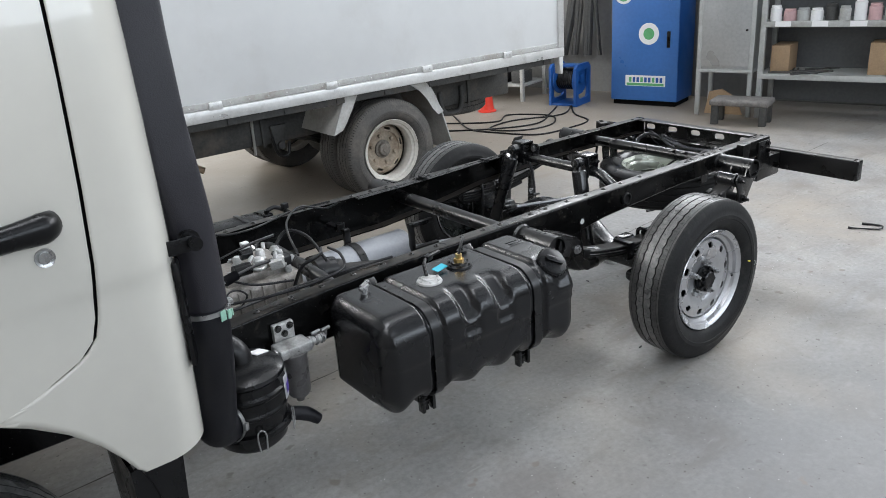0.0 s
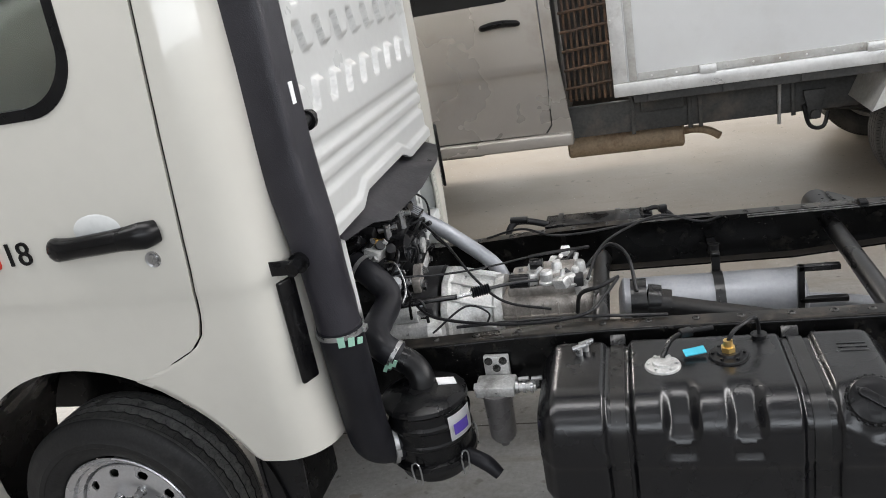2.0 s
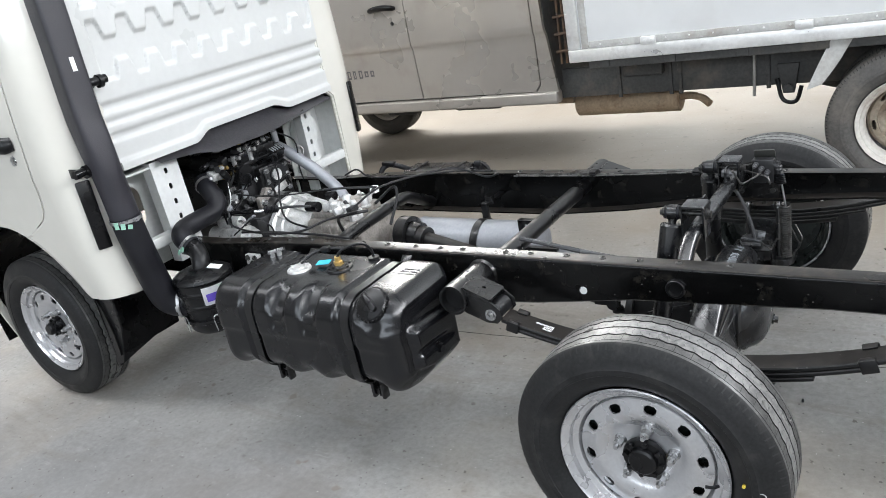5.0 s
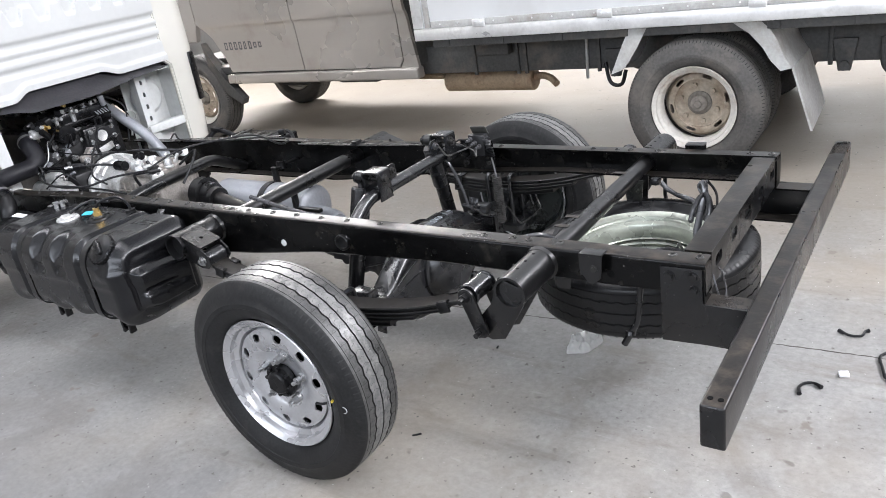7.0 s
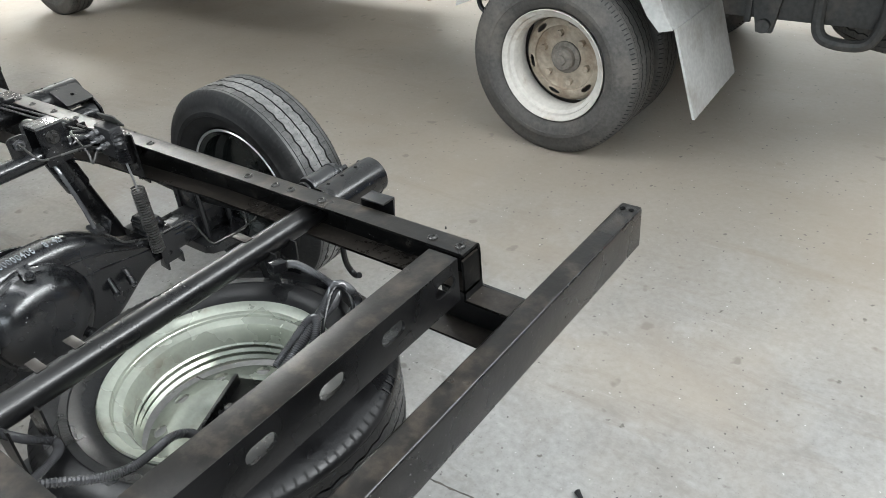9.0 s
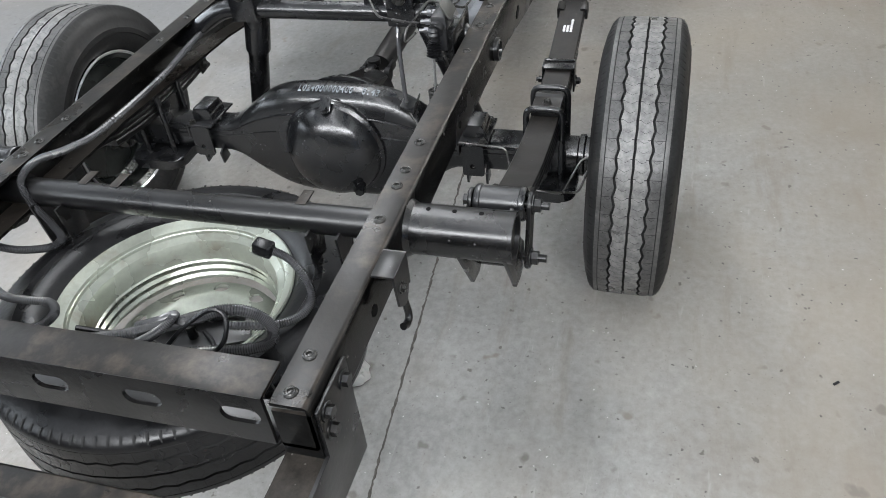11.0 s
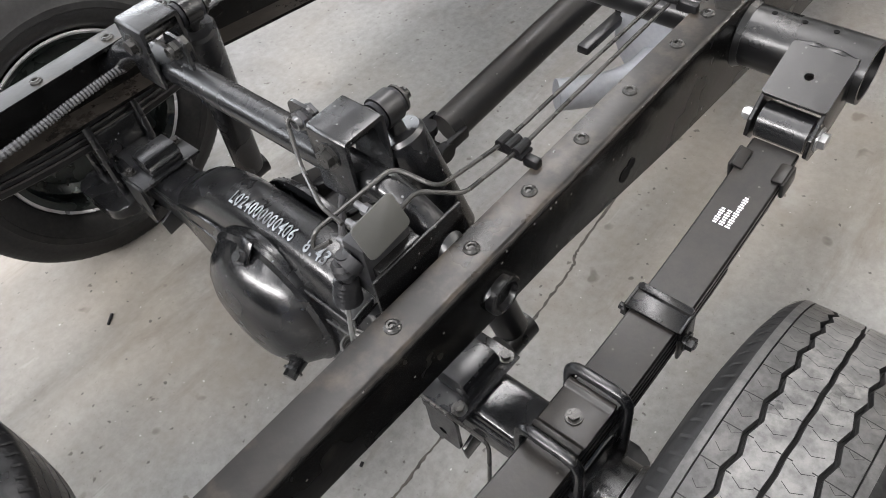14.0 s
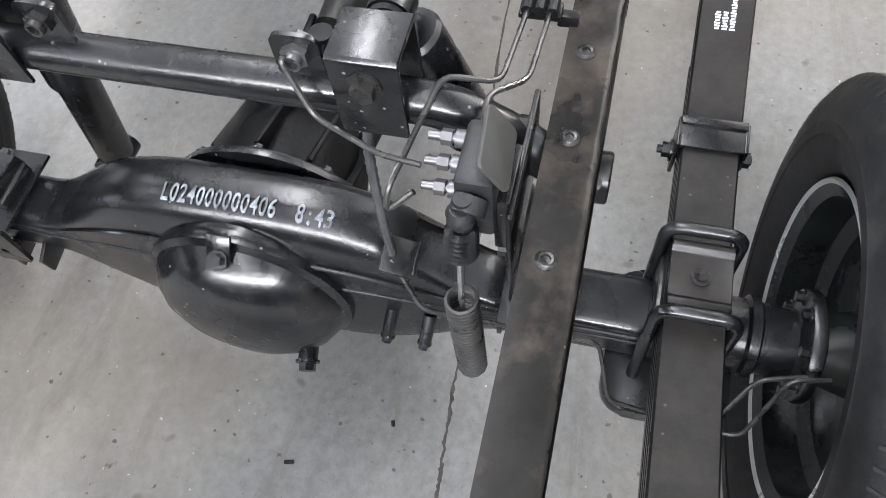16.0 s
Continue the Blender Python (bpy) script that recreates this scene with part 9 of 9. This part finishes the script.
for i in range(5):
    bm = bmesh.new()
    box(bm, -0.009, -0.006, -0.25 - 0.30 * i, -0.12 - 0.30 * i, 0.83, 0.876, 0.0)
    part("price_tag", at_wall(bm, SHF), M["label"], shelf)
rng = random.Random(9)
mts = ["label", "pink", "shelf", "label", "truck_frame", "fender"]
for i in range(20):
    y = -0.10 - 0.112 * i
    r = rng.uniform(0.042, 0.056)
    h = rng.uniform(0.10, 0.19)
    bm = bmesh.new()
    m = SHF @ pose(rng.uniform(0.07, 0.14), y, 0.8725, 90, 0, 0)
    lathe(bm, [(0.0, 0.0), (r, 0.0), (r, h * 0.8), (r * 0.8, h * 0.86), (r * 0.85, h * 0.87), (r * 0.85, h), (0.0, h)], 18, m)
    single("storage_jar", bm, M[mts[i % 6]], "small pale jar standing on the shelf", "jar", "jars on the shelf", at=SHF @ Vector((0.1, y, 0.8725)))
for i, (y, z, w, h, d) in enumerate(((-0.16, 0.413, 0.16, 0.24, 0.30), (-1.03, 0.413, 0.30, 0.27, 0.25), (-1.45, 0.413, 0.36, 0.30, 0.3), (-1.80, 0.413, 0.22, 0.20, 0.25), (-2.1, 0.413, 0.25, 0.30, 0.25))):
    bm = bmesh.new()
    box(bm, 0.10, 0.10 + d, y - w / 2, y + w / 2, z, z + h, 0.004)
    single("cardboard_box", at_wall(bm, SHF), M["cardboard"], "brown cardboard box on the shelf", "box", "boxes on the shelf", at=SHF @ Vector((0.1 + d / 2, y, z)))
bm = bmesh.new()
for i in range(9):
    a = rng.uniform(0, 3)
    p = Vector((rng.uniform(0.05, 0.35), rng.uniform(-0.6, -0.1), 0.421))
    d = Vector((math.cos(a), math.sin(a), 0)) * rng.uniform(0.08, 0.2)
    rod(bm, p - d, p + d, 0.008, seg=8)
sc = single("scrap_metal", at_wall(bm, SHF), M["truck_frame"], "dark rods and scrap lying on the lower shelf", "scrap", kind="stuff", at=SHF @ Vector((0.2, -0.4, 0.413)))
# board leaning under the locker, footstool in front
bm = bmesh.new()
prism(bm, [(-0.42, 0.0), (-0.06, 0.0), (-0.10, 0.21), (-0.22, 0.24), (-0.36, 0.16)], 'x', 0.10, 0.115)
single("cardboard_sheet", at_wall(bm, LOC), M["cardboard"], "brown cardboard sheet leaning under the locker", "cardboard", at=LOC @ Vector((0.1, -0.24, 0)))
stool = thing("step_stool", (3.80, 1.47, 0), "low wooden step stool covered with a grey rug", "stool")
ST = pose(3.86, 1.42, 0, 0, 0, 18)
bm = bmesh.new()
box(bm, -0.14, 0.14, -0.26, 0.26, 0.17, 0.225, 0.02, 3)
part("seat", at_wall(bm, ST), M["rug"], stool, "crumpled grey rug on the seat")
for x, y in ((-0.10, -0.21), (0.10, -0.21), (-0.10, 0.21), (0.10, 0.21)):
    bm = bmesh.new()
    box(bm, x - 0.03, x + 0.03, y - 0.03, y + 0.03, 0.0, 0.17, 0.004)
    part("leg", at_wall(bm, ST), M["truck_frame"], stool)

# welding machine, gas rack, cone, cables by the box truck's tail
weld = thing("hose_reel", (3.72, 3.42, 0), "blue steel hose reel standing on the floor", "hose reel")
W = pose(3.72, 3.42, 0, 0, 0, 15)
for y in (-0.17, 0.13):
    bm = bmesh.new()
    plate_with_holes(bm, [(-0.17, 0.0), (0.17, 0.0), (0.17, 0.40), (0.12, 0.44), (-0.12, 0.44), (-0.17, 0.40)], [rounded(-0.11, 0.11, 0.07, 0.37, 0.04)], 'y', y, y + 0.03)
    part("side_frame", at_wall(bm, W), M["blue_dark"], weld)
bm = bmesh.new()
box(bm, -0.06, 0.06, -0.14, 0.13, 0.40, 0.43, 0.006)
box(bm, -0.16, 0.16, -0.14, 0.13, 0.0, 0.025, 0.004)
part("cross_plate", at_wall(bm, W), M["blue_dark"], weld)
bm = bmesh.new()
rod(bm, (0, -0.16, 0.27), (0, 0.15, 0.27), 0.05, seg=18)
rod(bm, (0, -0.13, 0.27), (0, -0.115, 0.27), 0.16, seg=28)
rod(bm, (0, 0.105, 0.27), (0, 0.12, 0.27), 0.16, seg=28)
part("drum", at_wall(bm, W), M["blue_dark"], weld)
bm = bmesh.new()
coil(bm, W @ Vector((0, -0.10, 0.27)), W @ Vector((0, 0.10, 0.27)), 0.10, 8, 0.014)
part("hose", bm, M["wire"], weld)
bm = bmesh.new()
lathe(bm, [(0.0, 0.47), (0.022, 0.47), (0.032, 0.455), (0.048, 0.30), (0.070, 0.06), (0.076, 0.02), (0.098, 0.014), (0.100, 0.0), (0.0, 0.0)], 24, pose(2.907, 3.872, 0.001, 90, 0, 0))
single("traffic_cone", bm, M["red"], "small faded red traffic cone on the floor", "cone", at=(2.90, 3.86, 0))
bench = thing("workbench", (3.3, 4.9, 0), "cluttered dark steel workbench by the wall", "workbench")
BN = pose(3.25, 4.75, 0, 0, 0, 15)
bm = bmesh.new()
box(bm, 0.0, 0.6, -0.9, 0.9, 0.70, 0.75, 0.005)
part("top", at_wall(bm, BN), M["truck_frame"], bench)
for x in (0.03, 0.53):
    for y in (-0.86, 0.0, 0.82):
        bm = bmesh.new()
        box(bm, x, x + 0.04, y, y + 0.04, 0.0, 0.70, 0.003)
        part("leg", at_wall(bm, BN), M["fender"], bench)
bm = bmesh.new()
box(bm, 0.05, 0.55, -0.84, 0.82, 0.16, 0.19, 0.003)
part("lower_board", at_wall(bm, BN), M["fender"], bench)
for i in range(7):
    bm = bmesh.new()
    y = -0.75 + 0.24 * i
    h = rng.uniform(0.12, 0.34)
    box(bm, 0.10, 0.10 + rng.uniform(0.15, 0.3), y - rng.uniform(0.05, 0.1), y + rng.uniform(0.05, 0.1), 0.19, 0.19 + h, 0.012)
    rod(bm, BN.inverted() @ (BN @ Vector((0.2, y, 0.19 + h - 0.01))), Vector((0.2, y, 0.19 + h + 0.06)), 0.03, seg=12)
    single("machine_part", at_wall(bm, BN), M[("truck_frame", "cast_dark", "blue", "fender", "truck_frame", "cast", "plastic")[i]], "dark oily machine part under the bench", "machine part", "parts under the bench", at=BN @ Vector((0.2, y, 0.19)))
bm = bmesh.new()
for k in range(7):
    pipe(bm, [hall(5.05, 2.32 + 0.09 * k, 2.6), hall(4.98, 2.30 + 0.07 * k + 0.05 * (k % 3), 1.9), hall(5.0, 2.40 + 0.05 * k, 1.2), hall(4.98, 2.33 + 0.08 * k + 0.06 * (k % 2), 0.45)], 0.024 + 0.011 * (k % 3), seg=8)
single("hanging_hoses", bm, M["truck_frame"], "dark hoses and cables hanging on the wall", "hose", kind="stuff", at=hall(5.0, 2.6, 0.45))
rr = random.Random(3)
for i, pts in enumerate((
    [(2.77, 4.52), (2.50, 3.95), (2.19, 3.32), (2.25, 2.95), (2.41, 2.60), (2.75, 2.55), (3.13, 2.62), (3.30, 2.95), (3.62, 3.30)],
    [(2.10, 3.9), (2.35, 3.55), (2.60, 3.35), (2.88, 3.50), (3.10, 3.10), (2.80, 2.80), (2.45, 2.85), (2.30, 3.15), (2.70, 3.25), (3.20, 3.05), (3.60, 3.28)],
    [(1.85, 3.6), (2.3, 3.15), (2.75, 2.95), (3.2, 3.2), (3.5, 3.4)],
)):
    bm = bmesh.new()
    pipe(bm, [(x, y, 0.008) for x, y in pts], 0.008, seg=8, steps=10)
    single("floor_cable", bm, M["wire"], "black cable lying in loops on the floor", "cable", "cables on the floor", at=(*pts[0], 0))
# ---------------------------------------------------------------- small things on the floor
for i, pts in enumerate((
    [(1.290, 0.476), (1.310, 0.462), (1.33, 0.453), (1.36, 0.462), (1.366, 0.490), (1.377, 0.503)],
    [(1.532, 0.24), (1.463, 0.216), (1.437, 0.29), (1.427, 0.357), (1.479, 0.410), (1.519, 0.418), (1.596, 0.304)],
    [(1.239, 0.066), (1.232, 0.100), (1.245, 0.128), (1.270, 0.136), (1.292, 0.120)],
    [(1.480, 0.027), (1.520, 0.10), (1.559, 0.151), (1.601, 0.150), (1.660, 0.077), (1.648, -0.012), (1.599, -0.025)],
    [(1.785, -0.562), (1.80, -0.60), (1.866, -0.697), (1.93, -0.68), (1.898, -0.588)],
)):
    bm = bmesh.new()
    pipe(bm, [(x, y, 0.007) for x, y in pts], [0.0075] + [0.0045] * (len(pts) - 2) + [0.0075], seg=8, steps=3)
    single("cable_tie", bm, M["wire"], "black bent plastic strap lying on the floor", "strap", "straps on the floor", at=(*pts[0], 0))
bm = bmesh.new()
block(0.030, 0.024, 0.012, pose(1.34, 0.216, 0.006, 0, 0, 20), 0.003, bm)
single("paper_scrap", bm, M["label"], "small white paper scrap on the floor", "paper", at=(1.34, 0.216, 0))
bm = bmesh.new()
grid = [[None] * 37 for _ in range(25)]
for i in range(25):
    for j in range(37):
        u, v = i / 12 - 1, j / 18 - 1
        k = math.hypot(u, v)
        k = 1 if k < 1e-6 else max(abs(u), abs(v)) / k
        x, y = u * k, v * k
        edge = 1 - (x * x + y * y) ** 2
        q = Vector((x * 2.1 + 4, y * 2.6, 1.3))
        h = abs(noise.noise(q)) * 0.060 + abs(noise.noise(q * 2.3)) * 0.028 + 0.014
        grid[i][j] = bm.verts.new((x * 0.048 * (1 + 0.25 * noise.noise(q * 0.8)), y * 0.080 * (1 + 0.25 * noise.noise(q * 0.9 + Vector((3, 0, 0)))), 0.003 + h * max(0.0, edge)))
for i in range(24):
    for j in range(36):
        bm.faces.new((grid[i][j], grid[i + 1][j], grid[i + 1][j + 1], grid[i][j + 1]))
bmesh.ops.solidify(bm, geom=bm.faces[:], thickness=0.0015)
bmesh.ops.transform(bm, matrix=pose(0.515, 0.128, 0.001, 0, 0, -20), verts=bm.verts)
single("plastic_bag", bm, M["bag"], "crumpled white plastic film on the floor", "bag", at=(0.515, 0.128, 0))
for i, (x, y, a, ln) in enumerate(((0.229, -0.54, 40, 0.030), (0.218, 0.008, 100, 0.016), (0.12, 0.16, 20, 0.010), (0.75, 0.95, 60, 0.02), (0.35, 1.25, 130, 0.016), (-0.15, -0.62, 10, 0.02))):
    bm = bmesh.new()
    block(ln, 0.006, 0.004, pose(x, y, 0.002, 0, 0, a), 0.001, bm)
    single("dirt_crumb", bm, M["wire"], "dark crumb of dirt on the floor", "dirt", "crumbs on the floor", at=(x, y, 0))
